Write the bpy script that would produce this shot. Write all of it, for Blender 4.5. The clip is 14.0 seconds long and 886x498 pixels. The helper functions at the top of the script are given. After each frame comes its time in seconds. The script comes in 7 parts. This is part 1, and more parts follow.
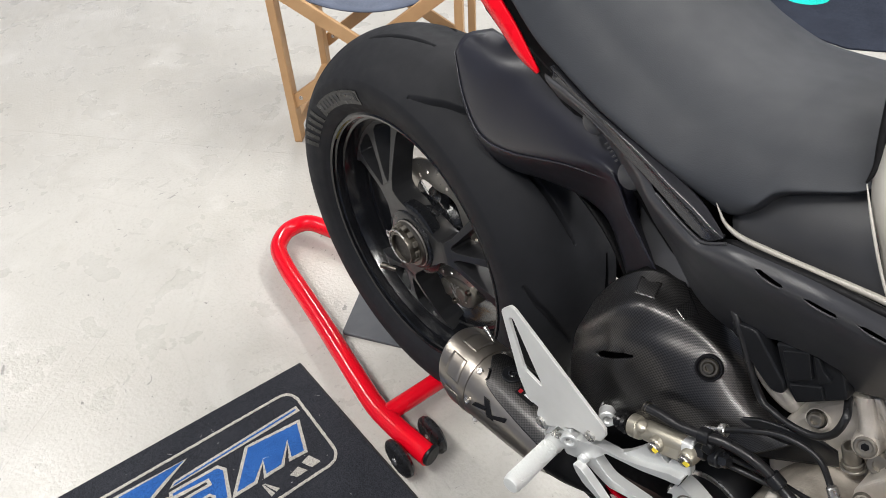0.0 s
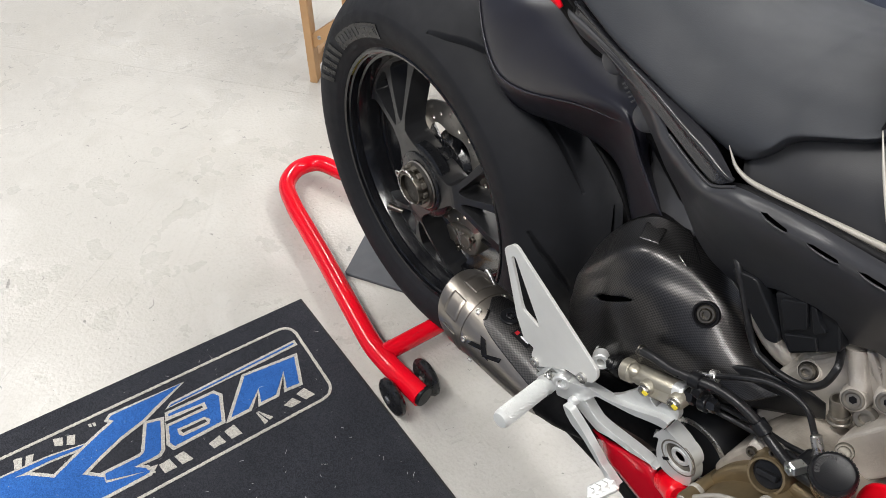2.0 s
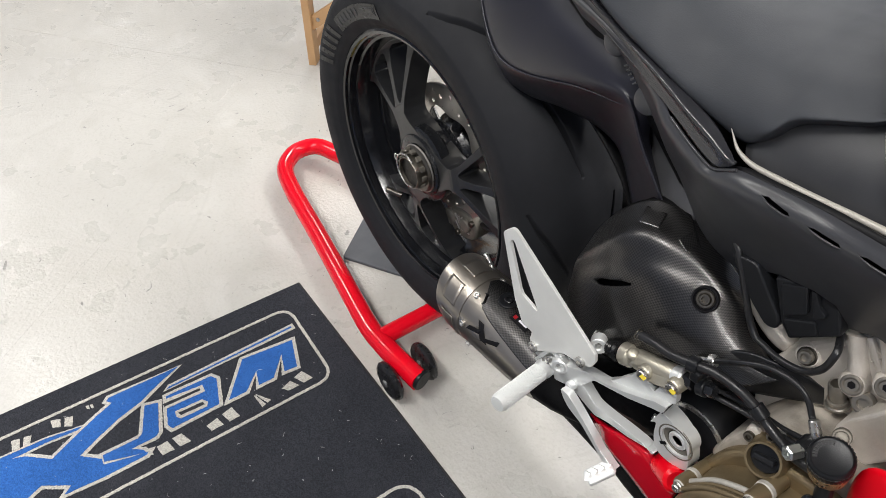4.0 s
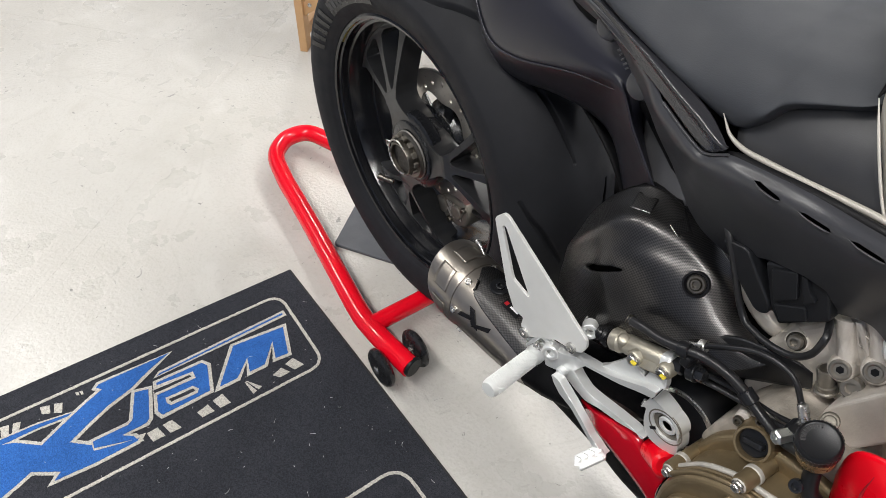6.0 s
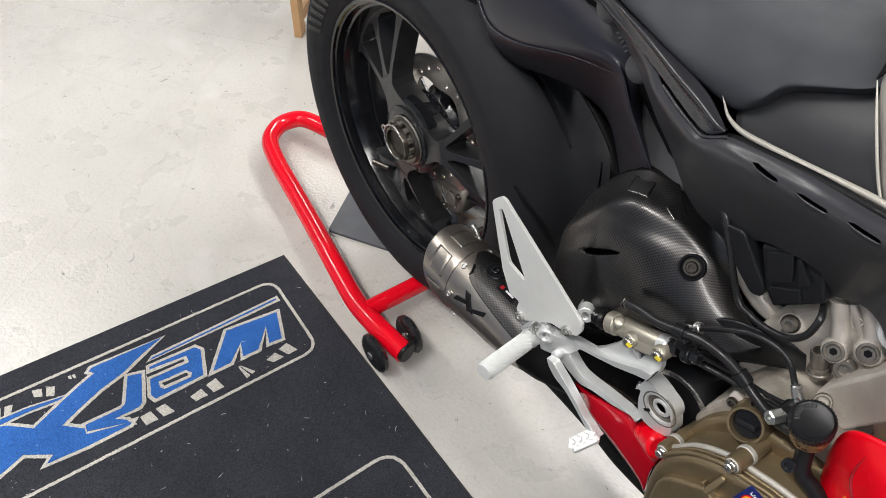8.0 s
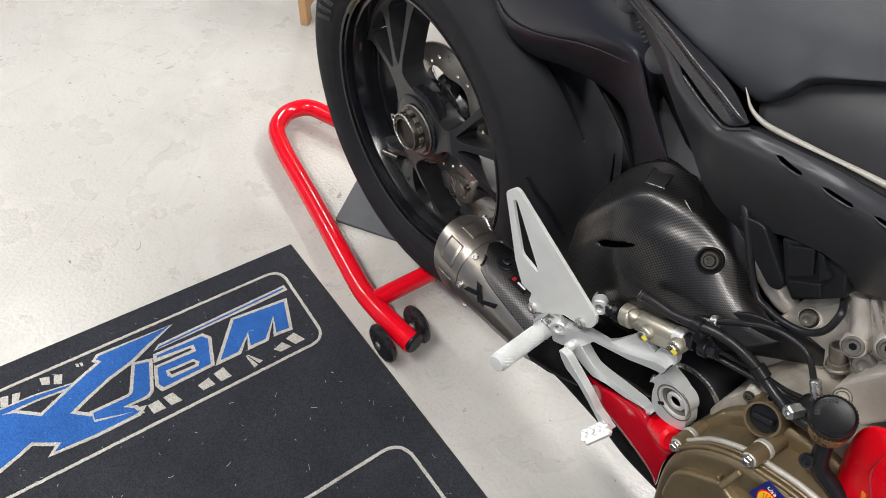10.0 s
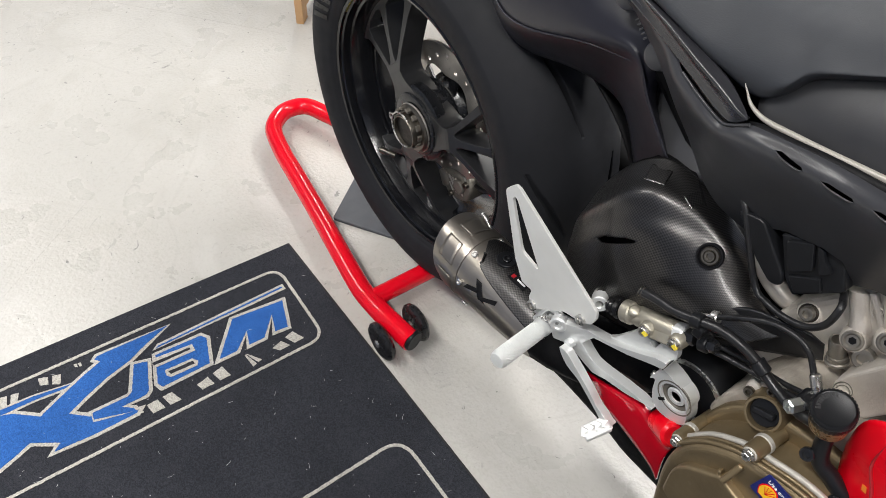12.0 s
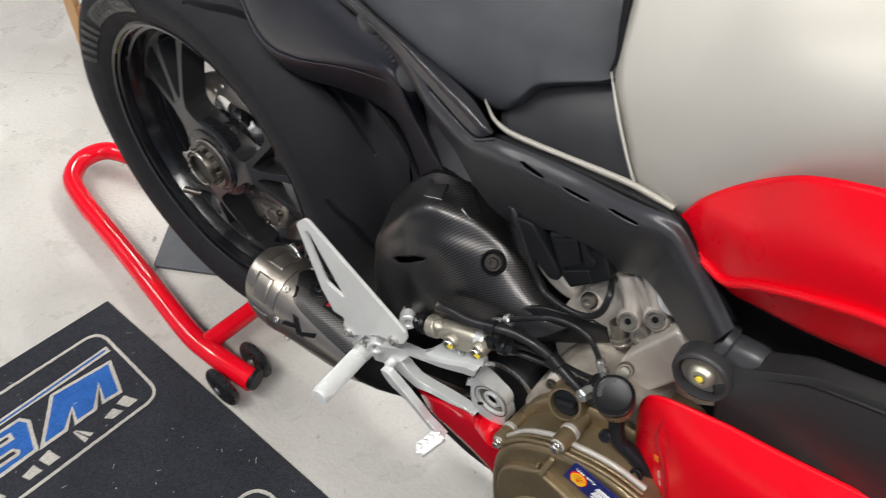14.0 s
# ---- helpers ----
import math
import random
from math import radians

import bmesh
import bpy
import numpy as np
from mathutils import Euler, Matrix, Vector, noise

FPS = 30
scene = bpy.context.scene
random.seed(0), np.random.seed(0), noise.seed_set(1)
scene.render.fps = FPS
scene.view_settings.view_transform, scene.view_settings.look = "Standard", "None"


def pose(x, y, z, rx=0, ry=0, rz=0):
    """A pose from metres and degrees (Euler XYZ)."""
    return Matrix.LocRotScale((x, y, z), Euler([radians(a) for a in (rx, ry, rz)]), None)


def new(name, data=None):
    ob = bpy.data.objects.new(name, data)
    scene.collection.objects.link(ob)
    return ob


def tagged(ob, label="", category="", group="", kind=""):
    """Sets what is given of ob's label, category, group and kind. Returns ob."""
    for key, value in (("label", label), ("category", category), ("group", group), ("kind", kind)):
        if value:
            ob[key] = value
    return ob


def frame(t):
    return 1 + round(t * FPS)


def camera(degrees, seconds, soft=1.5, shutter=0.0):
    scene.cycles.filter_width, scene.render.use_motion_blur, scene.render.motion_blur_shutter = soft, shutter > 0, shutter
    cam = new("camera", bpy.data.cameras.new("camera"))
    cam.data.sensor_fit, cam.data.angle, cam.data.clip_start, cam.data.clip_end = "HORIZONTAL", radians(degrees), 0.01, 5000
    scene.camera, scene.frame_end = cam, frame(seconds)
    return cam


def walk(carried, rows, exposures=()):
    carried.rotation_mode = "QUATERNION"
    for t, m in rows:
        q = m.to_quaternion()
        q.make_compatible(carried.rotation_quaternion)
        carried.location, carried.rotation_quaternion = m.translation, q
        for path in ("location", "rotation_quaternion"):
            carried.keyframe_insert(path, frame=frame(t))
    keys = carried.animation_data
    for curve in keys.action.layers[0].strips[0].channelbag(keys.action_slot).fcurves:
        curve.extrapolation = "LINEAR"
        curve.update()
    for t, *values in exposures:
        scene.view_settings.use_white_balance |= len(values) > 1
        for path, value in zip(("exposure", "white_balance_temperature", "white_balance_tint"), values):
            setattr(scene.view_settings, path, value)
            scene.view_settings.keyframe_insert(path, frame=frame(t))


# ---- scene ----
cam = camera(63.73, 14.0, 0.87, 0.2)
PATH = [
    (0.0, 0.7578, -0.5772, 1.1385, 48.716, 2.661, 50.780),
    (0.5, 0.7599, -0.5820, 1.1207, 47.606, 1.304, 52.571),
    (1.0, 0.7709, -0.5861, 1.1151, 46.708, 0.406, 53.524),
    (1.5, 0.7747, -0.5858, 1.1160, 46.088, -0.006, 53.908),
    (2.0, 0.7762, -0.5921, 1.1161, 45.835, -0.218, 54.074),
    (2.5, 0.7748, -0.5936, 1.1158, 45.729, -0.258, 54.293),
    (3.0, 0.7746, -0.5922, 1.1141, 45.373, -0.354, 54.424),
    (5.5, 0.7766, -0.5913, 1.1083, 43.979, -0.963, 53.936),
    (6.0, 0.7769, -0.5921, 1.1069, 43.832, -1.150, 53.916),
    (6.5, 0.7779, -0.5982, 1.1051, 43.814, -1.409, 53.933),
    (7.0, 0.7772, -0.5979, 1.1047, 43.619, -1.502, 53.801),
    (7.5, 0.7791, -0.6005, 1.1022, 43.414, -1.681, 53.716),
    (8.0, 0.7796, -0.6023, 1.1014, 43.155, -2.008, 53.741),
    (8.5, 0.7770, -0.6043, 1.0974, 42.876, -2.159, 54.004),
    (11.0, 0.7659, -0.6139, 1.0987, 42.149, -2.264, 54.019),
    (11.5, 0.7672, -0.6150, 1.0972, 42.184, -2.266, 53.870),
    (12.0, 0.7665, -0.6155, 1.0984, 42.202, -2.263, 53.602),
    (12.5, 0.7678, -0.6172, 1.0962, 42.252, -2.120, 52.907),
    (13.0, 0.7707, -0.6060, 1.1009, 42.346, -1.999, 51.286),
    (13.5, 0.7744, -0.5909, 1.1021, 42.452, -1.959, 47.701),
    (14.0, 0.7962, -0.5383, 1.1193, 42.581, -3.162, 39.195),
]
walk(cam, [(t, pose(x, y, z, a, b, c)) for t, x, y, z, a, b, c in PATH])

# world: the workshop is closed, only a faint grey remains outside
world = bpy.data.worlds.new("world")
scene.world = world
world.use_nodes = True
world.node_tree.nodes["Background"].inputs[0].default_value = (0.8, 0.85, 1.0, 1)
world.node_tree.nodes["Background"].inputs[1].default_value = 0.05
scene.view_settings.exposure = 0.0

# ceiling lights: (x, y, length along x, width)
LAMPS = [(-2.8, -1.5, 1.5, 0.3), (0.0, -1.5, 1.5, 0.3), (2.2, -1.5, 1.5, 0.3), (-2.8, 1.9, 1.5, 0.3), (0.0, 1.9, 1.5, 0.3), (2.2, 1.9, 1.5, 0.3)]
LAMP_Z, LAMP_POWER = 2.92, {-1.5: 65.0, 1.9: 75.0}


# ---- small tools ----
from mathutils.kdtree import KDTree


def spline(pts, n):
    """Catmull-Rom through points, n steps a span."""
    p = [Vector(q) for q in pts]
    p = [p[0] * 2 - p[1]] + p + [p[-1] * 2 - p[-2]]
    out = []
    for i in range(1, len(p) - 2):
        a, b, c, d = p[i - 1:i + 3]
        for k in range(n):
            t = k / n
            out.append(0.5 * (2 * b + (c - a) * t + (2 * a - 5 * b + 4 * c - d) * t * t + (3 * b - a - 3 * c + d) * t ** 3))
    return out + [p[-2].copy()]


def mesh(name, verts, faces, smooth=True):
    me = bpy.data.meshes.new(name)
    me.from_pydata([tuple(v) for v in verts], [], faces)
    bm = bmesh.new()
    bm.from_mesh(me)
    bmesh.ops.recalc_face_normals(bm, faces=bm.faces)
    bm.to_mesh(me)
    bm.free()
    if smooth:
        me.polygons.foreach_set("use_smooth", [True] * len(me.polygons))
    return me


def root(name, loc, label, category, group="", kind=""):
    ob = new(name)
    ob.location = loc
    ob.empty_display_size = 0.1
    return tagged(ob, label, category, group, kind)


def part(name, me, material, parent=None, label=""):
    """Link one mesh (a mesh or a bmesh), in world coordinates, under a thing or a part."""
    if isinstance(me, bmesh.types.BMesh):
        bm, me = me, bpy.data.meshes.new(name)
        bm.to_mesh(me)
        bm.free()
    ob = new(name, me)
    ob.data.materials.append(material)
    if parent is not None:
        ob.parent = parent
        base = parent
        while base.parent is not None:
            base = base.parent
        ob.matrix_parent_inverse = Matrix.Translation(-base.location) if parent is base else Matrix()
        if parent is not base:
            ob.matrix_parent_inverse = Matrix()
    return tagged(ob, label)


def bevel(ob, width, segments=2, angle=35):
    m = ob.modifiers.new("bevel", "BEVEL")
    m.width, m.segments, m.limit_method, m.angle_limit = width, segments, "ANGLE", radians(angle)
    m.harden_normals = False
    return ob


def thicken(ob, depth, offset=-1):
    m = ob.modifiers.new("thickness", "SOLIDIFY")
    m.thickness, m.offset = depth, offset
    return ob


def basis(d):
    d = Vector(d).normalized()
    a = d.cross(Vector((0, 0, 1)) if abs(d.z) < 0.9 else Vector((1, 0, 0))).normalized()
    return a, d.cross(a), d


def lathe(origin, axis, profile, seg=48, name="lathe"):
    """Turn a profile of (distance along the axis, radius) round it."""
    a, b, d = basis(axis)
    o = Vector(origin)
    verts, faces = [], []
    for h, r in profile:
        for k in range(seg):
            t = 2 * math.pi * k / seg
            verts.append(o + d * h + (a * math.cos(t) + b * math.sin(t)) * r)
    for i in range(len(profile) - 1):
        for k in range(seg):
            k2 = (k + 1) % seg
            faces.append((i * seg + k, i * seg + k2, (i + 1) * seg + k2, (i + 1) * seg + k))
    loop = profile[0] == profile[-1]
    if profile[0][1] > 1e-6 and not loop:
        faces.append(tuple(range(seg)))
    if profile[-1][1] > 1e-6 and not loop:
        faces.append(tuple(range((len(profile) - 1) * seg, len(profile) * seg)))
    me = mesh(name, verts, faces)
    sharp_edges(me)
    return me


def sharp_edges(me, angle=40):
    bm = bmesh.new()
    bm.from_mesh(me)
    bmesh.ops.remove_doubles(bm, verts=bm.verts, dist=1e-6)
    for e in bm.edges:
        e.smooth = e.calc_face_angle(0) < radians(angle)
    bm.to_mesh(me)
    bm.free()
    return me


def rod(p, q, r, seg=24, edge=None):
    """A round bar with softened ends."""
    p, q = Vector(p), Vector(q)
    n = (q - p).length
    e = min(r * 0.25, n * 0.2) if edge is None else edge
    return lathe(p, q - p, [(0, r - e), (e, r), (n - e, r), (n, r - e)], seg, "rod")


def ring(p, axis, r_out, r_in, depth, seg=40, edge=0.001):
    """A flat ring or washer whose front lies at p + axis * depth."""
    return lathe(p, axis, [(0, r_in), (0, r_out), (depth - edge, r_out), (depth, r_out - edge), (depth, r_in + edge), (depth - edge, r_in), (0, r_in)], seg, "ring")


def socket_bolt(p, axis, r, depth=0.006):
    """A cap screw with its socket."""
    return lathe(p, axis, [(0, r), (depth * 0.8, r), (depth, r * 0.85), (depth, r * 0.55), (depth * 0.35, r * 0.5), (depth * 0.35, 0)], 20, "bolt")


def tube(path, r, n=8, seg=16, flat=1.0):
    """A bent tube along points; r may be one radius or one for each point."""
    pts = spline(path, n)
    rad = [r] * len(pts) if not isinstance(r, (list, tuple)) else [v.x for v in spline([(q, 0, 0) for q in r], n)]
    verts, faces = [], []
    a = None
    for i, p in enumerate(pts):
        d = (pts[min(i + 1, len(pts) - 1)] - pts[max(i - 1, 0)]).normalized()
        a = (basis(d)[0] if a is None else (a - d * a.dot(d)).normalized())
        b = d.cross(a)
        for k in range(seg):
            t = 2 * math.pi * k / seg
            verts.append(p + (a * math.cos(t) + b * math.sin(t) * flat) * rad[i])
    for i in range(len(pts) - 1):
        for k in range(seg):
            k2 = (k + 1) % seg
            faces.append((i * seg + k, i * seg + k2, (i + 1) * seg + k2, (i + 1) * seg + k))
    faces += [tuple(range(seg)), tuple(range(len(verts) - seg, len(verts)))]
    return sharp_edges(mesh("tube", verts, faces), 60)


def patch(rows, n=8, out=None):
    """A smooth skin through a small cage of points; out: a direction to which its outer side faces."""
    fine = [spline(r, n) for r in rows]
    cols = [spline([r[j] for r in fine], n) for j in range(len(fine[0]))]
    w, h = len(cols[0]), len(cols)
    verts = [cols[j][i] for i in range(w) for j in range(h)]
    faces = [(i * h + j, i * h + j + 1, (i + 1) * h + j + 1, (i + 1) * h + j) for i in range(w - 1) for j in range(h - 1)]
    me = bpy.data.meshes.new("skin")
    a, b, c = verts[0], verts[h - 1], verts[-1]
    flip = out is not None and (b - a).cross(c - b).dot(Vector(out)) < 0
    me.from_pydata([tuple(v) for v in verts], [], [f[::-1] if flip else f for f in faces])
    me.polygons.foreach_set("use_smooth", [True] * len(me.polygons))
    # uv in metres, along and across the middle of the skin
    us, vs = [0.0], [0.0]
    for i in range(1, w):
        us.append(us[-1] + (verts[i * h + h // 2] - verts[(i - 1) * h + h // 2]).length)
    for j in range(1, h):
        vs.append(vs[-1] + (verts[(w // 2) * h + j] - verts[(w // 2) * h + j - 1]).length)
    uv = me.uv_layers.new(name="UVMap")
    flat = []
    for lp in me.loops:
        flat += [us[lp.vertex_index // h], vs[lp.vertex_index % h]]
    uv.data.foreach_set("uv", flat)
    return me


def plate(outline, axis, at, depth, holes=()):
    """A flat plate: an outline in the two other axes, from at to at + depth."""
    k = "xyz".index(axis)

    def lift(q, v):
        q = list(q)
        q.insert(k, v)
        return q
    bm = bmesh.new()
    edges = []
    for loop in (outline, *holes):
        vs = [bm.verts.new(lift(q, at)) for q in loop]
        edges += [bm.edges.new((vs[i], vs[(i + 1) % len(vs)])) for i in range(len(vs))]
    bmesh.ops.triangle_fill(bm, edges=edges, use_beauty=True)
    bmesh.ops.dissolve_limit(bm, angle_limit=0.01, verts=bm.verts, edges=bm.edges)
    geo = bmesh.ops.extrude_face_region(bm, geom=list(bm.faces))
    move = Vector(lift((0, 0), depth))
    for v in geo["geom"]:
        if isinstance(v, bmesh.types.BMVert):
            v.co += move
    bmesh.ops.recalc_face_normals(bm, faces=bm.faces)
    return bm


def box(lo, hi):
    bm = bmesh.new()
    bmesh.ops.create_cube(bm, size=1)
    lo, hi = Vector(lo), Vector(hi)
    for v in bm.verts:
        v.co = Vector([lo[i] + (v.co[i] + 0.5) * (hi[i] - lo[i]) for i in range(3)])
    return bm


def beam(p, q, w, h, up=(0, 0, 1)):
    """A rectangular bar from p to q, w across and h along up."""
    p, q, up = Vector(p), Vector(q), Vector(up)
    d = (q - p).normalized()
    s = d.cross(up).normalized()
    u = s.cross(d)
    vs = [c + s * (sx * w / 2) + u * (sy * h / 2) for c in (p, q) for sx, sy in ((-1, -1), (1, -1), (1, 1), (-1, 1))]
    return mesh("beam", vs, [(0, 1, 2, 3), (7, 6, 5, 4), (0, 4, 5, 1), (1, 5, 6, 2), (2, 6, 7, 3), (3, 7, 4, 0)], False)


def round_outline(pts, r, n=5):
    """Round the corners of an outline."""
    out = []
    m = len(pts)
    for i in range(m):
        a, b, c = Vector(pts[i - 1]), Vector(pts[i]), Vector(pts[(i + 1) % m])
        k = min(r, (a - b).length * 0.45, (c - b).length * 0.45)
        p, q = b + (a - b).normalized() * k, b + (c - b).normalized() * k
        out += [tuple(p * (1 - t) ** 2 + b * 2 * t * (1 - t) + q * t * t) for t in [j / n for j in range(n + 1)]]
    return out


def pierce(me, outline):
    """Cut an upright convex opening, given in x and z, through a skin."""
    bm = bmesh.new()
    bm.from_mesh(me)
    pts = [Vector((x, 0, z)) for x, z in outline]
    mid = sum(pts, Vector()) / len(pts)
    reach = max((p - mid).length for p in pts) * 1.6
    sides = []
    for a, b in zip(pts, pts[1:] + pts[:1]):
        n = Vector((b.z - a.z, 0, a.x - b.x)).normalized()
        sides.append((a, n if n.dot(a - mid) > 0 else -n))
    for a, n in sides:
        near = [f for f in bm.faces if (Vector((f.calc_center_median().x, 0, f.calc_center_median().z)) - mid).length < reach]
        geom = list({v for f in near for v in f.verts}) + list({e for f in near for e in f.edges}) + near
        bmesh.ops.bisect_plane(bm, geom=geom, dist=1e-6, plane_co=a, plane_no=n)
    inside = [f for f in bm.faces if all((f.calc_center_median() - a).dot(n) < 0 for a, n in sides)]
    bmesh.ops.delete(bm, geom=inside, context="FACES")
    bm.to_mesh(me)
    bm.free()
    return me


def flipped(rows):
    """The same cage on the machine's other side."""
    return [[(x, -y, z) for x, y, z in r] for r in rows]


def keep_normals(me, smooth):
    """Give a cut skin the smooth shading of the whole one."""
    tree = KDTree(len(smooth.vertices))
    for v in smooth.vertices:
        tree.insert(v.co, v.index)
    tree.balance()
    out = []
    for v in me.vertices:
        near = tree.find_n(v.co, 4)
        n = sum((smooth.vertices[i].normal / (d + 1e-5) for _, i, d in near), Vector())
        out.append(tuple(n.normalized()))
    me.normals_split_custom_set_from_vertices(out)
    return me


def on_skin(me, p):
    """The place on a skin nearest to a point, and the skin's outward direction there."""
    p = Vector(p)
    v = min(me.vertices, key=lambda q: (q.co - p).length)
    n = v.normal.copy()
    return v.co.copy(), n if n.y < 0 else -n


# ---- materials ----
def material(name, colour, rough=0.5, metal=0.0, vary=0.12, scale=8.0, grain=0.0, grain_scale=400.0, coat=0.0, rough_vary=0.1, spec=0.5, tint=None):
    """A plain surface: colour clouded at one scale, roughness at another, fine relief."""
    m = bpy.data.materials.new(name)
    m.use_nodes = True
    nt = m.node_tree
    n, l = nt.nodes, nt.links
    b = n["Principled BSDF"]
    co = n.new("ShaderNodeTexCoord")
    big = n.new("ShaderNodeTexNoise")
    big.inputs["Scale"].default_value, big.inputs["Detail"].default_value = scale, 6
    l.new(co.outputs["Object"], big.inputs["Vector"])
    mix = n.new("ShaderNodeMix")
    mix.data_type = "RGBA"
    c2 = tint or [c * (1 - vary) for c in colour]
    c1 = [min(1, c * (1 + vary)) for c in colour] if tint is None else colour
    mix.inputs[6].default_value, mix.inputs[7].default_value = (*c1, 1), (*c2, 1)
    ramp = n.new("ShaderNodeMapRange")
    ramp.inputs[1].default_value, ramp.inputs[2].default_value = 0.35, 0.65
    l.new(big.outputs["Fac"], ramp.inputs[0])
    l.new(ramp.outputs[0], mix.inputs[0])
    l.new(mix.outputs[2], b.inputs["Base Color"])
    fine = n.new("ShaderNodeTexNoise")
    fine.inputs["Scale"].default_value, fine.inputs["Detail"].default_value = scale * 6, 5
    l.new(co.outputs["Object"], fine.inputs["Vector"])
    rr = n.new("ShaderNodeMapRange")
    rr.inputs[1].default_value, rr.inputs[2].default_value = 0.3, 0.7
    rr.inputs[3].default_value, rr.inputs[4].default_value = max(0.02, rough - rough_vary), min(1, rough + rough_vary)
    l.new(fine.outputs["Fac"], rr.inputs[0])
    l.new(rr.outputs[0], b.inputs["Roughness"])
    b.inputs["Metallic"].default_value = metal
    b.inputs["Specular IOR Level"].default_value = spec
    b.inputs["Coat Weight"].default_value = coat
    b.inputs["Coat Roughness"].default_value = 0.05
    if grain:
        g = n.new("ShaderNodeTexNoise")
        g.inputs["Scale"].default_value, g.inputs["Detail"].default_value = grain_scale, 3
        l.new(co.outputs["Object"], g.inputs["Vector"])
        bu = n.new("ShaderNodeBump")
        bu.inputs["Strength"].default_value, bu.inputs["Distance"].default_value = grain, 0.001
        l.new(g.outputs["Fac"], bu.inputs["Height"])
        l.new(bu.outputs[0], b.inputs["Normal"])
    return m


RUBBER = material("tyre_rubber", (0.0128, 0.0134, 0.0158), 0.66, 0, 0.12, 9, 0.1, 1600, spec=0.2, rough_vary=0.06)
RUBBER_SHINY = material("moulded_rubber", (0.005, 0.005, 0.0055), 0.33, 0, 0.15, 20, 0.05, 500, spec=0.3)
WHEEL_BLACK = material("black_anodised", (0.008, 0.0085, 0.010), 0.26, 0.0, 0.12, 12, 0.02, 900, rough_vary=0.03, spec=0.45)
RIM_BLACK = material("gloss_black_rim_paint", (0.0045, 0.0048, 0.006), 0.18, 0.0, 0.1, 12, 0.01, 900, rough_vary=0.04, spec=0.5)
SPOKE_BLACK = material("satin_black_forged", (0.014, 0.0143, 0.0155), 0.34, 0.0, 0.1, 14, 0.03, 900, rough_vary=0.05, spec=0.5)
PLASTIC = material("matt_black_plastic", (0.008, 0.0085, 0.010), 0.34, 0, 0.12, 10, 0.1, 1200, rough_vary=0.05, spec=0.28)
FRAME_BLACK = material("satin_black_frame_paint", (0.036, 0.0365, 0.040), 0.34, 0, 0.06, 8, 0.04, 1600, rough_vary=0.03, spec=0.5)
BLADE_BLACK = material("polished_black_paint", (0.022, 0.0225, 0.026), 0.22, 0, 0.06, 8, 0.03, 1600, rough_vary=0.04, spec=0.6)
BRACKET_BLACK = material("matt_black_moulding", (0.024, 0.0232, 0.0240), 0.45, 0, 0.06, 8, 0.06, 1400, rough_vary=0.04, spec=0.45)
# grey tinted blue: a bluish reflection is put into the base colour
TAIL_GREY = material("satin_dark_grey_blue_sheen", (0.0125, 0.0125, 0.0185), 0.38, 0.0, 0.06, 6, 0.03, 1500, rough_vary=0.03, spec=0.48)
SEAT_COVER = material("grey_seat_cover", (0.0262, 0.029, 0.0348), 0.62, 0, 0.07, 7, 0.12, 900, rough_vary=0.05, spec=0.4)
PAD_GREY = material("dark_grey_panel", (0.025, 0.0255, 0.028), 0.5, 0, 0.06, 8, 0.06, 1200)
PANEL_GREY = material("mid_grey_moulded_plastic", (0.045, 0.045, 0.048), 0.45, 0, 0.06, 8, 0.08, 1200)
RED = material("red_paint", (0.73, 0.0012, 0.011), 0.30, 0, 0.05, 5, 0, coat=0.12, rough_vary=0.04, spec=0.22)
RED_STAND = material("red_powder_coat", (0.66, 0.003, 0.014), 0.16, 0, 0.06, 9, 0.03, 300, coat=0.3, rough_vary=0.05, spec=0.35)
BRUSHED = material("brushed_aluminium_tank", (0.57, 0.545, 0.49), 0.5, 0.35, 0.04, 3, 0.05, 900, rough_vary=0.04)
SILVER = material("silver_painted_alloy", (0.68, 0.69, 0.68), 0.38, 0.5, 0.06, 16, 0.08, 800, rough_vary=0.06)
NUT_STEEL = material("dulled_axle_steel", (0.13, 0.118, 0.1), 0.34, 0.95, 0.1, 60, 0, rough_vary=0.06)
FLANGE = material("matt_cream_alloy", (0.42, 0.40, 0.355), 0.55, 0.25, 0.08, 20, 0.1, 600)
HEEL_ALLOY = material("matt_silver_plate", (0.68, 0.68, 0.655), 0.48, 0.25, 0.05, 16, 0.08, 900)
PEG_SILVER = material("knurled_aluminium", (0.66, 0.675, 0.66), 0.46, 0.25, 0.06, 30, 0)
CAST = material("cast_aluminium", (0.72, 0.67, 0.61), 0.42, 0.45, 0.18, 22, 0.35, 500, tint=(0.52, 0.48, 0.43))
BRONZE = material("bronze_magnesium", (0.235, 0.18, 0.105), 0.42, 0.7, 0.1, 20, 0.15, 900)
TITANIUM = material("brushed_titanium", (0.38, 0.345, 0.3), 0.33, 0.95, 0.08, 14, 0.015, 700, tint=(0.32, 0.29, 0.255), rough_vary=0.04)
WORN_STEEL = material("worn_bolt_steel", (0.27, 0.25, 0.22), 0.38, 0.8, 0.12, 60, 0, rough_vary=0.06)
STEEL = material("bolt_steel", (0.55, 0.54, 0.52), 0.3, 0.95, 0.1, 40, 0)
DISC_STEEL = material("brake_disc_steel", (0.5, 0.47, 0.43), 0.36, 0.9, 0.12, 30, 0.05, 600)
CALIPER = material("caliper_grey", (0.18, 0.165, 0.14), 0.48, 0.6, 0.15, 30, 0.1, 500)
HOSE = material("black_hose", (0.009, 0.009, 0.01), 0.36, 0, 0.1, 30, 0.05, 800)
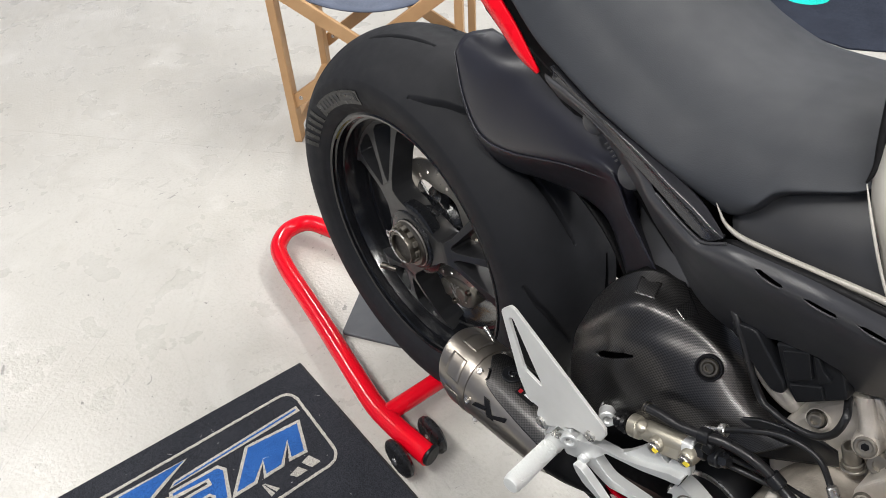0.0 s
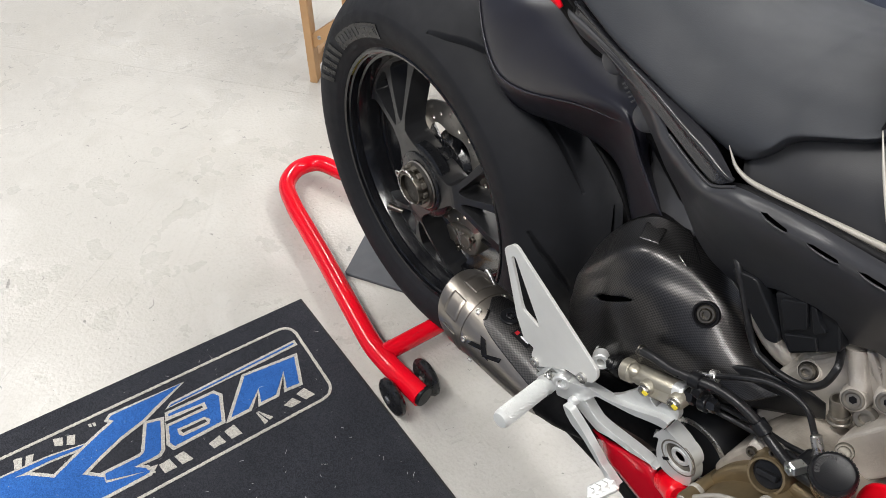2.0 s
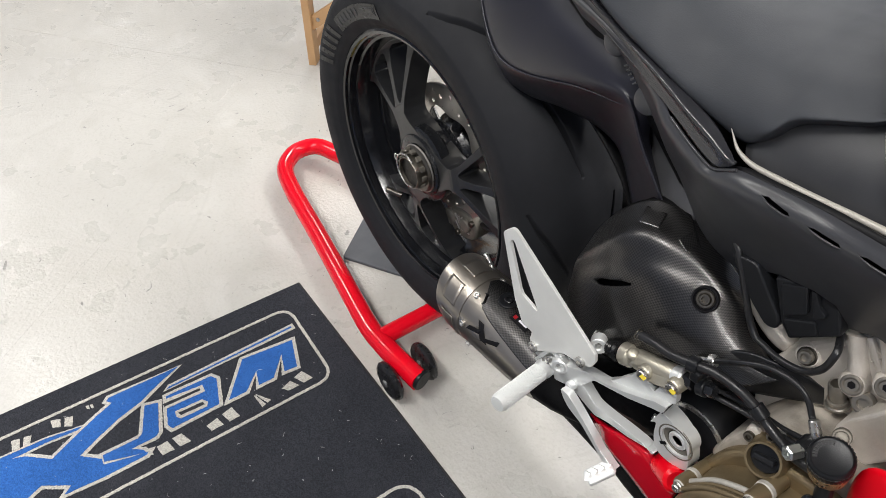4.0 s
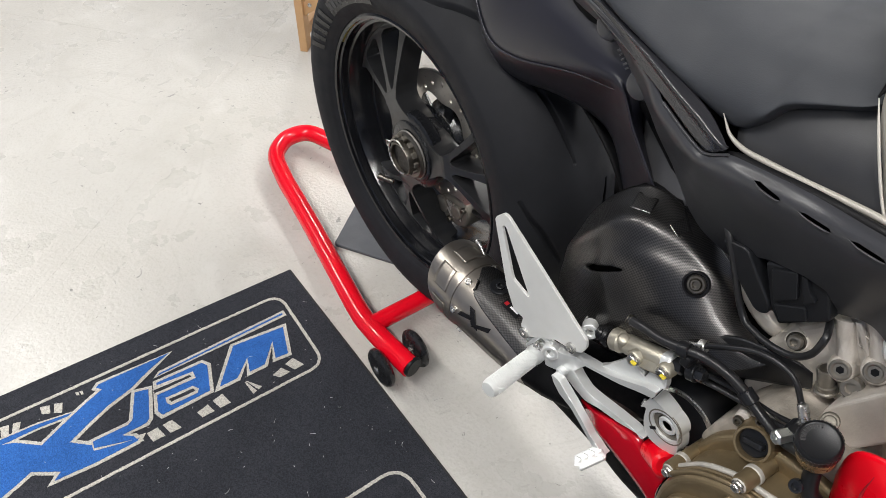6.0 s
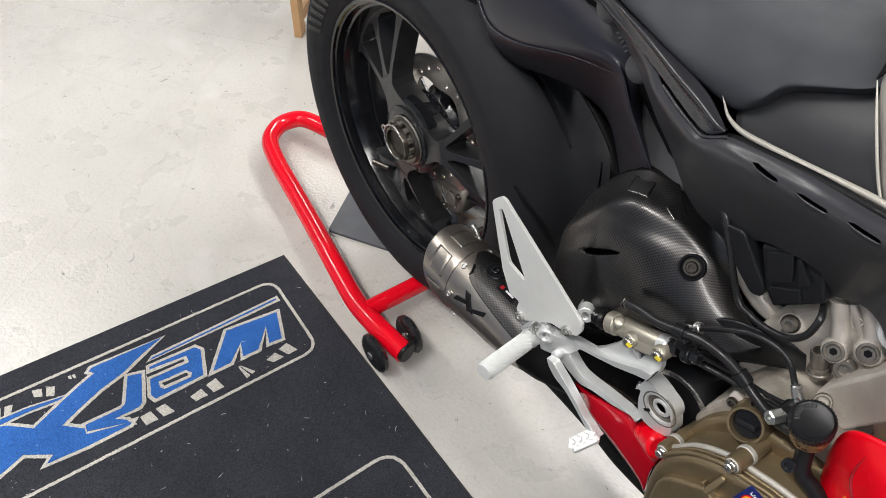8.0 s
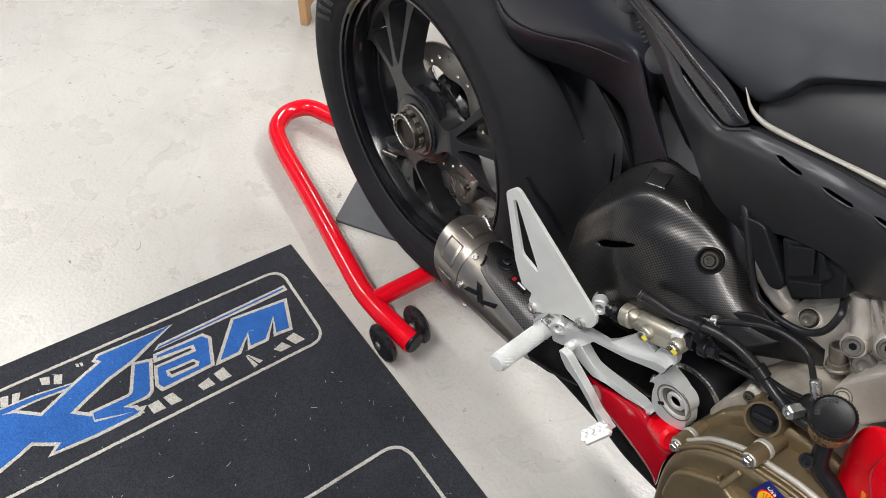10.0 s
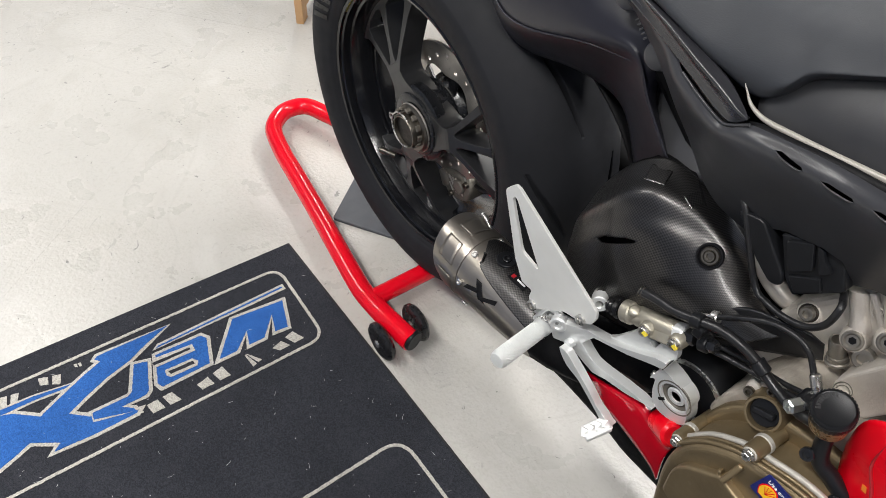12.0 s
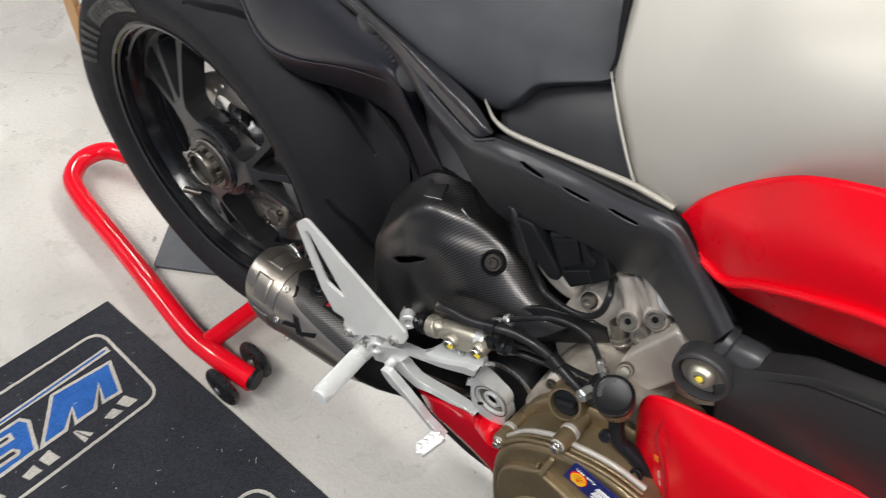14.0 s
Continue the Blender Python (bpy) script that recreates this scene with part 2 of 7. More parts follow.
AMBER = material("amber_plastic", (0.32, 0.2, 0.09), 0.3, 0, 0.1, 30, 0)
YELLOW = material("yellow_paint_mark", (0.75, 0.6, 0.05), 0.5, 0, 0.1, 60, 0)
# near-black of castings and inner fillers, also the painted shade round the saddle
DARK = material("dark_casting_and_gap_shade", (0.004, 0.004, 0.0046), 0.62, 0.0, 0.2, 20, 0.2, 500, spec=0.12)
CASTOR = material("black_castor_plastic", (0.012, 0.012, 0.013), 0.3, 0, 0.1, 20, 0.05, 500)
PLATE_GREY = material("dark_grey_plate", (0.07, 0.075, 0.085), 0.6, 0, 0.1, 6, 0.2, 300)
WOOD = material("pale_beech", (0.55, 0.34, 0.17), 0.5, 0, 0.12, 9, 0.1, 300, tint=(0.46, 0.27, 0.125))
CLOTH = material("blue_grey_canvas", (0.1, 0.12, 0.17), 0.85, 0, 0.1, 20, 0.6, 900)
# walls and ceiling are unseen; their dark tones set what black paint reflects
WALL = material("unseen_wall_blue_grey", (0.13, 0.152, 0.21), 0.6, 0, 0.03, 2, 0.2, 120)
CEILING = material("ceiling_paint", (0.26, 0.26, 0.265), 0.7, 0, 0.03, 2, 0.2, 120)


def carbon_weave(name, pitch=0.0018):
    """Twill-woven carbon fibre under clear lacquer, by the skin's own measure."""
    m = material(name, (0.02, 0.02, 0.021), 0.36, 0.0, 0.1, 10, 0, rough_vary=0.05)
    nt = m.node_tree
    n, l = nt.nodes, nt.links
    b = n["Principled BSDF"]
    uv = n.new("ShaderNodeUVMap")
    turn = n.new("ShaderNodeMapping")
    turn.inputs["Rotation"].default_value = (0, 0, radians(12))
    turn.inputs["Scale"].default_value = (1 / pitch, 1 / pitch, 1)
    l.new(uv.outputs[0], turn.inputs[0])
    ch = n.new("ShaderNodeTexChecker")
    ch.inputs["Scale"].default_value = 1.0
    ch.inputs["Color1"].default_value, ch.inputs["Color2"].default_value = (0.001, 0.001, 0.0012, 1), (0.085, 0.081, 0.079, 1)
    l.new(turn.outputs[0], ch.inputs["Vector"])
    l.new(ch.outputs["Color"], b.inputs["Base Color"])
    inv = n.new("ShaderNodeMath")
    inv.operation = "SUBTRACT"
    inv.inputs[0].default_value = 1.0
    l.new(ch.outputs["Fac"], inv.inputs[1])
    l.new(inv.outputs[0], b.inputs["Metallic"])
    rr = n.new("ShaderNodeMapRange")
    rr.inputs[3].default_value, rr.inputs[4].default_value = 0.34, 0.48
    l.new(ch.outputs["Fac"], rr.inputs[0])
    l.new(rr.outputs[0], b.inputs["Roughness"])
    bu = n.new("ShaderNodeBump")
    bu.inputs["Strength"].default_value, bu.inputs["Distance"].default_value = 0.25, 0.0004
    l.new(ch.outputs["Fac"], bu.inputs["Height"])
    l.new(bu.outputs[0], b.inputs["Normal"])
    b.inputs["Coat Weight"].default_value, b.inputs["Coat Roughness"].default_value = 0.4, 0.24
    b.inputs["Specular IOR Level"].default_value = 0.4
    return m


def floor_paint():
    """Pale painted concrete: cloudy stains, grey scuffs, hair cracks, an orange-peel gloss."""
    m = material("painted_concrete", (0.475, 0.46, 0.43), 0.33, 0, 0.05, 1.3, 0, rough_vary=0.12)
    nt = m.node_tree
    n, l = nt.nodes, nt.links
    b = n["Principled BSDF"]
    co = n.new("ShaderNodeTexCoord")
    base = b.inputs["Base Color"].links[0].from_socket

    def spots(scale, lo, hi, colour, amount, old, distort=0.0, kind="noise"):
        if kind == "noise":
            t = n.new("ShaderNodeTexNoise")
            t.inputs["Detail"].default_value, t.inputs["Distortion"].default_value = 8, distort
            out = t.outputs["Fac"]
        else:
            t = n.new("ShaderNodeTexVoronoi")
            t.feature = "DISTANCE_TO_EDGE"
            out = t.outputs["Distance"]
        t.inputs["Scale"].default_value = scale
        wob = n.new("ShaderNodeTexNoise")
        wob.inputs["Scale"].default_value = 3.0
        mixv = n.new("ShaderNodeMix")
        mixv.data_type = "RGBA"
        mixv.inputs[0].default_value = 0.12
        l.new(co.outputs["Object"], wob.inputs["Vector"])
        l.new(co.outputs["Object"], mixv.inputs[6])
        l.new(wob.outputs["Color"], mixv.inputs[7])
        l.new(mixv.outputs[2], t.inputs["Vector"])
        r = n.new("ShaderNodeMapRange")
        r.inputs[1].default_value, r.inputs[2].default_value = lo, hi
        r.inputs[3].default_value, r.inputs[4].default_value = 0.0, amount
        l.new(out, r.inputs[0])
        mx = n.new("ShaderNodeMix")
        mx.data_type = "RGBA"
        mx.inputs[7].default_value = (*colour, 1)
        l.new(old, mx.inputs[6])
        l.new(r.outputs[0], mx.inputs[0])
        return mx.outputs[2]

    c = spots(1.7, 0.45, 0.72, (0.43, 0.408, 0.368), 0.6, base, 0.5)
    c = spots(8.0, 0.52, 0.7, (0.415, 0.398, 0.362), 0.5, c, 0.8)
    c = spots(150.0, 0.5, 0.72, (0.40, 0.385, 0.35), 0.55, c, 0.4)
    c = spots(24.0, 0.645, 0.72, (0.33, 0.318, 0.295), 0.55, c, 1.6)
    c = spots(26.0, 0.70, 0.72, (0.17, 0.165, 0.158), 0.7, c, 1.6)
    c = spots(75.0, 0.705, 0.73, (0.12, 0.115, 0.11), 0.75, c, 0.6)
    c = spots(170.0, 0.735, 0.76, (0.10, 0.095, 0.09), 0.8, c, 0.2)
    c = spots(6.0, 0.42, 0.3, (0.53, 0.515, 0.485), 0.7, c, 0.9)
    c = spots(1.4, 0.005, 0.0, (0.38, 0.365, 0.335), 0.25, c, kind="crack")
    l.new(c, b.inputs["Base Color"])
    h1 = n.new("ShaderNodeTexNoise")
    h1.inputs["Scale"].default_value, h1.inputs["Detail"].default_value = 130, 4
    l.new(co.outputs["Object"], h1.inputs["Vector"])
    bu = n.new("ShaderNodeBump")
    bu.inputs["Strength"].default_value, bu.inputs["Distance"].default_value = 0.6, 0.0024
    l.new(h1.outputs["Fac"], bu.inputs["Height"])
    l.new(bu.outputs[0], b.inputs["Normal"])
    return m


def pile(name, colour, flecks=0.25):
    """Short carpet pile: tufts that catch the light one by one, worn paler in patches."""
    m = material(name, colour, 0.95, 0, 0.1, 9, 0, spec=0.1)
    nt = m.node_tree
    n, l = nt.nodes, nt.links
    b = n["Principled BSDF"]
    co = n.new("ShaderNodeTexCoord")
    tuft = n.new("ShaderNodeTexVoronoi")
    tuft.inputs["Scale"].default_value = 620
    l.new(co.outputs["Object"], tuft.inputs["Vector"])
    hue = n.new("ShaderNodeHueSaturation")
    old = b.inputs["Base Color"].links[0].from_socket
    l.new(old, hue.inputs["Color"])
    val = n.new("ShaderNodeMapRange")
    val.inputs[3].default_value, val.inputs[4].default_value = 1 - flecks, 1 + flecks
    sep = n.new("ShaderNodeSeparateColor")
    l.new(tuft.outputs["Color"], sep.inputs[0])
    l.new(sep.outputs[0], val.inputs[0])
    l.new(val.outputs[0], hue.inputs["Value"])
    l.new(hue.outputs[0], b.inputs["Base Color"])
    bu = n.new("ShaderNodeBump")
    bu.inputs["Strength"].default_value, bu.inputs["Distance"].default_value = 0.8, 0.0015
    l.new(tuft.outputs["Distance"], bu.inputs["Height"])
    l.new(bu.outputs[0], b.inputs["Normal"])
    return m


CARBON_FIBRE = carbon_weave("carbon_fibre")
FLOOR = floor_paint()
PILE_BLACK = pile("charcoal_pile", (0.031, 0.0325, 0.0395), 0.35)
PILE_BLUE = pile("blue_pile", (0.03, 0.112, 0.36))
PILE_CREAM = pile("cream_pile", (0.46, 0.44, 0.4))
EDGE_RUBBER = material("rubber_edge", (0.015, 0.015, 0.016), 0.7, 0, 0.1, 20, 0.3, 400)


# ---- the workshop ----
ROOM = (-4.2, 3.4, -2.6, 3.4, 3.0)      # x0, x1, y0, y1, height


def room():
    x0, x1, y0, y1, h = ROOM
    # unseen shell, added to close the room and shape the reflections
    part("ceiling", box((x0, y0, h), (x1, y1, h + 0.12)), CEILING)
    tagged(bpy.data.objects["ceiling"], "unseen grey ceiling added to close the room and tone reflections", "ceiling", kind="structure")
    for name, lo, hi in (("wall_west", (x0 - 0.15, y0, 0), (x0, y1, h)), ("wall_east", (x1, y0, 0), (x1 + 0.15, y1, h)),
                         ("wall_south", (x0 - 0.15, y0 - 0.15, 0), (x1 + 0.15, y0, h)), ("wall_north", (x0 - 0.15, y1, 0), (x1 + 0.15, y1 + 0.15, h))):
        tagged(part(name, box(lo, hi), WALL), "unseen blue-grey wall added to close the room and tone reflections", "wall", kind="structure")
    # the slab, with saw-cut joints between its bays
    floor = tagged(part("floor", box((x0, y0, -0.2), (x1, y1, -0.0006)), FLOOR), "pale grey painted concrete floor with scuffs and saw-cut joints", "floor", kind="structure")
    u, v = Vector((0.625, -0.781, 0)), Vector((0.781, 0.625, 0))
    o = Vector((-1.024, 0.046, 0))
    g, big = 0.00025, 2.7
    for i in (-2, -1, 0, 1):
        for j in (-2, -1, 0, 1):
            c = [o + u * (big * (i + a)) + v * (big * (j + b)) for a, b in ((0, 0), (1, 0), (1, 1), (0, 1))]
            if i in (-2, 1) and j in (-2, 1):
                continue
            m = sum(c, Vector()) / 4
            pts = [((p + (m - p).normalized() * g * 1.414).x, (p + (m - p).normalized() * g * 1.414).y) for p in c]
            bevel(part("slab", plate(pts, "z", -0.0006, 0.0006), FLOOR, floor), 0.0003, 1)


def ceiling_lights():
    m = bpy.data.materials.new("lamp_diffuser")
    m.use_nodes = True
    b = m.node_tree.nodes["Principled BSDF"]
    b.inputs["Base Color"].default_value = (0.9, 0.9, 0.9, 1)
    b.inputs["Emission Color"].default_value = (1, 0.98, 0.945, 1)
    b.inputs["Emission Strength"].default_value = 3.0
    for x, y, lx, ly in LAMPS:
        lamp = root("ceiling_light", (x, y, LAMP_Z), "white strip ceiling light with a glowing diffuser", "ceiling light", "workshop ceiling lights")
        bevel(part("housing", box((x - lx / 2, y - ly / 2, LAMP_Z), (x + lx / 2, y + ly / 2, 3.0)), WALL, lamp), 0.008)
        part("diffuser", box((x - lx / 2 + 0.02, y - ly / 2 + 0.02, LAMP_Z - 0.012), (x + lx / 2 - 0.02, y + ly / 2 - 0.02, LAMP_Z)), m, lamp, "glowing white diffuser")
        d = bpy.data.lights.new("strip", "AREA")
        d.shape, d.size, d.size_y, d.energy, d.color = "RECTANGLE", lx - 0.04, ly - 0.04, LAMP_POWER[y], (1.0, 0.978, 0.945)
        o = new("strip_lamp", d)
        o.matrix_world = pose(x, y, LAMP_Z - 0.02)


room()
ceiling_lights()


def floor_mat():
    """Charcoal workshop mat with a blue and cream emblem."""
    mat = root("floor_mat", (0.6, -0.75, 0), "charcoal pile workshop mat with blue and cream emblem", "mat")
    x0, x1, y0, y1, z = -0.202, 1.75, -1.15, -0.244, 0.0055
    bevel(part("edge", plate(round_outline([(x0 - 0.036, y0), (x1, y0), (x1, y1), (x0, y1)], 0.003), "z", 0.0005, 0.003), EDGE_RUBBER, mat, "black rubber edge"), 0.001)
    e = 0.004
    bevel(part("mat_surface", plate(round_outline([(x0 - 0.034, y0 + e), (x1 - e, y0 + e), (x1 - e, y1 - e), (x0 + 0.002, y1 - e)], 0.004), "z", 0.001, z - 0.001), PILE_BLACK, mat), 0.0015)

    def tufted(pts, closed=True):
        """Walk an outline tuft by tuft, so that its edge is woven, not cut."""
        out = []
        for i in range(len(pts) if closed else len(pts) - 1):
            a, b = Vector(pts[i][:2]), Vector(pts[(i + 1) % len(pts)][:2])
            n = max(1, int((b - a).length / 0.0026))
            for k in range(n):
                p = a.lerp(b, k / n)
                w = noise.noise_vector(Vector((p.x * 420, p.y * 420, 3.0)))
                out.append((p.x + w.x * 0.0009, p.y + w.y * 0.0009))
        return out

    def inlay(name, pts, m, lift, label=""):
        part(name, plate(tufted(pts), "z", z - 0.0005, 0.0005 + lift), m, mat, label)

    level = [0]

    def outlined(name, pts, grow):
        c = Vector((sum(p[0] for p in pts) / len(pts), sum(p[1] for p in pts) / len(pts)))
        n = len(pts)
        area = sum(pts[i][0] * pts[(i + 1) % n][1] - pts[(i + 1) % n][0] * pts[i][1] for i in range(n))
        sgn = 1 if area > 0 else -1
        big = []
        for i in range(n):
            a, b, d = Vector(pts[i - 1]), Vector(pts[i]), Vector(pts[(i + 1) % n])
            n1 = Vector(((b - a).y, -(b - a).x)).normalized() * sgn
            n2 = Vector(((d - b).y, -(d - b).x)).normalized() * sgn
            m = n1 + n2
            m = m / max(0.35, m.dot(n1)) if m.length > 1e-4 else n1
            big.append(tuple(b + m * grow))
        level[0] += 1
        inlay(name + "_outline", big, PILE_CREAM, 0.0006 + level[0] * 0.00006, "cream outline")
        inlay(name, pts, PILE_BLUE, 0.0012 + level[0] * 0.00012, "blue emblem shape")

    def stroke(pts, w, closed):
        """A cream line along points."""
        pts = tufted(pts, closed)
        n = len(pts)
        l, r = [], []
        for i in range(n):
            a = Vector(pts[i - 1] if closed or i else pts[0])
            b = Vector(pts[i])
            d = Vector(pts[(i + 1) % n] if closed or i < n - 1 else pts[i])
            t = (d - a).normalized()
            q = Vector((-t.y, t.x)) * w / 2
            l.append(b + q * (1 + 0.3 * noise.noise(Vector((b.x * 500, b.y * 500, 1)))))
            r.append(b - q * (1 + 0.3 * noise.noise(Vector((b.x * 500, b.y * 500, 7)))))
        vs = [(p.x, p.y, z + 0.0007) for p in l] + [(p.x, p.y, z + 0.0007) for p in r]
        fs = [(i, (i + 1) % n, n + (i + 1) % n, n + i) for i in range(n if closed else n - 1)]
        me = bpy.data.meshes.new("line")
        me.from_pydata(vs, [], fs)
        ob = part("border_line", me, PILE_CREAM, mat, "cream border line")
        thicken(ob, 0.0012, 0)

    W_SHAPE = [(-0.0860, -0.4243), (-0.0727, -0.3273), (-0.0122, -0.3479), (-0.0156, -0.3717), (-0.0539, -0.3592), (-0.0143, -0.3945), (-0.0152, -0.4238), (-0.0464, -0.4143), (-0.0155, -0.4481), (-0.0170, -0.4809)]
    E_SHAPE = [(-0.0896, -0.5703), (-0.0840, -0.4878), (-0.0728, -0.4812), (-0.0197, -0.4986), (-0.0205, -0.5849), (-0.0315, -0.5889)]
    E_SLOT = [(-0.0841, -0.5760), (-0.0745, -0.5079), (-0.0587, -0.5087), (-0.0642, -0.5829)]
    E_SLOT_CORE = [(-0.0763, -0.5811), (-0.0700, -0.5145), (-0.0652, -0.5148), (-0.0692, -0.5810)]
    E_SLOT2 = [(-0.0493, -0.5691), (-0.0456, -0.5202), (-0.0344, -0.5132), (-0.0268, -0.5183), (-0.0299, -0.5656), (-0.0380, -0.5707)]
    E_SLOT2_CORE = [(-0.0432, -0.5647), (-0.0400, -0.5225), (-0.0326, -0.5198), (-0.0359, -0.5631)]
    R_SHAPE = [(-0.0922, -0.6088), (-0.0850, -0.5868), (-0.0271, -0.6065), (-0.0213, -0.6142), (-0.0223, -0.6556), (-0.0082, -0.6395), (-0.0013, -0.6377), (-0.0249, -0.7004), (-0.0382, -0.6992), (-0.0356, -0.6402), (-0.0403, -0.6310)]
    X_SHAPE = [(-0.1398, -0.5286), (-0.1245, -0.5708), (-0.1053, -0.611), (-0.0935, -0.6552), (-0.0773, -0.6944), (-0.0596, -0.731), (-0.033, -0.7024), (-0.0205, -0.7028), (-0.0101, -0.6698), (-0.0005, -0.6341), (0.0031, -0.6383), (0.0019, -0.7066), (-0.0042, -0.7703), (-0.0144, -0.7575), (-0.0423, -0.797), (-0.0325, -0.8204), (-0.0216, -0.8528), (-0.0133, -0.8996), (-0.1426, -0.8707), (-0.1199, -0.824), (-0.1126, -0.8064), (-0.0808, -0.7703), (-0.0978, -0.735), (-0.1096, -0.7097), (-0.1202, -0.6853), (-0.1322, -0.6538), (-0.1414, -0.6606), (-0.1462, -0.655)]
    SWOOSH = [(-0.1045, -0.313), (-0.1008, -0.313), (-0.1015, -0.377), (-0.1035, -0.565), (-0.1065, -0.558)]
    SWOOSH2 = [(-0.1339, -0.8727), (-0.1308, -0.8212), (-0.1264, -0.7683), (-0.1152, -0.7118), (-0.1117, -0.7186), (-0.1186, -0.7705), (-0.1191, -0.8082), (-0.1242, -0.8748)]
    LETTER_0 = [(0.002, -0.346), (0.027, -0.336), (0.027, -0.384), (0.015, -0.393)]
    LETTER_1 = [(0, -0.436), (0.026, -0.42), (0.03, -0.439), (0, -0.441)]
    LETTER_2 = [(-0.001, -0.484), (0.024, -0.479), (0.023, -0.531), (0.009, -0.535)]
    LETTER_3 = [(-0.002, -0.576), (0.021, -0.568), (0.019, -0.617), (-0.002, -0.62)]
    LETTER_4 = [(-0.145, -0.718), (-0.126, -0.725), (-0.143, -0.754), (-0.158, -0.752)]
    LETTER_5 = [(-0.148, -0.787), (-0.13, -0.794), (-0.136, -0.821), (-0.156, -0.818)]
    LETTER_6 = [(-0.15, -0.683), (-0.141, -0.683), (-0.146, -0.694), (-0.153, -0.694)]
    outlined("swoosh", SWOOSH, 0.0052)
    outlined("swoosh", SWOOSH2, 0.004)
    outlined("cross_shape", X_SHAPE, 0.0064)
    outlined("zigzag_shape", W_SHAPE, 0.0064)
    outlined("block_shape", E_SHAPE, 0.0064)
    outlined("hook_shape", R_SHAPE, 0.0064)
    for q, core in ((E_SLOT, E_SLOT_CORE), (E_SLOT2, E_SLOT2_CORE)):
        inlay("slot", q, PILE_CREAM, 0.0024)
        inlay("slot_core", core, PILE_BLACK, 0.0028)
    for q in (LETTER_0, LETTER_1, LETTER_2, LETTER_3, LETTER_4, LETTER_5, LETTER_6):
        a, b, c, d = [Vector(p) for p in q]
        for lo, hi in ((0.0, 0.38), (0.58, 1.0)):
            inlay("bar", [tuple(a.lerp(d, lo)), tuple(b.lerp(c, lo)), tuple(b.lerp(c, hi)), tuple(a.lerp(d, hi))], PILE_CREAM, 0.0008, "cream bar")
    stroke(round_outline([(-0.178, -1.02), (-0.150, -0.296), (0.046, -0.303), (0.03, -1.02)], 0.032, 8), 0.0055, True)
    stroke(round_outline([(0.292, -1.02), (0.296, -0.302), (1.2, -0.30), (1.2, -1.02)], 0.04, 8), 0.0055, True)
    # stray lint and hairs lying on the pile
    rng = random.Random(5)
    vs, fs = [], []
    for _ in range(420):
        p = Vector((rng.uniform(x0 + 0.01, 0.95), rng.uniform(y0 + 0.02, y1 - 0.015), z + 0.0016))
        a, bend = rng.uniform(0, 6.28), rng.uniform(-1.2, 1.2)
        length, w = rng.choice((0.0015, 0.002, 0.003, 0.004, 0.009)) * rng.uniform(0.7, 1.3), rng.uniform(0.00015, 0.0003)
        for k in range(5):
            t = Vector((math.cos(a), math.sin(a), 0))
            q = Vector((-t.y, t.x, 0)) * w
            vs += [p + q, p - q]
            if k:
                n = len(vs)
                fs.append((n - 4, n - 3, n - 1, n - 2))
            p = p + t * (length / 4)
            a += bend / 4
    me = bpy.data.meshes.new("lint")
    me.from_pydata([tuple(v) for v in vs], [], fs)
    lint = thicken(part("lint", me, LINT, mat, "pale lint and hairs"), 0.0003, 0)
    tagged(lint, "pale lint and stray hairs", kind="stuff")


LINT = material("pale_lint", (0.5, 0.5, 0.5), 0.9, 0, 0.4, 30, 0)
floor_mat()


def paddock_stand():
    """Red single-sided stand: loop handle, cross tube, two castors."""
    st = root("paddock_stand", (-0.1, -0.05, 0), "red powder-coated paddock stand with black castors on the floor", "paddock stand")
    R = 0.02
    arm = tube([(0.172, -0.195, 0.05), (0.10, -0.202, 0.048), (0.066, -0.2035, 0.0465), (0.03, -0.204, 0.046), (-0.005, -0.2005, 0.0455), (-0.06, -0.192, 0.045), (-0.141, -0.179, 0.045), (-0.25, -0.162, 0.045), (-0.35, -0.148, 0.045), (-0.42, -0.138, 0.045), (-0.495, -0.120, 0.045), (-0.532, -0.092, 0.045), (-0.55, -0.055, 0.045), (-0.538, -0.012, 0.045),
                (-0.48, 0.014, 0.045), (-0.34, 0.06, 0.045), (-0.1, 0.13, 0.048), (0.172, 0.19, 0.05)], R, 10, 24)
    part("handle_loop", arm, RED_STAND, st)
    part("cross_tube", rod((0.050, -0.20, 0.048), (0.060, 0.165, 0.05), 0.0175), RED_STAND, st)
    part("upright", rod((0.06, 0.165, 0.05), (0.0, 0.15, 0.36), 0.02), RED_STAND, st)
    part("pin", rod((0.0, 0.17, 0.366), (0.0, 0.03, 0.366), 0.012), STEEL, st)
    for side, y in ((1, -0.197), (-1, 0.187)):
        part("end_cap", rod((0.168, y + 0.004, 0.05), (0.1765, y + 0.006, 0.05), 0.0195), PLASTIC, st, "black plastic end cap")
        part("axle", rod((0.135, y - 0.046, 0.038), (0.135, y + 0.046, 0.038), 0.006), STEEL, st)
        for k in (-1, 1):
            c = Vector((0.135, y + k * 0.037, 0.0385))
            w = part("castor", lathe(c - Vector((0, 0.0105, 0)), (0, 1, 0), [(0, 0.008), (0.001, 0.026), (0.003, 0.034), (0.0075, 0.038), (0.0135, 0.038), (0.018, 0.034), (0.02, 0.026), (0.021, 0.008)], 40), CASTOR, st, "black moulded castor wheel")
            part("hub_cap", rod(c - Vector((0, 0.013, 0)), c + Vector((0, 0.013, 0)), 0.008), STEEL, w)


paddock_stand()

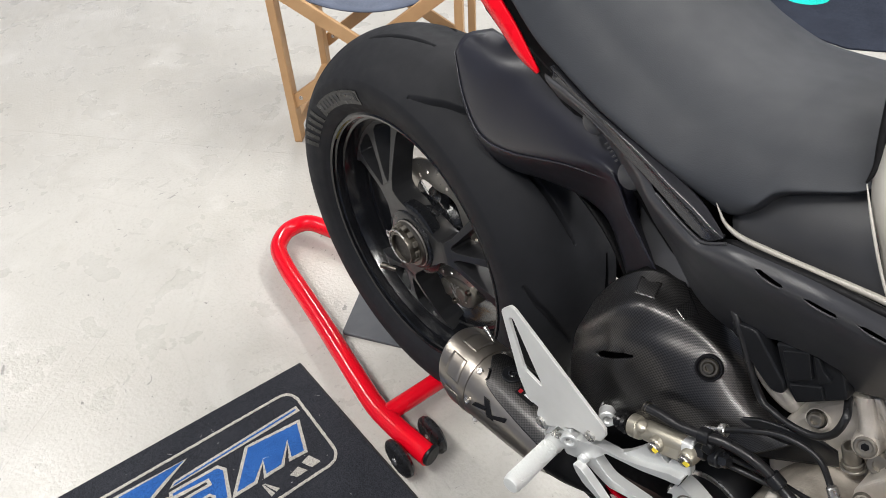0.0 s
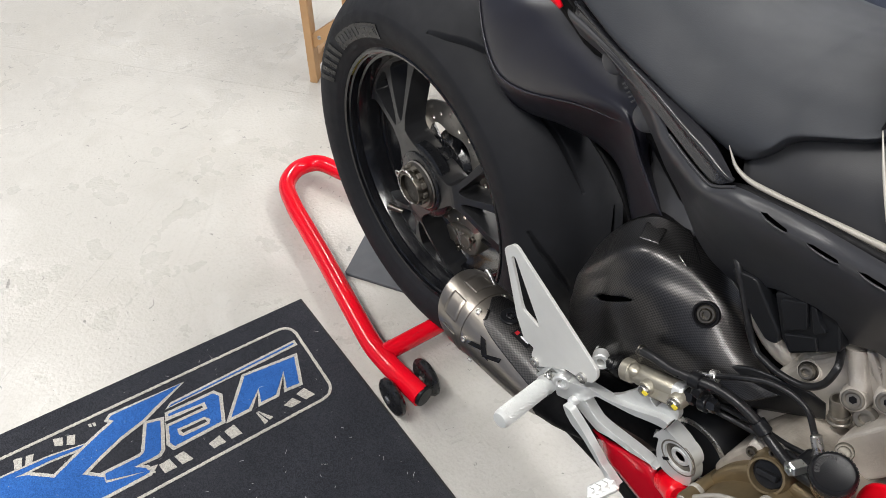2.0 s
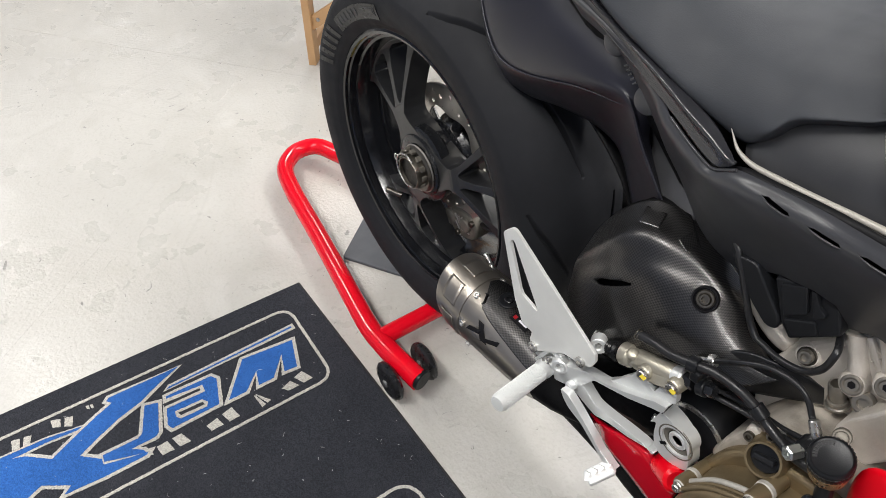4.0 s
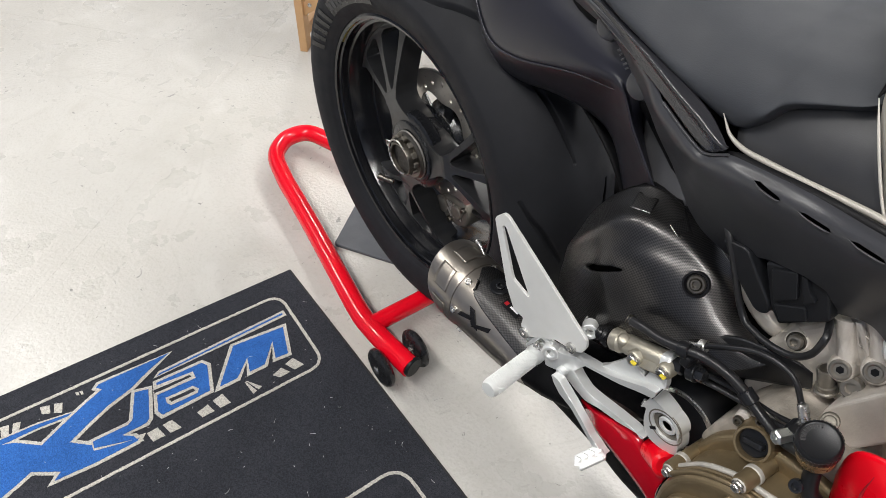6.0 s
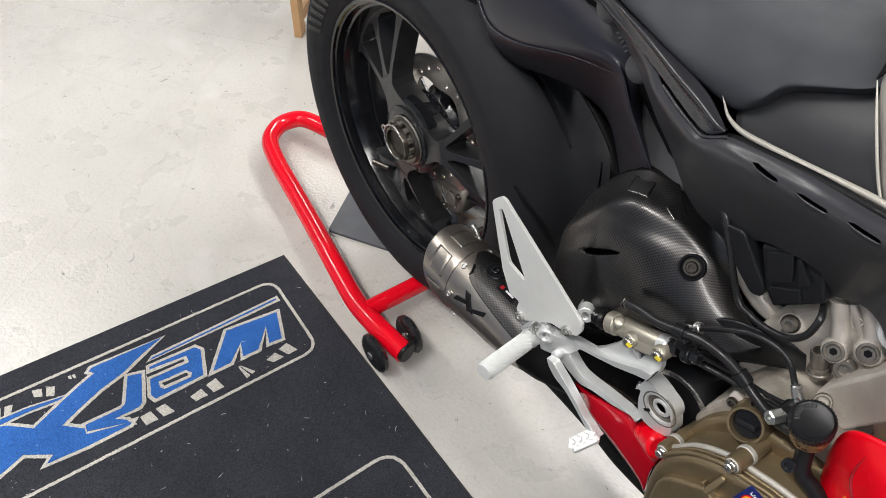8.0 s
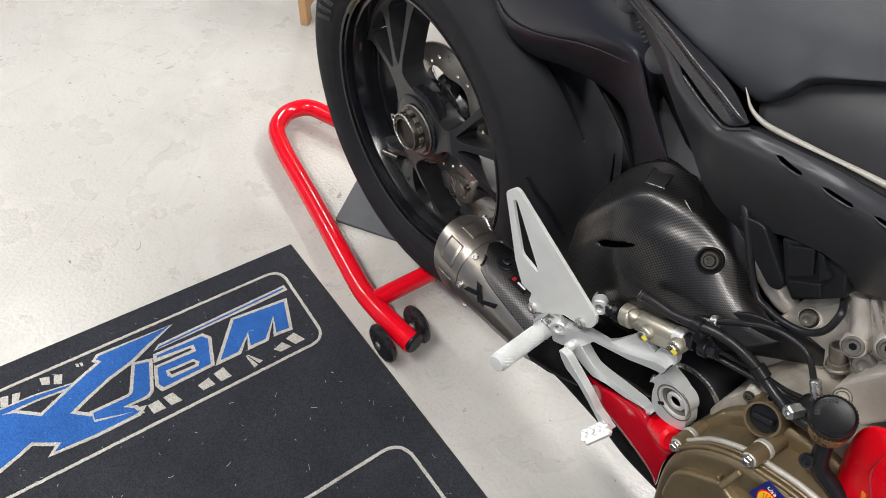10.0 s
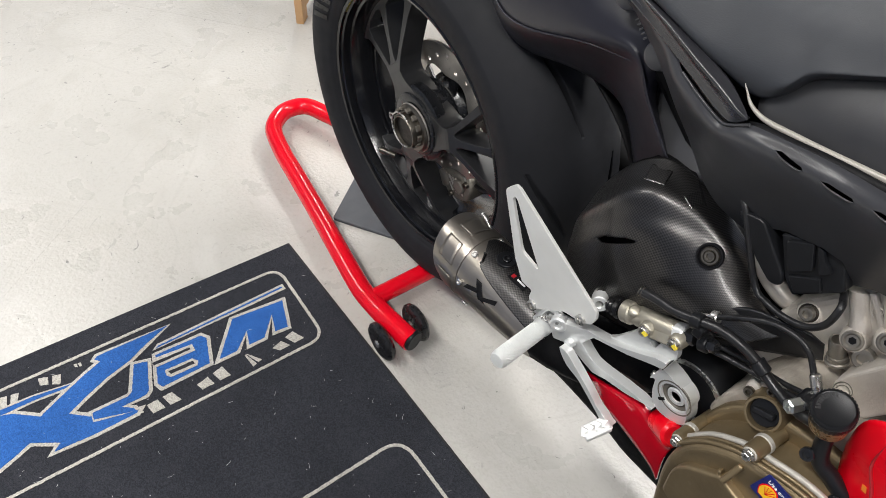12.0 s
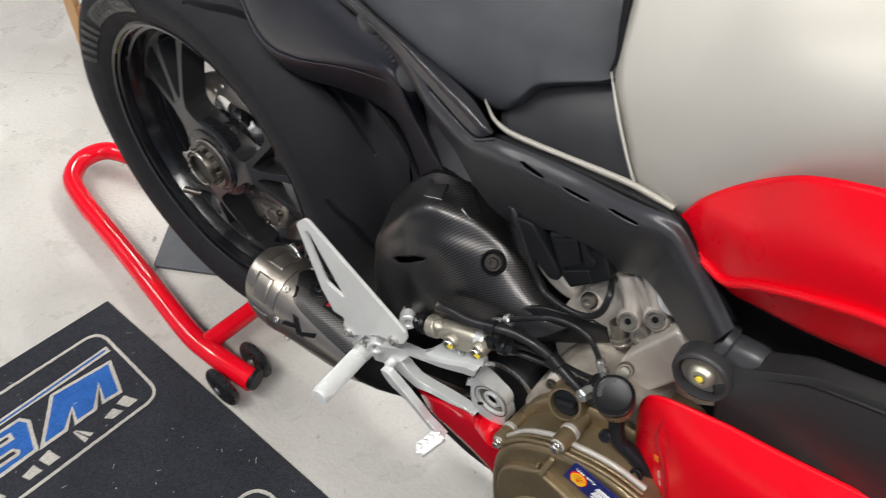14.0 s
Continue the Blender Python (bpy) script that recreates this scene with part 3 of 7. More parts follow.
tagged(part("floor_plate", plate(round_outline([(-0.21, -0.135), (-0.3, -0.02), (-0.22, 0.16), (0.06, 0.18), (0.06, 0.01), (-0.09, -0.06)], 0.008), "z", 0.0005, 0.008), PLATE_GREY), "dark grey flat plate lying on the floor under the wheel", "plate")
bevel(bpy.data.objects["floor_plate"], 0.002)


def folding_chair():
    """Director's chair: four square uprights, foot rails, crossed braces, canvas seat."""
    ch = root("folding_chair", (-0.9, 0.52, 0), "folding beech director chair with blue-grey canvas seat", "chair")
    f = Vector((-0.70, 0.714, 0))
    s = Vector((0.714, 0.70, 0))
    a = Vector((-0.959, 0.204, 0))
    legs = {"a": a, "b": a + f * 0.37, "c": a + s * 0.49, "d": a + s * 0.49 + f * 0.37}
    for p in legs.values():
        bevel(part("leg", beam(p, p + Vector((0, 0, 0.6)), 0.022, 0.042, f), WOOD, ch), 0.002)
    for p, q in (("a", "b"), ("c", "d")):
        for z in (0.05, 0.45, 0.59):
            bevel(part("side_rail", beam(legs[p] + Vector((0, 0, z)), legs[q] + Vector((0, 0, z)), 0.018, 0.032), WOOD, ch), 0.002)
    for p, q, o in (("a", "c", -0.016), ("b", "d", 0.016)):
        for lo, hi, k in ((p, q, 0.0), (q, p, 0.014)):
            u, v = legs[lo] + f * (o + k) + Vector((0, 0, 0.47)), legs[hi] + f * (o + k) + Vector((0, 0, 0.12))
            bevel(part("brace", beam(u, v, 0.013, 0.036), WOOD, ch), 0.002)
            for t in (0.06, 0.5, 0.94):
                w = u.lerp(v, t)
                part("rivet", lathe(w - f * 0.006, -f, [(0, 0.006), (0.002, 0.006), (0.004, 0.003), (0.004, 0)], 14), STEEL, ch)
    rows = []
    for i in range(4):
        t = i / 3
        rows.append([tuple(legs["a"] + f * (0.37 * t) + s * (0.49 * k) + Vector((0, 0, 0.465 - 0.075 * (1 - (2 * k - 1) ** 2)))) for k in (0, 0.25, 0.5, 0.75, 1)])
    thicken(part("canvas_seat", patch(rows, 6, (0, 0, 1)), CLOTH, ch, "blue-grey canvas seat"), 0.004, 0)


folding_chair()


# ---- the motorcycle ----
HUB_Z = 0.366
bike = root("motorcycle", (0.3, 0, 0), "red and black sports motorcycle raised on a rear stand", "motorcycle")


def at_angle(r, deg, y):
    a = radians(deg)
    return Vector((r * math.cos(a), y, HUB_Z + r * math.sin(a)))


def crown(y):
    """The tyre's radius across its width."""
    return 0.336 - 0.1235 + math.sqrt(max(0.0, 0.1235 ** 2 - y * y))


def rear_wheel():
    axis, o = (0, 1, 0), (0, 0, HUB_Z)
    rim = part("rear_wheel", lathe(o, axis, [(-0.084, 0.221), (-0.0855, 0.2255), (-0.084, 0.229), (-0.079, 0.23), (-0.074, 0.222), (-0.05, 0.216), (-0.03, 0.2), (0.03, 0.2), (0.055, 0.216), (0.079, 0.23), (0.084, 0.229), (0.0855, 0.2255),
                                             (0.084, 0.221), (0.066, 0.214), (0.052, 0.208), (0.03, 0.192), (-0.008, 0.192), (-0.022, 0.1945), (-0.0235, 0.199), (-0.04, 0.203), (-0.055, 0.2075), (-0.0635, 0.211), (-0.0645, 0.2155), (-0.0765, 0.218), (-0.0785, 0.221), (-0.084, 0.221)], 160), RIM_BLACK, bike, "black forged rear wheel")
    # tyre: fine lathe with the tread cuts pressed into it
    prof = [(-0.079, 0.224), (-0.0835, 0.2285), (-0.086, 0.231), (-0.0875, 0.2345), (-0.0885, 0.236), (-0.0925, 0.2405), (-0.0935, 0.2445), (-0.0975, 0.252), (-0.0998, 0.262), (-0.1008, 0.272), (-0.1006, 0.2805)]
    ys = [-0.0985 + 0.197 * k / 210 for k in range(211)]
    prof = prof + [(y, crown(y)) for y in ys] + [(-y, r) for y, r in reversed(prof)]
    seg = 1500
    cuts = [[(80.5, -0.088), (74.7, -0.078), (70.8, -0.068), (65.0, -0.054), (61.0, -0.043)], [(109.0, -0.04), (99.7, -0.028), (86.6, -0.016)]]
    fine = []
    for cut in cuts:
        pts = spline([(a, y * 1000, 0) for a, y in cut], 50)
        fine.append([(p.x, p.y / 1000, max(0.4, math.sin(math.pi * min(1, max(0, k / (len(pts) - 1)))) ** 0.5)) for k, p in enumerate(pts)])
    ang = np.concatenate([np.linspace(10, 160, 1200, endpoint=False), np.linspace(160, 370, 300, endpoint=False)])
    Y = np.array([p[0] for p in prof])
    Rr = np.array([p[1] for p in prof])
    A, YY = np.meshgrid(ang, Y)
    RR = np.repeat(Rr[:, None], seg, 1)
    depth = np.zeros_like(RR)
    tread = (np.abs(YY) < 0.0985) & (RR > 0.28)
    for line in fine:
        for sign in (1, -1):
            off = 0 if sign == 1 else 30
            for a, y, w in line:
                da = (A - a - off + 30) % 60 - 30
                d = np.hypot(da * math.pi / 180 * 0.325, YY - y * sign)
                t = np.clip((1.0 - d / (0.0036 * w + 0.0008)) * 1.7, 0, 1)
                depth = np.maximum(depth, np.where(tread, t * t * (3 - 2 * t) * 0.011 * w, 0))
    RR = RR - depth
    X = RR * np.cos(np.radians(A))
    Z = HUB_Z + RR * np.sin(np.radians(A))
    n = len(prof)
    verts = np.stack([X, YY, Z], 2).reshape(-1, 3)
    i, k = np.meshgrid(np.arange(n - 1), np.arange(seg), indexing="ij")
    k2 = (k + 1) % seg
    faces = np.stack([i * seg + k, (i + 1) * seg + k, (i + 1) * seg + k2, i * seg + k2], 2).reshape(-1, 4)
    me = bpy.data.meshes.new("tyre")
    me.from_pydata(verts.tolist(), [], faces.tolist())
    me.polygons.foreach_set("use_smooth", [True] * len(me.polygons))
    me.flip_normals() if me.polygons[45 * seg].normal.dot(Vector(me.polygons[45 * seg].center) - Vector((0, 0, HUB_Z))) < 0 else None
    tyre = part("tyre", me, RUBBER, rim, "black slick-style rear tyre with short tread cuts")

    # raised marks on the sidewall: a dark band, slanted strokes and small bars
    def on_wall(a, r):
        t = min(1, max(0, (r - 0.2405) / (0.2805 - 0.2405)))
        return at_angle(r, a, -0.0935 - 0.0082 * math.sin(t * 1.7) - 0.0006)

    def mark(name, a0, a1, r0, r1, m, slant=0.0, parent=tyre, lift=0.0, steps=4):
        vs, fs = [], []
        for q in range(steps + 1):
            for w in range(steps + 1):
                r = r0 + (r1 - r0) * w / steps
                p = on_wall(a0 + (a1 - a0) * q / steps + slant * (w / steps), r)
                p.y -= lift
                vs.append(p)
        for q in range(steps):
            for w in range(steps):
                b = q * (steps + 1) + w
                fs.append((b, b + 1, b + steps + 2, b + steps + 1))
        mm = bpy.data.meshes.new(name)
        mm.from_pydata([tuple(v) for v in vs], [], fs)
        thicken(part(name, mm, m, rim), 0.0008, 0)

    for base in (0,):
        mark("sidewall_band", base + 104, base + 137, 0.2475, 0.271, RUBBER_SHINY, 0, steps=12)
        for q in range(5):
            mark("sidewall_stroke", base + 140 + q * 4.4, base + 142.4 + q * 4.4, 0.246, 0.277, RUBBER_SHINY, 3.0)
        for q in range(6):
            mark("sidewall_bar", base + 118.5 + q * 3.0, base + 120.4 + q * 3.0, 0.2535, 0.2665, MARK_GREY, 0, lift=0.0008)
        mark("sidewall_plaque", base + 105.5, base + 115, 0.254, 0.266, MARK_GREY, 0, lift=0.0008, steps=6)
        mark("sidewall_plaque", base + 106.2, base + 114.3, 0.2565, 0.2635, RUBBER_SHINY, 0, lift=0.0014, steps=6)
    # yellow maker's plate inside the rim lip
    vs, fs = [], []
    for q in range(13):
        a = 128 + q * 1.7
        vs += [at_angle(0.2208, a, -0.0836), at_angle(0.2208, a, -0.0792)]
    fs = [(2 * q, 2 * q + 1, 2 * q + 3, 2 * q + 2) for q in range(12)]
    mm = bpy.data.meshes.new("rim_label")
    mm.from_pydata([tuple(v - (v - Vector((0, v.y, HUB_Z))).normalized() * 0.0006) for v in vs], [], fs)
    thicken(part("rim_label", mm, LABEL_YELLOW, rim, "worn yellow label strip"), 0.0003, 0)

    # three spokes, each parting into three prongs that end in a webbed foot on the rim
    for mid in (133.5, 15, -105):
        half = [(0.045, 60), (0.055, 45), (0.0625, 31), (0.071, 19.5), (0.082, 13.6), (0.094, 12.8), (0.108, 15), (0.124, 18.4), (0.145, 22.2), (0.17, 25.6), (0.187, 28.2), (0.204, 33)]
        side = [at_angle(r, mid + a, 0) for r, a in half] + [at_angle(0.206, mid + a, 0) for a in (22, 11)]
        other = [at_angle(0.206, mid + a, 0) for a in (0, -11, -22)] + [at_angle(r, mid - a, 0) for r, a in reversed(half)]
        holes = []
        for k in (1, -1):
            void = [(0.1045, 6.8), (0.109, 9.4), (0.124, 13.2), (0.145, 17.4), (0.170, 20.8), (0.192, 22.4), (0.1975, 18.5), (0.1975, 7.5), (0.192, 3.6), (0.168, 2.5), (0.14, 2.4), (0.116, 3.2), (0.107, 4.8)]
            pts = [at_angle(r, mid + k * a, 0) for r, a in void]
            holes.append(round_outline([(p.x, p.z) for p in pts], 0.003, 3))
        bm = plate(round_outline([(p.x, p.z) for p in side + other], 0.0035, 4), "y", -0.07, 0.042, holes)
        for v in bm.verts:
            # the prongs dish inwards as they near the rim
            v.co.y += max(0.0, math.hypot(v.co.x, v.co.z - HUB_Z) - 0.09) * 0.24
        bevel(part("spoke", bm, SPOKE_BLACK, rim, "black forged spoke parting into three prongs"), 0.0018, 3, 30)
    part("hub", lathe(o, axis, [(-0.072, 0.032), (-0.0745, 0.05), (-0.0725, 0.0535), (-0.0695, 0.0545), (-0.0685, 0.064), (-0.0655, 0.067), (-0.048, 0.066), (-0.04, 0.056), (-0.01, 0.05), (0.05, 0.05), (0.05, 0.03)], 64), WHEEL_BLACK, rim)
    # axle nut with its retaining ring
    o = (0.004, -0.004, HUB_Z - 0.002)
    nut = part("axle_nut", lathe(o, axis, [(-0.07, 0.041), (-0.0755, 0.0415), (-0.077, 0.039), (-0.0785, 0.0375), (-0.0785, 0.0292), (-0.0925, 0.0285), (-0.094, 0.0275), (-0.094, 0.0262), (-0.088, 0.0255)], 60), NUT_STEEL, rim, "dull steel castellated axle nut")
    part("nut_flange", ring((o[0], -0.0755, o[2]), (0, -1, 0), 0.0428, 0.0405, 0.0025, 60, 0.0008), DISC_STEEL, rim, "bright machined ring")
    # dark ring paints the shade seen between the lugs
    part("nut_groove", ring((o[0], -0.0786, o[2]), (0, -1, 0), 0.0374, 0.0288, 0.0012, 60, 0.0004), BORE, rim, "dark ring for the shade between the lugs")
    # bore coloured dark to stand for the shade inside it
    part("axle_bore", lathe(o, axis, [(-0.0885, 0.0262), (-0.082, 0.0235), (0.05, 0.0225), (0.05, 0.0)], 40), BORE, rim, "hollow axle, its inner shade put into the colour")
    for q in range(12):
        p = at_angle(0.033, q * 30, -0.084)
        d = Vector((math.cos(radians(q * 30)), 0, math.sin(radians(q * 30))))
        bevel(part("lug", beam(p + Vector((0, -0.006, 0)), p + Vector((0, 0.007, 0)), 0.0095, 0.0055, d), CALIPER, rim), 0.001, 1)
    part("retaining_clip", tube([at_angle(0.03, a, -0.097) for a in range(60, 330, 30)], 0.0016, 4, 8), STEEL, rim, "wire retaining clip")
    part("clip_end", tube([at_angle(0.032, 185, -0.093), at_angle(0.04, 180, -0.094), at_angle(0.041, 168, -0.094), at_angle(0.033, 163, -0.093)], 0.0016, 5, 8), STEEL, rim)
    part("pin", lathe((-0.055, -0.075, 0.262), (-0.8, -0.45, 0.1), [(0, 0.0045), (0.02, 0.0045), (0.02, 0.006), (0.03, 0.006), (0.0315, 0.004)], 16), NUT_STEEL, rim, "dull steel pin")


# dark metal that carries the shade of nut gaps and bore
BORE = material("axle_bore_shade", (0.025, 0.023, 0.021), 0.45, 0.8, 0.1, 40, 0)
MARK_GREY = material("sidewall_lettering_grey", (0.045, 0.045, 0.046), 0.7, 0, 0.2, 60, 0)
LABEL_YELLOW = material("yellow_label", (0.42, 0.33, 0.06), 0.5, 0, 0.5, 220, 0, tint=(0.12, 0.1, 0.05))
rear_wheel()


def rear_brake():
    y = -0.012
    circle = lambda r, n, c=(0, HUB_Z), ph=0: [(c[0] + r * math.cos(2 * math.pi * k / n + ph), c[1] + r * math.sin(2 * math.pi * k / n + ph)) for k in range(n)]
    holes = []
    for k in range(24):
        a = 2 * math.pi * k / 24
        r = (0.109, 0.1, 0.092)[k % 3]
        holes.append(circle(0.0038, 10, (r * math.cos(a), HUB_Z + r * math.sin(a))))
    inner = [(q[0], q[1]) for q in [((0.078 + 0.006 * math.cos(6 * t)) * math.cos(t), HUB_Z + (0.078 + 0.006 * math.cos(6 * t)) * math.sin(t)) for t in [2 * math.pi * k / 60 for k in range(60)]]]
    disc = part("brake_disc", plate(circle(0.121, 96), "y", y, 0.006, [inner] + holes), DISC_STEEL, bike, "drilled steel rear brake disc")
    for k in range(6):
        a = k * 60 + 15
        bevel(part("carrier_arm", beam(at_angle(0.045, a, y + 0.004), at_angle(0.08, a, y + 0.003), 0.02, 0.005, (0, 1, 0)), WHEEL_BLACK, disc), 0.001, 1)
    part("carrier", ring((0, y - 0.002, HUB_Z), (0, 1, 0), 0.05, 0.03, 0.01), WHEEL_BLACK, disc)
    slots = [circle(0.0028, 6, (0.0595 * math.cos(a), HUB_Z + 0.0595 * math.sin(a))) for a in [2 * math.pi * k / 40 for k in range(40)]]
    part("sensor_ring", plate(circle(0.065, 80), "y", y - 0.012, 0.002, [circle(0.054, 60)] + slots), WHEEL_BLACK, disc, "slotted speed sensor ring")
    cal = part("brake_caliper", plate(round_outline([(-0.004, 0.222), (0.01, 0.255), (0.035, 0.268), (0.07, 0.274), (0.09, 0.252), (0.084, 0.222), (0.055, 0.206), (0.015, 0.205)], 0.012), "y", -0.016, 0.05), CALIPER, bike, "scuffed grey rear brake caliper")
    bevel(cal, 0.007, 3)
    for c, r in (((0.018, 0.236), 0.017), ((0.06, 0.245), 0.014)):
        part("piston_cover", lathe((c[0], -0.016, c[1]), (0, -1, 0), [(0, r), (0.004, r), (0.006, r * 0.85), (0.006, 0)], 30), CALIPER, cal)
    for c in ((0.04, 0.215), (0.078, 0.262)):
        part("bolt", socket_bolt((c[0], -0.016, c[1]), (0, -1, 0), 0.006), NUT_STEEL, cal)
    # pale bars stand for the printed brand on the caliper
    for k in range(4):
        bevel(part("caliper_rib", beam((0.022 + k * 0.009, -0.0185, 0.252 + k * 0.002), (0.046 + k * 0.009, -0.0185, 0.226 + k * 0.002), 0.0022, 0.003, (0, 1, 0)), DISC_STEEL, cal, "pale raised stroke for the brand print"), 0.0006, 1)
    part("brake_pipe", tube([(0.08, 0.0, 0.255), (0.12, 0.0, 0.268), (0.17, 0.03, 0.29), (0.25, 0.07, 0.33)], 0.004, 6, 10), HOSE, bike)
    # swingarm on the far side
    part("swingarm", tube([(-0.02, 0.125, HUB_Z), (0.1, 0.135, 0.375), (0.3, 0.13, 0.40), (0.5, 0.09, 0.43), (0.62, 0.03, 0.45)], [0.055, 0.05, 0.045, 0.05, 0.06], 8, 20, 0.6), DARK, bike, "dark single-sided swingarm")
    part("hub_carrier", lathe((0, 0.004, HUB_Z), (0, 1, 0), [(0, 0.05), (0.006, 0.064), (0.03, 0.07), (0.125, 0.074), (0.145, 0.06)], 48), WHEEL_BLACK, bike)


rear_brake()


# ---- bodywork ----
# black of the prints, and painted shade inside slots, sockets, splits and recesses
HOLE_BLACK = material("black_print_and_hole_shade", (0.005, 0.005, 0.006), 0.5, 0, 0.1, 30, 0, spec=0.15)
LABEL_WHITE = material("white_print", (0.8, 0.8, 0.8), 0.4, 0, 0.03, 30, 0)
HUGGER = [
    [(0.084, -0.03, 0.704), (0.119, -0.06, 0.741), (0.129, -0.05, 0.764), (0.154, -0.03, 0.773)],
    [(0.128, -0.05, 0.659), (0.164, -0.085, 0.704), (0.208, -0.08, 0.759), (0.241, -0.06, 0.785)],
    [(0.174, -0.06, 0.624), (0.204, -0.095, 0.676), (0.256, -0.09, 0.746), (0.291, -0.075, 0.781)],
    [(0.222, -0.06, 0.618), (0.259, -0.1, 0.68), (0.309, -0.1, 0.742), (0.351, -0.085, 0.773)],
    [(0.2844, -0.06, 0.6326), (0.3449, -0.105, 0.7091), (0.369, -0.105, 0.741), (0.39, -0.09, 0.761)],
    [(0.3414, -0.06, 0.6391), (0.4026, -0.103, 0.7187), (0.4095, -0.1025, 0.734), (0.424, -0.092, 0.748)],
    [(0.3815, -0.06, 0.6258), (0.4306, -0.1, 0.6856), (0.4325, -0.094, 0.685), (0.431, -0.082, 0.679)],
    [(0.4149, -0.06, 0.5697), (0.4715, -0.1, 0.638), (0.473, -0.093, 0.637), (0.471, -0.082, 0.631)],
]
part("undertail_lip", tube([(x, y - 0.0012, z) for x, y, z in [r[1] for r in HUGGER[:6]]], [0.0008, 0.0015, 0.0016, 0.0012, 0.0008, 0.0002], 8, 12), TAIL_GREY, bike)
thicken(part("undertail", patch(flipped(HUGGER), 6, (0.3, 1, 0.3)), TAIL_GREY, bike, "satin dark grey undertail shell"), 0.003)
thicken(part("undertail", patch(HUGGER, 8, (0.3, -1, 0.3)), TAIL_GREY, bike, "satin dark grey undertail shell"), 0.003)

# wheel arch between the two shells, close over the tyre
ARCH = [[(r * math.cos(radians(a)), y, 0.366 + r * math.sin(radians(a))) for y in (-0.056, -0.03, 0.0, 0.03, 0.056)] for a, r in ((47, 0.40), (40, 0.425), (30, 0.45), (18, 0.46), (2, 0.46))]
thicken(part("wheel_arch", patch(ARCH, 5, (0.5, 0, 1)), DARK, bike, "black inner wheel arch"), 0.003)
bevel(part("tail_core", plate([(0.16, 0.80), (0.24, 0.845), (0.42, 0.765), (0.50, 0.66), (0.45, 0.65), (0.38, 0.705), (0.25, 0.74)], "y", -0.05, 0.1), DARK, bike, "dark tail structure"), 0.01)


def seat():
    """Long one-piece saddle, its lower edge swept up before the tank."""
    across = [(0.0, 0.840), (0.056, 0.8385), (0.09, 0.834), (0.11, 0.8265), (0.128, 0.812), (0.1385, 0.792)]

    def height(x, y):
        return float(np.interp(y, [p[0] for p in across], [p[1] for p in across])) + 0.1 * (x - 0.5)
    rows = []
    for x, ey, ez, top, half in ((0.16, 0.10, 0.945, 0.985, 0.06), (0.21, 0.112, 0.915, 0.965, 0.08), (0.26, 0.12, 0.8854, 0.945, 0.085), (0.3173, 0.13, 0.851, 0.918, 0.09), (0.3582, 0.134, 0.8335, 0.898, 0.09), (0.4025, 0.136, 0.8152, 0.877, 0.09), (0.44, 0.137, 0.804, 0.86, 0.09), (0.4865, 0.138, 0.7915, 0.847, 0.09)):
        side = [(ey - 0.012, ez - 0.007), (ey - 0.002, ez - 0.002), (ey - 0.003, ez + 0.009), (half + 0.016, top - 0.018), (half - 0.03, top - 0.003)]
        rows.append([(x, -y, z) for y, z in side] + [(x, 0, top)] + [(x, y, z - 0.11 * y) for y, z in reversed(side)])
    for x, ey, ez in ((0.535, 0.1385, 0.7835), (0.553, 0.1385, 0.785), (0.5666, 0.1378, 0.7985), (0.5764, 0.1317, 0.8125), (0.593, 0.1276, 0.8216), (0.6125, 0.1219, 0.829), (0.6244, 0.1177, 0.8342), (0.637, 0.109, 0.842), (0.65, 0.095, 0.85)):
        side = [(ey - 0.013, ez - 0.011), (ey - 0.002, ez - 0.004)] + [(ey * k, height(x, ey * k)) for k in (0.985, 0.8, 0.42)]
        rows.append([(x, -y, z) for y, z in side] + [(x, 0, height(x, 0))] + [(x, y, z - 0.11 * y) for y, z in reversed(side)])
    thicken(part("seat", patch(rows, 6, (0, 0, 1)), SEAT_COVER, bike, "dark grey textured saddle"), 0.006)
    # added dark tube: stands for the shadow in the seat-to-tank gap
    part("seat_welt", tube([(0.6065, -0.0750, 0.8939), (0.6154, -0.0920, 0.8786), (0.6223, -0.1040, 0.8648), (0.6276, -0.1130, 0.8525), (0.6276, -0.1210, 0.8426)], [0.0035, 0.0035, 0.0034, 0.0028, 0.0008], 8, 10), DARK, bike, "black tube for the shadow line between saddle and tank")
    core = [(0.2, 0.87), (0.34, 0.80), (0.46, 0.77), (0.56, 0.765), (0.7, 0.775), (0.7, 0.69), (0.6, 0.63), (0.5, 0.645), (0.43, 0.70), (0.32, 0.765), (0.2, 0.83)]
    bevel(part("subframe", plate(core, "y", -0.092, 0.184), DARK, bike, "dark subframe under the saddle"), 0.01)
    # base coloured near-black, so the gap below the saddle looks shaded
    bevel(part("seat_base", plate([(0.2, 0.9), (0.32, 0.86), (0.42, 0.80), (0.55, 0.78), (0.59, 0.80), (0.61, 0.765), (0.5, 0.755), (0.35, 0.79), (0.2, 0.86)], "y", -0.108, 0.216), DARK, bike, "seat base blackened for the shade under the saddle edge"), 0.006)


seat()
KNEE_PAD = [
    [(0.543, -0.118, 0.786), (0.549, -0.130, 0.773), (0.556, -0.136, 0.763)],
    [(0.582, -0.108, 0.816), (0.605, -0.128, 0.793), (0.617, -0.138, 0.766)],
    [(0.632, -0.09, 0.842), (0.653, -0.124, 0.81), (0.681, -0.14, 0.775)],
]
thicken(part("knee_panel", patch(KNEE_PAD, 8, (0, -1, 0)), PAD_GREY, bike, "dark grey side panel below the saddle"), 0.003)
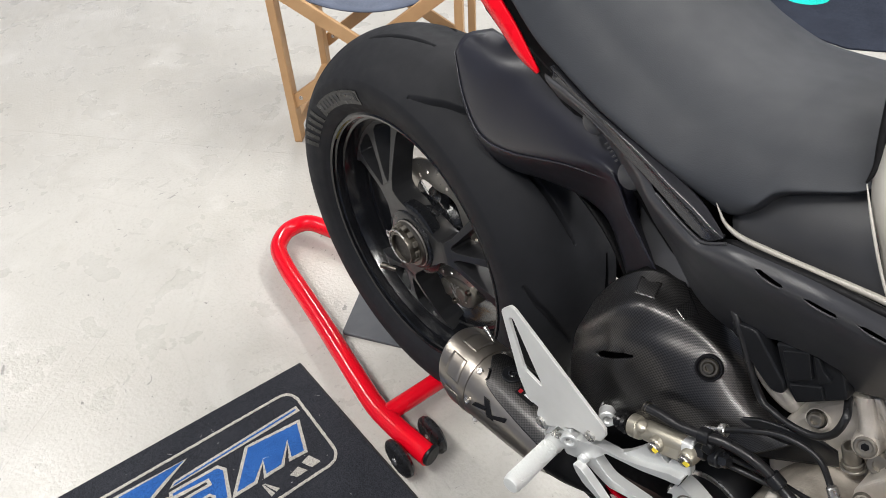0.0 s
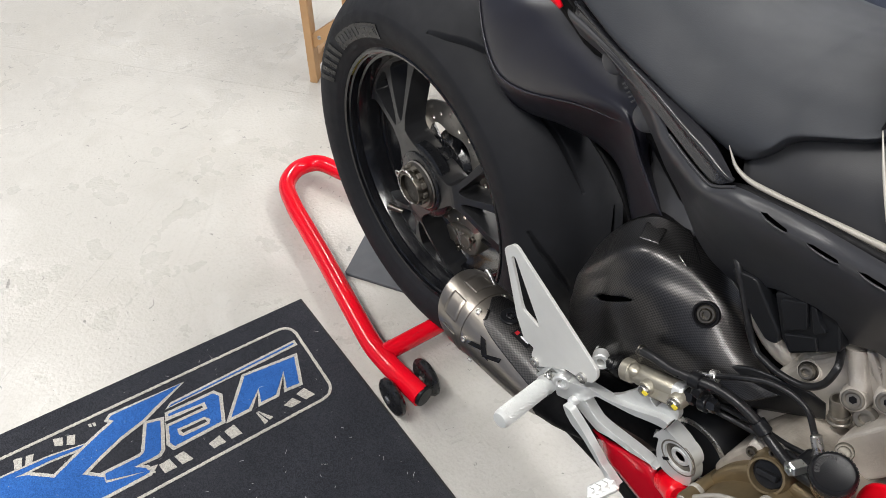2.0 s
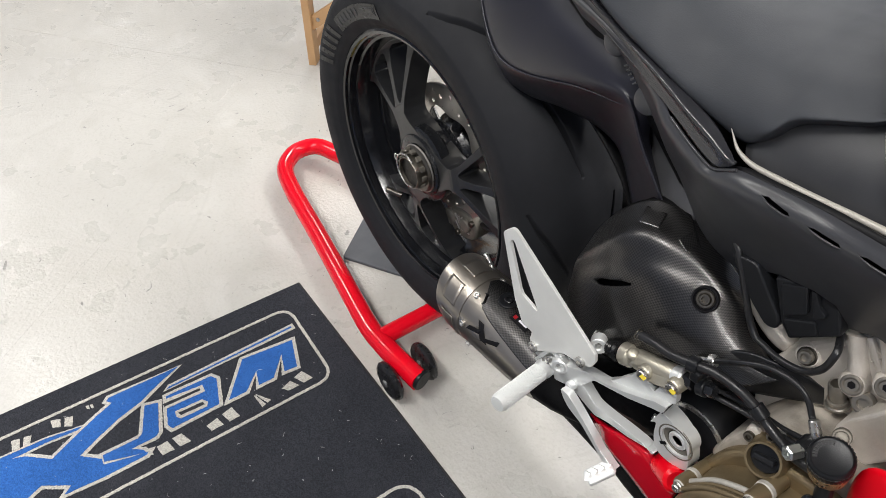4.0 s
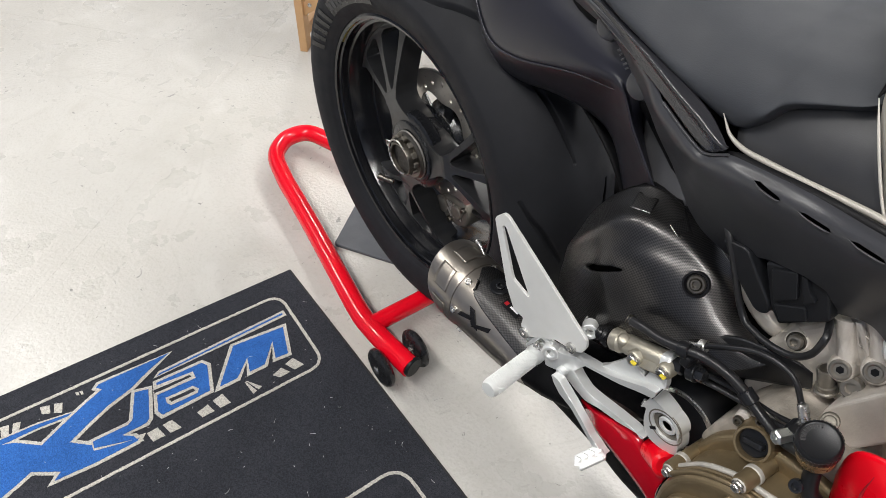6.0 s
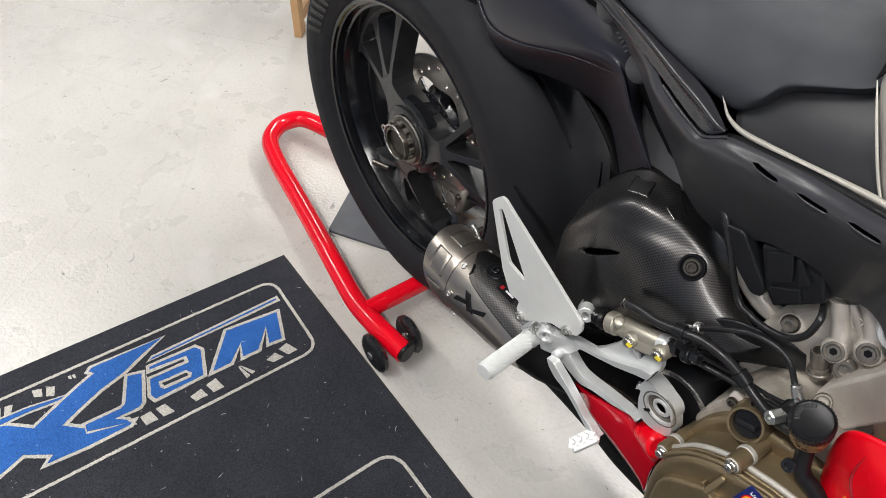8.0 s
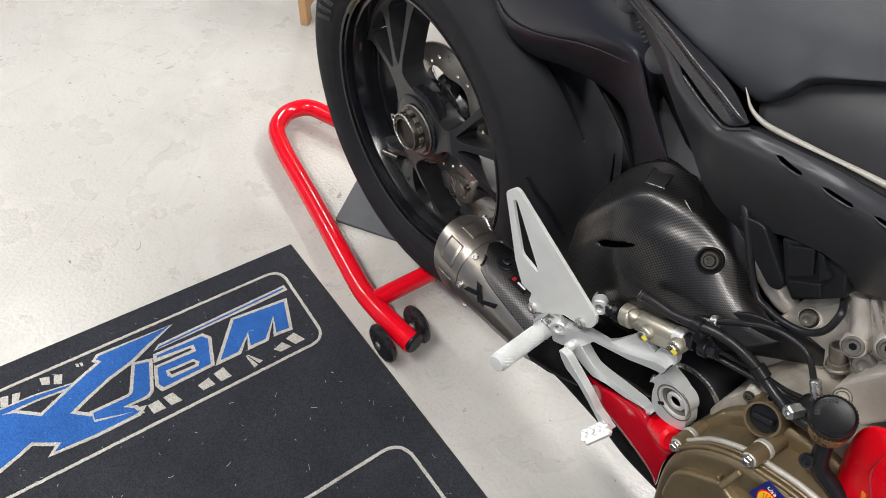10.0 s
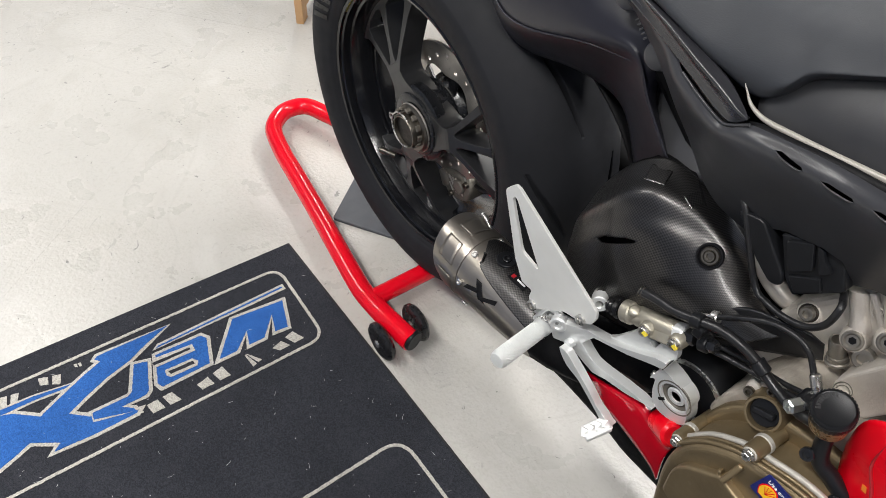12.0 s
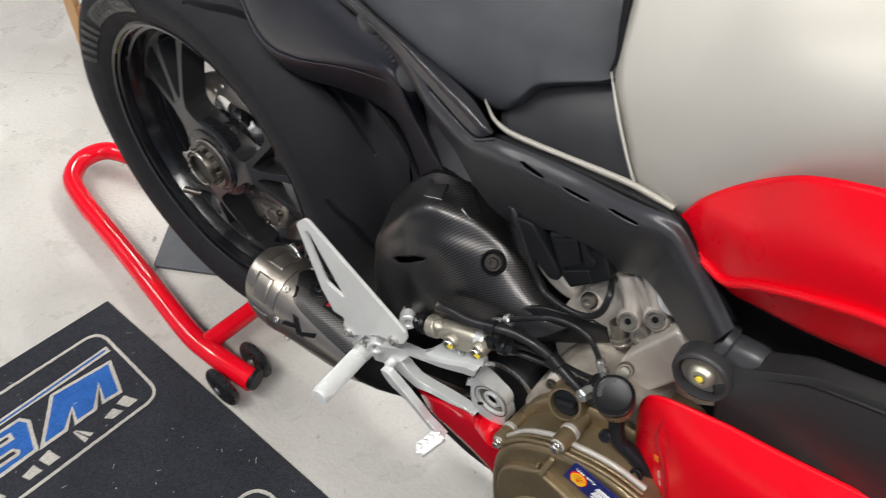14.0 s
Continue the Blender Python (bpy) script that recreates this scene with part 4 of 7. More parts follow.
TANK = [
    [(0.585, -0.03, 0.911), (0.617, -0.09, 0.881), (0.631, -0.12, 0.842), (0.655, -0.132, 0.807), (0.679, -0.138, 0.774), (0.712, -0.14, 0.771)],
    [(0.653, -0.05, 0.938), (0.68, -0.115, 0.914), (0.699, -0.15, 0.884), (0.717, -0.16, 0.848), (0.729, -0.154, 0.802), (0.75, -0.144, 0.775)],
    [(0.706, -0.07, 0.959), (0.732, -0.14, 0.943), (0.751, -0.175, 0.921), (0.767, -0.183, 0.89), (0.782, -0.169, 0.841), (0.795, -0.148, 0.791)],
    [(0.773, -0.09, 0.985), (0.792, -0.16, 0.974), (0.809, -0.19, 0.955), (0.823, -0.2, 0.935), (0.844, -0.18, 0.885), (0.861, -0.152, 0.84)],
]
thicken(part("fuel_tank", patch([list(reversed(r)) + [(r[0][0] - 0.01, 0, r[0][2] + 0.012)] + l for r, l in zip(TANK, flipped(TANK))], 8, (0, 0, 1)), BRUSHED, bike, "brushed bare aluminium fuel tank"), 0.003)
TANK_EDGE = [(0.537, -0.1385, 0.784), (0.5417, -0.14, 0.78), (0.5505, -0.142, 0.7727), (0.5653, -0.143, 0.7688), (0.5886, -0.144, 0.7708), (0.6217, -0.145, 0.775), (0.6519, -0.146, 0.7797), (0.6796, -0.147, 0.7829), (0.71, -0.147, 0.781)]
part("tank_flange", tube(TANK_EDGE, [0.0003, 0.0008, 0.0015, 0.0022, 0.0026, 0.0027, 0.0027, 0.0027, 0.0022], 8, 12), FLANGE, bike, "cream rolled tank flange")
part("tank_lip", tube([(0.6285, -0.122, 0.843), (0.641, -0.129, 0.826), (0.6535, -0.134, 0.808), (0.666, -0.1375, 0.79), (0.6765, -0.140, 0.777)], [0.0004, 0.001, 0.0011, 0.0011, 0.0011], 8, 10), BRUSHED, bike)
SIDE_FRAME = [
    [(0.32, -0.112, 0.806), (0.324, -0.114, 0.8), (0.335, -0.106, 0.783)],
    [(0.4, -0.122, 0.795), (0.4, -0.124, 0.79), (0.398, -0.116, 0.776)],
    [(0.455, -0.131, 0.78), (0.451, -0.133, 0.771), (0.437, -0.118, 0.748)],
    [(0.4805, -0.136, 0.7608), (0.474, -0.137, 0.752), (0.455, -0.119, 0.734)],
    [(0.5074, -0.142, 0.7538), (0.5, -0.142, 0.742), (0.475, -0.12, 0.715)],
    [(0.531, -0.147, 0.7498), (0.523, -0.147, 0.736), (0.4889, -0.108, 0.6872)],
    [(0.5425, -0.15, 0.7522), (0.537, -0.151, 0.737), (0.5038, -0.108, 0.6719)],
    [(0.5615, -0.154, 0.7662), (0.556, -0.157, 0.742), (0.5243, -0.108, 0.6514)],
    [(0.592, -0.158, 0.774), (0.584, -0.163, 0.749), (0.5509, -0.108, 0.6391)],
    [(0.634, -0.162, 0.782), (0.629, -0.166, 0.755), (0.596, -0.108, 0.637)],
    [(0.681, -0.165, 0.786), (0.682, -0.166, 0.758), (0.6645, -0.118, 0.6594)],
    [(0.7125, -0.163, 0.7868), (0.713, -0.168, 0.769), (0.6973, -0.122, 0.6777)],
    [(0.7255, -0.1625, 0.782), (0.724, -0.1695, 0.7695), (0.7165, -0.136, 0.6885)],
    [(0.7398, -0.163, 0.769), (0.7371, -0.17, 0.7582), (0.7322, -0.138, 0.6788)],
    [(0.7616, -0.164, 0.7482), (0.7591, -0.171, 0.7369), (0.7521, -0.142, 0.6668)],
    [(0.7837, -0.166, 0.7275), (0.7794, -0.172, 0.7176), (0.7716, -0.15, 0.6668)],
]
whole = patch(SIDE_FRAME, 8, (0, -1, 0))
skin = whole.copy()
for x, z in ((0.604, 0.7671), (0.6445, 0.7690), (0.683, 0.7720)):
    slot = [(x - 0.0125, z - 0.0002), (x - 0.0075, z + 0.0018), (x + 0.0115, z + 0.0021), (x + 0.0135, z + 0.0002), (x + 0.009, z - 0.0019), (x - 0.004, z - 0.0021)]
    pierce(skin, slot)
SLOT_LIPS = [[(x - 0.0125, z - 0.0004), (x - 0.004, z - 0.0025), (x + 0.009, z - 0.0023), (x + 0.0135, z - 0.0002)] for x, z in ((0.604, 0.7671), (0.6445, 0.7690), (0.683, 0.7720))]
# opening over the connector box
pierce(skin, [(0.6033, 0.6695), (0.6175, 0.6817), (0.6485, 0.6935), (0.6669, 0.6929), (0.6786, 0.6720), (0.6791, 0.6567), (0.6464, 0.6210), (0.6302, 0.6299)])
side_frame = part("side_frame", keep_normals(skin, whole), FRAME_BLACK, bike, "matt black slotted side frame cover")
for lip in SLOT_LIPS:
    path = []
    for x, z in lip:
        co, out = on_skin(side_frame.data, (x, -0.165, z))
        path.append(co + out * 0.0001)
    part("slot_lip", tube(path, [0.0003, 0.0009, 0.0009, 0.0003], 6, 8), FRAME_BLACK, side_frame)
# black sheet added behind the cover, so the slots read as deep shade
thicken(part("frame_core", patch([[(x, y + 0.0065, z) for x, y, z in r] for r in SIDE_FRAME], 5, (0, -1, 0)), HOLE_BLACK, side_frame, "black sheet added for the shade in the frame slots"), 0.004)
thicken(part("side_frame", patch(flipped(SIDE_FRAME), 6, (0, 1, 0)), FRAME_BLACK, bike, "matt black side frame cover"), 0.009)
BLADE = [
    [(0.335, -0.106, 0.820), (0.331, -0.116, 0.818), (0.331, -0.1125, 0.811), (0.330, -0.113, 0.802)],
    [(0.4067, -0.12, 0.8051), (0.3995, -0.130, 0.804), (0.4, -0.1235, 0.797), (0.40, -0.125, 0.787)],
    [(0.4528, -0.128, 0.796), (0.4548, -0.138, 0.7927), (0.455, -0.1345, 0.785), (0.455, -0.134, 0.774)],
    [(0.4951, -0.134, 0.7862), (0.4941, -0.145, 0.7832), (0.4925, -0.1415, 0.775), (0.4905, -0.141, 0.7655)],
    [(0.5255, -0.14, 0.7802), (0.524, -0.150, 0.7767), (0.5245, -0.148, 0.768), (0.5256, -0.149, 0.7575)],
    [(0.5469, -0.147, 0.7725), (0.5466, -0.1535, 0.7702), (0.5452, -0.1525, 0.763), (0.5432, -0.152, 0.7565)],
    [(0.5565, -0.1515, 0.7685), (0.5567, -0.1525, 0.768), (0.5565, -0.1528, 0.7665), (0.5562, -0.1525, 0.7655)],
]
thicken(part("frame_blade", patch(BLADE, 8, (0, -1, 0.4)), BLADE_BLACK, side_frame, "satin black ridged blade"), 0.005)
part("groove_lip", tube([(0.4805, -0.1365, 0.7612), (0.5074, -0.1425, 0.7542), (0.531, -0.1475, 0.7502), (0.5425, -0.1508, 0.7526), (0.5615, -0.155, 0.7662)], 0.0014, 8, 8), FRAME_BLACK, side_frame)
for x, y, z, r in ((0.386, -0.114, 0.780, 0.0145), (0.437, -0.118, 0.7455, 0.0145)):
    part("lug", lathe((x, y + 0.02, z), (0.1, -1, 0.1), [(0, r), (0.017, r), (0.0205, r * 0.9), (0.022, r * 0.7), (0.022, 0)], 28), FRAME_BLACK, side_frame)
for k in range(5):
    p = Vector((0.4075, -0.1165, 0.7685)).lerp(Vector((0.4215, -0.1175, 0.757)), k / 4)
    bevel(part("notch_tooth", beam(p + Vector((-0.001, 0, -0.001)), p + Vector((0.003, 0, 0.003)), 0.002, 0.004, (0, 1, 0)), FRAME_BLACK, side_frame), 0.0005, 1)
UPPER_FAIRING = [
    [(0.716, -0.15, 0.78), (0.719, -0.152, 0.778), (0.7235, -0.1525, 0.7725), (0.7255, -0.153, 0.7697), (0.726, -0.138, 0.7566)],
    [(0.727, -0.158, 0.81), (0.742, -0.168, 0.802), (0.7591, -0.168, 0.7673), (0.7607, -0.169, 0.7651), (0.7626, -0.149, 0.7403)],
    [(0.748, -0.168, 0.843), (0.767, -0.185, 0.822), (0.7815, -0.185, 0.7918), (0.7829, -0.186, 0.79), (0.7898, -0.166, 0.7553)],
    [(0.775, -0.19, 0.879), (0.796, -0.205, 0.85), (0.8089, -0.205, 0.8206), (0.81, -0.206, 0.8188), (0.8214, -0.186, 0.7765)],
    [(0.811, -0.205, 0.902), (0.83, -0.225, 0.875), (0.8439, -0.225, 0.848), (0.845, -0.226, 0.8464), (0.8618, -0.206, 0.8022)],
    [(0.844, -0.22, 0.917), (0.863, -0.24, 0.891), (0.8788, -0.24, 0.8604), (0.8802, -0.241, 0.8586), (0.8973, -0.221, 0.8223)],
]
thicken(part("upper_fairing", patch(flipped(UPPER_FAIRING), 6, (0, 1, 0)), RED, bike, "glossy red side fairing"), 0.003)
thicken(part("upper_fairing", patch(UPPER_FAIRING, 8, (0, -1, 0)), RED, bike, "glossy red side fairing"), 0.003)
BRACKET_PANEL = [
    [(0.7702, -0.140, 0.6738), (0.7757, -0.160, 0.6780), (0.7786, -0.166, 0.6801), (0.7934, -0.178, 0.6709), (0.8098, -0.172, 0.6179)],
    [(0.7920, -0.145, 0.6937), (0.7985, -0.167, 0.6967), (0.8008, -0.173, 0.6986), (0.8120, -0.181, 0.6794), (0.8290, -0.174, 0.6236)],
    [(0.8140, -0.155, 0.7156), (0.8180, -0.177, 0.7208), (0.8200, -0.182, 0.7218), (0.8315, -0.187, 0.6938), (0.8512, -0.180, 0.6368)],
    [(0.8343, -0.165, 0.7397), (0.8363, -0.187, 0.7460), (0.8382, -0.192, 0.7466), (0.8528, -0.197, 0.7135), (0.8728, -0.189, 0.6561)],
    [(0.8540, -0.175, 0.7558), (0.8550, -0.197, 0.7634), (0.8565, -0.202, 0.7643), (0.8726, -0.207, 0.7300), (0.8931, -0.198, 0.6737)],
    [(0.8797, -0.187, 0.7752), (0.8784, -0.209, 0.7832), (0.8797, -0.214, 0.7839), (0.8954, -0.219, 0.7528), (0.9197, -0.209, 0.6922)],
]
thicken(part("fairing_bracket", patch(BRACKET_PANEL, 8, (0, -1, 0)), BRACKET_BLACK, bike, "matt black fairing bracket panel"), 0.006)
LOWER_FAIRING = [
    [(0.757, -0.15, 0.546), (0.771, -0.155, 0.509), (0.806, -0.155, 0.432)],
    [(0.754, -0.178, 0.585), (0.768, -0.182, 0.545), (0.8, -0.182, 0.473)],
    [(0.757, -0.184, 0.63), (0.792, -0.198, 0.6), (0.825, -0.2, 0.521)],
    [(0.804, -0.19, 0.657), (0.826, -0.208, 0.628), (0.86, -0.212, 0.567)],
    [(0.858, -0.198, 0.678), (0.876, -0.218, 0.653), (0.901, -0.225, 0.6)],
    [(0.932, -0.21, 0.71), (0.945, -0.23, 0.697), (0.969, -0.24, 0.656)],
]
thicken(part("lower_fairing", patch(flipped(LOWER_FAIRING), 6, (0, 1, 0)), RED, bike, "glossy red lower fairing"), 0.003)
thicken(part("lower_fairing", patch(LOWER_FAIRING, 8, (0, -1, 0)), RED, bike, "glossy red lower fairing"), 0.003)
RED_GUARD = [
    [(0.5045, -0.17, 0.362), (0.5077, -0.172, 0.3615), (0.5071, -0.168, 0.352)],
    [(0.5387, -0.182, 0.3926), (0.5436, -0.19, 0.3969), (0.5481, -0.19, 0.3718)],
    [(0.563, -0.182, 0.4072), (0.5664, -0.19, 0.4073), (0.5703, -0.19, 0.3649)],
    [(0.5886, -0.182, 0.4209), (0.5905, -0.19, 0.4122), (0.5929, -0.19, 0.3591)],
    [(0.6097, -0.182, 0.4148), (0.6117, -0.19, 0.4013), (0.6161, -0.19, 0.3525)],
    [(0.6279, -0.182, 0.4088), (0.6284, -0.19, 0.3863), (0.6363, -0.19, 0.3441)],
    [(0.6433, -0.182, 0.4038), (0.6421, -0.19, 0.3754), (0.6468, -0.19, 0.3335)],
]
RED_GLOSS = material("glossy_red_plastic", (0.45, 0.002, 0.012), 0.12, 0, 0.05, 5, 0, coat=0.2, rough_vary=0.03, spec=0.35)
# deep red of the badge mark, and painted shade in the fairing groove
RED_DARK = material("deep_red_mark_and_groove_shade", (0.32, 0.004, 0.01), 0.35, 0, 0.05, 5, 0, coat=0.5, rough_vary=0.04)
PRINT_PALE = material("pale_print", (0.7, 0.42, 0.42), 0.4, 0, 0.05, 40, 0)
LABEL_ORANGE = material("orange_print", (0.75, 0.22, 0.02), 0.4, 0, 0.05, 40, 0)
lower = bpy.data.objects["lower_fairing.001"]
GROOVE = []
for q in ((0.775, -0.19, 0.622), (0.779, -0.195, 0.6), (0.789, -0.198, 0.578), (0.80, -0.2, 0.553), (0.812, -0.2, 0.53)):
    co, out = on_skin(lower.data, q)
    GROOVE.append(co - out * 0.0008)
# darker red strip puts the groove's shade into the colour
part("groove", tube(GROOVE, [0.001, 0.003, 0.0035, 0.0035, 0.003], 8, 12, 0.5), RED_DARK, lower, "deep red strip for the shade in the pressed groove")
for name, at, size, m in (("label_spot", (0.7828, -0.19, 0.5733), (0.0022, 0.0032), LABEL_ORANGE), ("print_bar", (0.7905, -0.19, 0.5565), (0.0009, 0.0045), PRINT_PALE), ("print_bar", (0.7945, -0.19, 0.547), (0.0007, 0.0035), PRINT_PALE)):
    co, out = on_skin(lower.data, at)
    a, c, d = basis(out)
    part(name, beam(co - out * 0.0006, co + out * 0.0006, size[0] * 2, size[1] * 2, Vector((0.35, 0, -0.9))), m, lower)
thicken(part("belly_guard", patch(RED_GUARD, 8, (0, -1, 0)), RED_GLOSS, bike, "glossy red lower guard"), 0.003)
part("guard_boss", rod((0.6144, -0.18, 0.4143), (0.643, -0.2, 0.4425), 0.0135), RED, bike)
BELLY = [
    [(0.329, -0.13, 0.29), (0.35, -0.15, 0.27), (0.362, -0.148, 0.233)],
    [(0.428, -0.13, 0.335), (0.43, -0.15, 0.305), (0.433, -0.15, 0.265)],
    [(0.517, -0.13, 0.335), (0.523, -0.15, 0.305), (0.529, -0.15, 0.264)],
    [(0.575, -0.13, 0.33), (0.58, -0.15, 0.295), (0.583, -0.15, 0.253)],
    [(0.63, -0.13, 0.33), (0.64, -0.15, 0.292), (0.645, -0.148, 0.25)],
]
thicken(part("exhaust_shield", patch(BELLY, 8, (0, -1, 0)), DARK, bike), 0.004)
CARBON = [
    [(0.403, -0.08, 0.306), (0.382, -0.075, 0.354), (0.375, -0.075, 0.406), (0.382, -0.075, 0.455), (0.387, -0.06, 0.501)],
    [(0.432, -0.14, 0.383), (0.417, -0.138, 0.431), (0.411, -0.138, 0.478), (0.411, -0.135, 0.526), (0.413, -0.115, 0.558)],
    [(0.492, -0.172, 0.469), (0.481, -0.17, 0.526), (0.472, -0.166, 0.568), (0.46, -0.155, 0.603), (0.437, -0.119, 0.610)],
    [(0.547, -0.178, 0.522), (0.534, -0.173, 0.57), (0.521, -0.165, 0.611), (0.495, -0.148, 0.64), (0.460, -0.112, 0.641)],
    [(0.599, -0.174, 0.553), (0.582, -0.166, 0.588), (0.565, -0.152, 0.619), (0.535, -0.136, 0.644), (0.489, -0.107, 0.654)],
    [(0.639, -0.158, 0.569), (0.623, -0.152, 0.588), (0.601, -0.142, 0.607), (0.576, -0.128, 0.63), (0.5395, -0.102, 0.642)],
    [(0.665, -0.135, 0.593), (0.654, -0.133, 0.593), (0.633, -0.125, 0.591), (0.604, -0.112, 0.606), (0.576, -0.095, 0.616)],
]


def ridged(row, at, tight=0.3):
    """Sharpen a cage row into a ridge at one of its points."""
    a, b, c = Vector(row[at - 1]), Vector(row[at]), Vector(row[at + 1])
    return row[:at] + [tuple(b.lerp(a, tight)), tuple(b), tuple(b.lerp(c, tight))] + row[at + 1:]


carbon_skin = pierce(patch([ridged(r, 3, 0.5) for r in CARBON], 8, (0, -1, 0.5)), [(0.463, 0.5565), (0.471, 0.5690), (0.498, 0.5912), (0.509, 0.5968), (0.5097, 0.5925), (0.4835, 0.5697), (0.4704, 0.5575)])
carbon = thicken(part("heat_shield", carbon_skin, CARBON_FIBRE, bike, "woven carbon fibre exhaust heat shield"), 0.003)
thicken(part("exhaust_body", patch([[(x + 0.004, y + 0.016, z) for x, y, z in r] for r in CARBON[1:5]], 4, (0, -1, 0.5)), DARK, bike, "dark exhaust body behind the shield"), 0.004)
SHIELD_TAIL = [
    [(0.5729, -0.158, 0.534), (0.5886, -0.156, 0.5263), (0.5941, -0.145, 0.5041)],
    [(0.6039, -0.155, 0.579), (0.6114, -0.153, 0.5636), (0.6195, -0.142, 0.5269)],
    [(0.6287, -0.148, 0.6003), (0.6355, -0.147, 0.5816), (0.6423, -0.137, 0.5452)],
    [(0.6567, -0.14, 0.6058), (0.6623, -0.139, 0.5911), (0.6707, -0.131, 0.5652)],
    [(0.6774, -0.134, 0.6079), (0.6826, -0.133, 0.5988), (0.6897, -0.127, 0.5789)],
    [(0.6916, -0.128, 0.6011), (0.6934, -0.127, 0.5957), (0.6966, -0.124, 0.5821)],
]
thicken(part("shield_tail", patch(SHIELD_TAIL, 8, (0, -1, 0.5)), PLASTIC, carbon, "smooth black lower tail"), 0.003)
for corners in (((0.4808, -0.132, 0.6345), (0.5009, -0.137, 0.6461), (0.4936, -0.118, 0.6518), (0.4747, -0.113, 0.6365)), ((0.5212, -0.132, 0.6378), (0.5365, -0.137, 0.6458), (0.5407, -0.12, 0.6542), (0.5251, -0.113, 0.648))):
    p, q, r, t = [on_skin(carbon_skin, c)[0] for c in corners]
    up = Vector((-0.1, -0.55, 0.83))
    rows = [[p + up * 0.0008, p.lerp(q, 0.5) + up * 0.0012, q + up * 0.0008], [p.lerp(t, 0.5) + up * 0.001, (p + q + r + t) / 4 + up * 0.0014, q.lerp(r, 0.5) + up * 0.001], [t + up * 0.0006, t.lerp(r, 0.5) + up * 0.001, r + up * 0.0006]]
    thicken(part("raised_vent", patch(rows, 6, up), CARBON_FIBRE, carbon, "raised carbon vent"), 0.002)
    # bright strip added as the highlight on the vent's front edge
    part("vent_lip", tube([p + up * 0.001, p.lerp(q, 0.5) + up * 0.0016, q + up * 0.001], [0.0003, 0.0006, 0.0003], 6, 8), STEEL, carbon, "bright steel strip for the lit vent edge")
b = Vector((0.5755, -0.1495, 0.624))
d = Vector((0.15, -0.82, 0.55)).normalized()
part("recess", lathe(b - d * 0.002, d, [(0, 0.0125), (0.0035, 0.0125), (0.0045, 0.0118), (0.0045, 0.0108), (0.0015, 0.0098), (0.0015, 0)], 40), HOLE_BLACK, carbon, "dark recessed seat")
part("bolt_washer", ring(b - d * 0.0015, d, 0.0088, 0.005, 0.0035), NUT_STEEL, carbon)
part("bolt", socket_bolt(b - d * 0.001, d, 0.0055, 0.005), NUT_STEEL, carbon, "dull steel cap screw")

INNER_PANEL = [
    [(0.405, -0.070, 0.720), (0.440, -0.078, 0.724), (0.472, -0.083, 0.722)],
    [(0.432, -0.080, 0.6775), (0.465, -0.082, 0.686), (0.487, -0.080, 0.6937)],
    [(0.441, -0.088, 0.6493), (0.475, -0.090, 0.662), (0.503, -0.086, 0.676)],
    [(0.472, -0.098, 0.6300), (0.503, -0.104, 0.645), (0.528, -0.098, 0.655)],
]
thicken(part("inner_mudguard", patch(INNER_PANEL, 6, (0.5, -1, 0.3)), PANEL_GREY, bike, "satin dark grey inner mudguard"), 0.003)
INNER_FAIRING = [
    [(0.722, -0.13, 0.748), (0.738, -0.13, 0.694), (0.762, -0.125, 0.599)],
    [(0.762, -0.13, 0.765), (0.781, -0.135, 0.721), (0.816, -0.13, 0.627)],
    [(0.817, -0.14, 0.768), (0.837, -0.14, 0.723), (0.87, -0.14, 0.65)],
    [(0.888, -0.16, 0.805), (0.914, -0.16, 0.759), (0.947, -0.16, 0.698)],
]
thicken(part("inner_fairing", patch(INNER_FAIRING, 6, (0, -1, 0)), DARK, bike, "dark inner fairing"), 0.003)


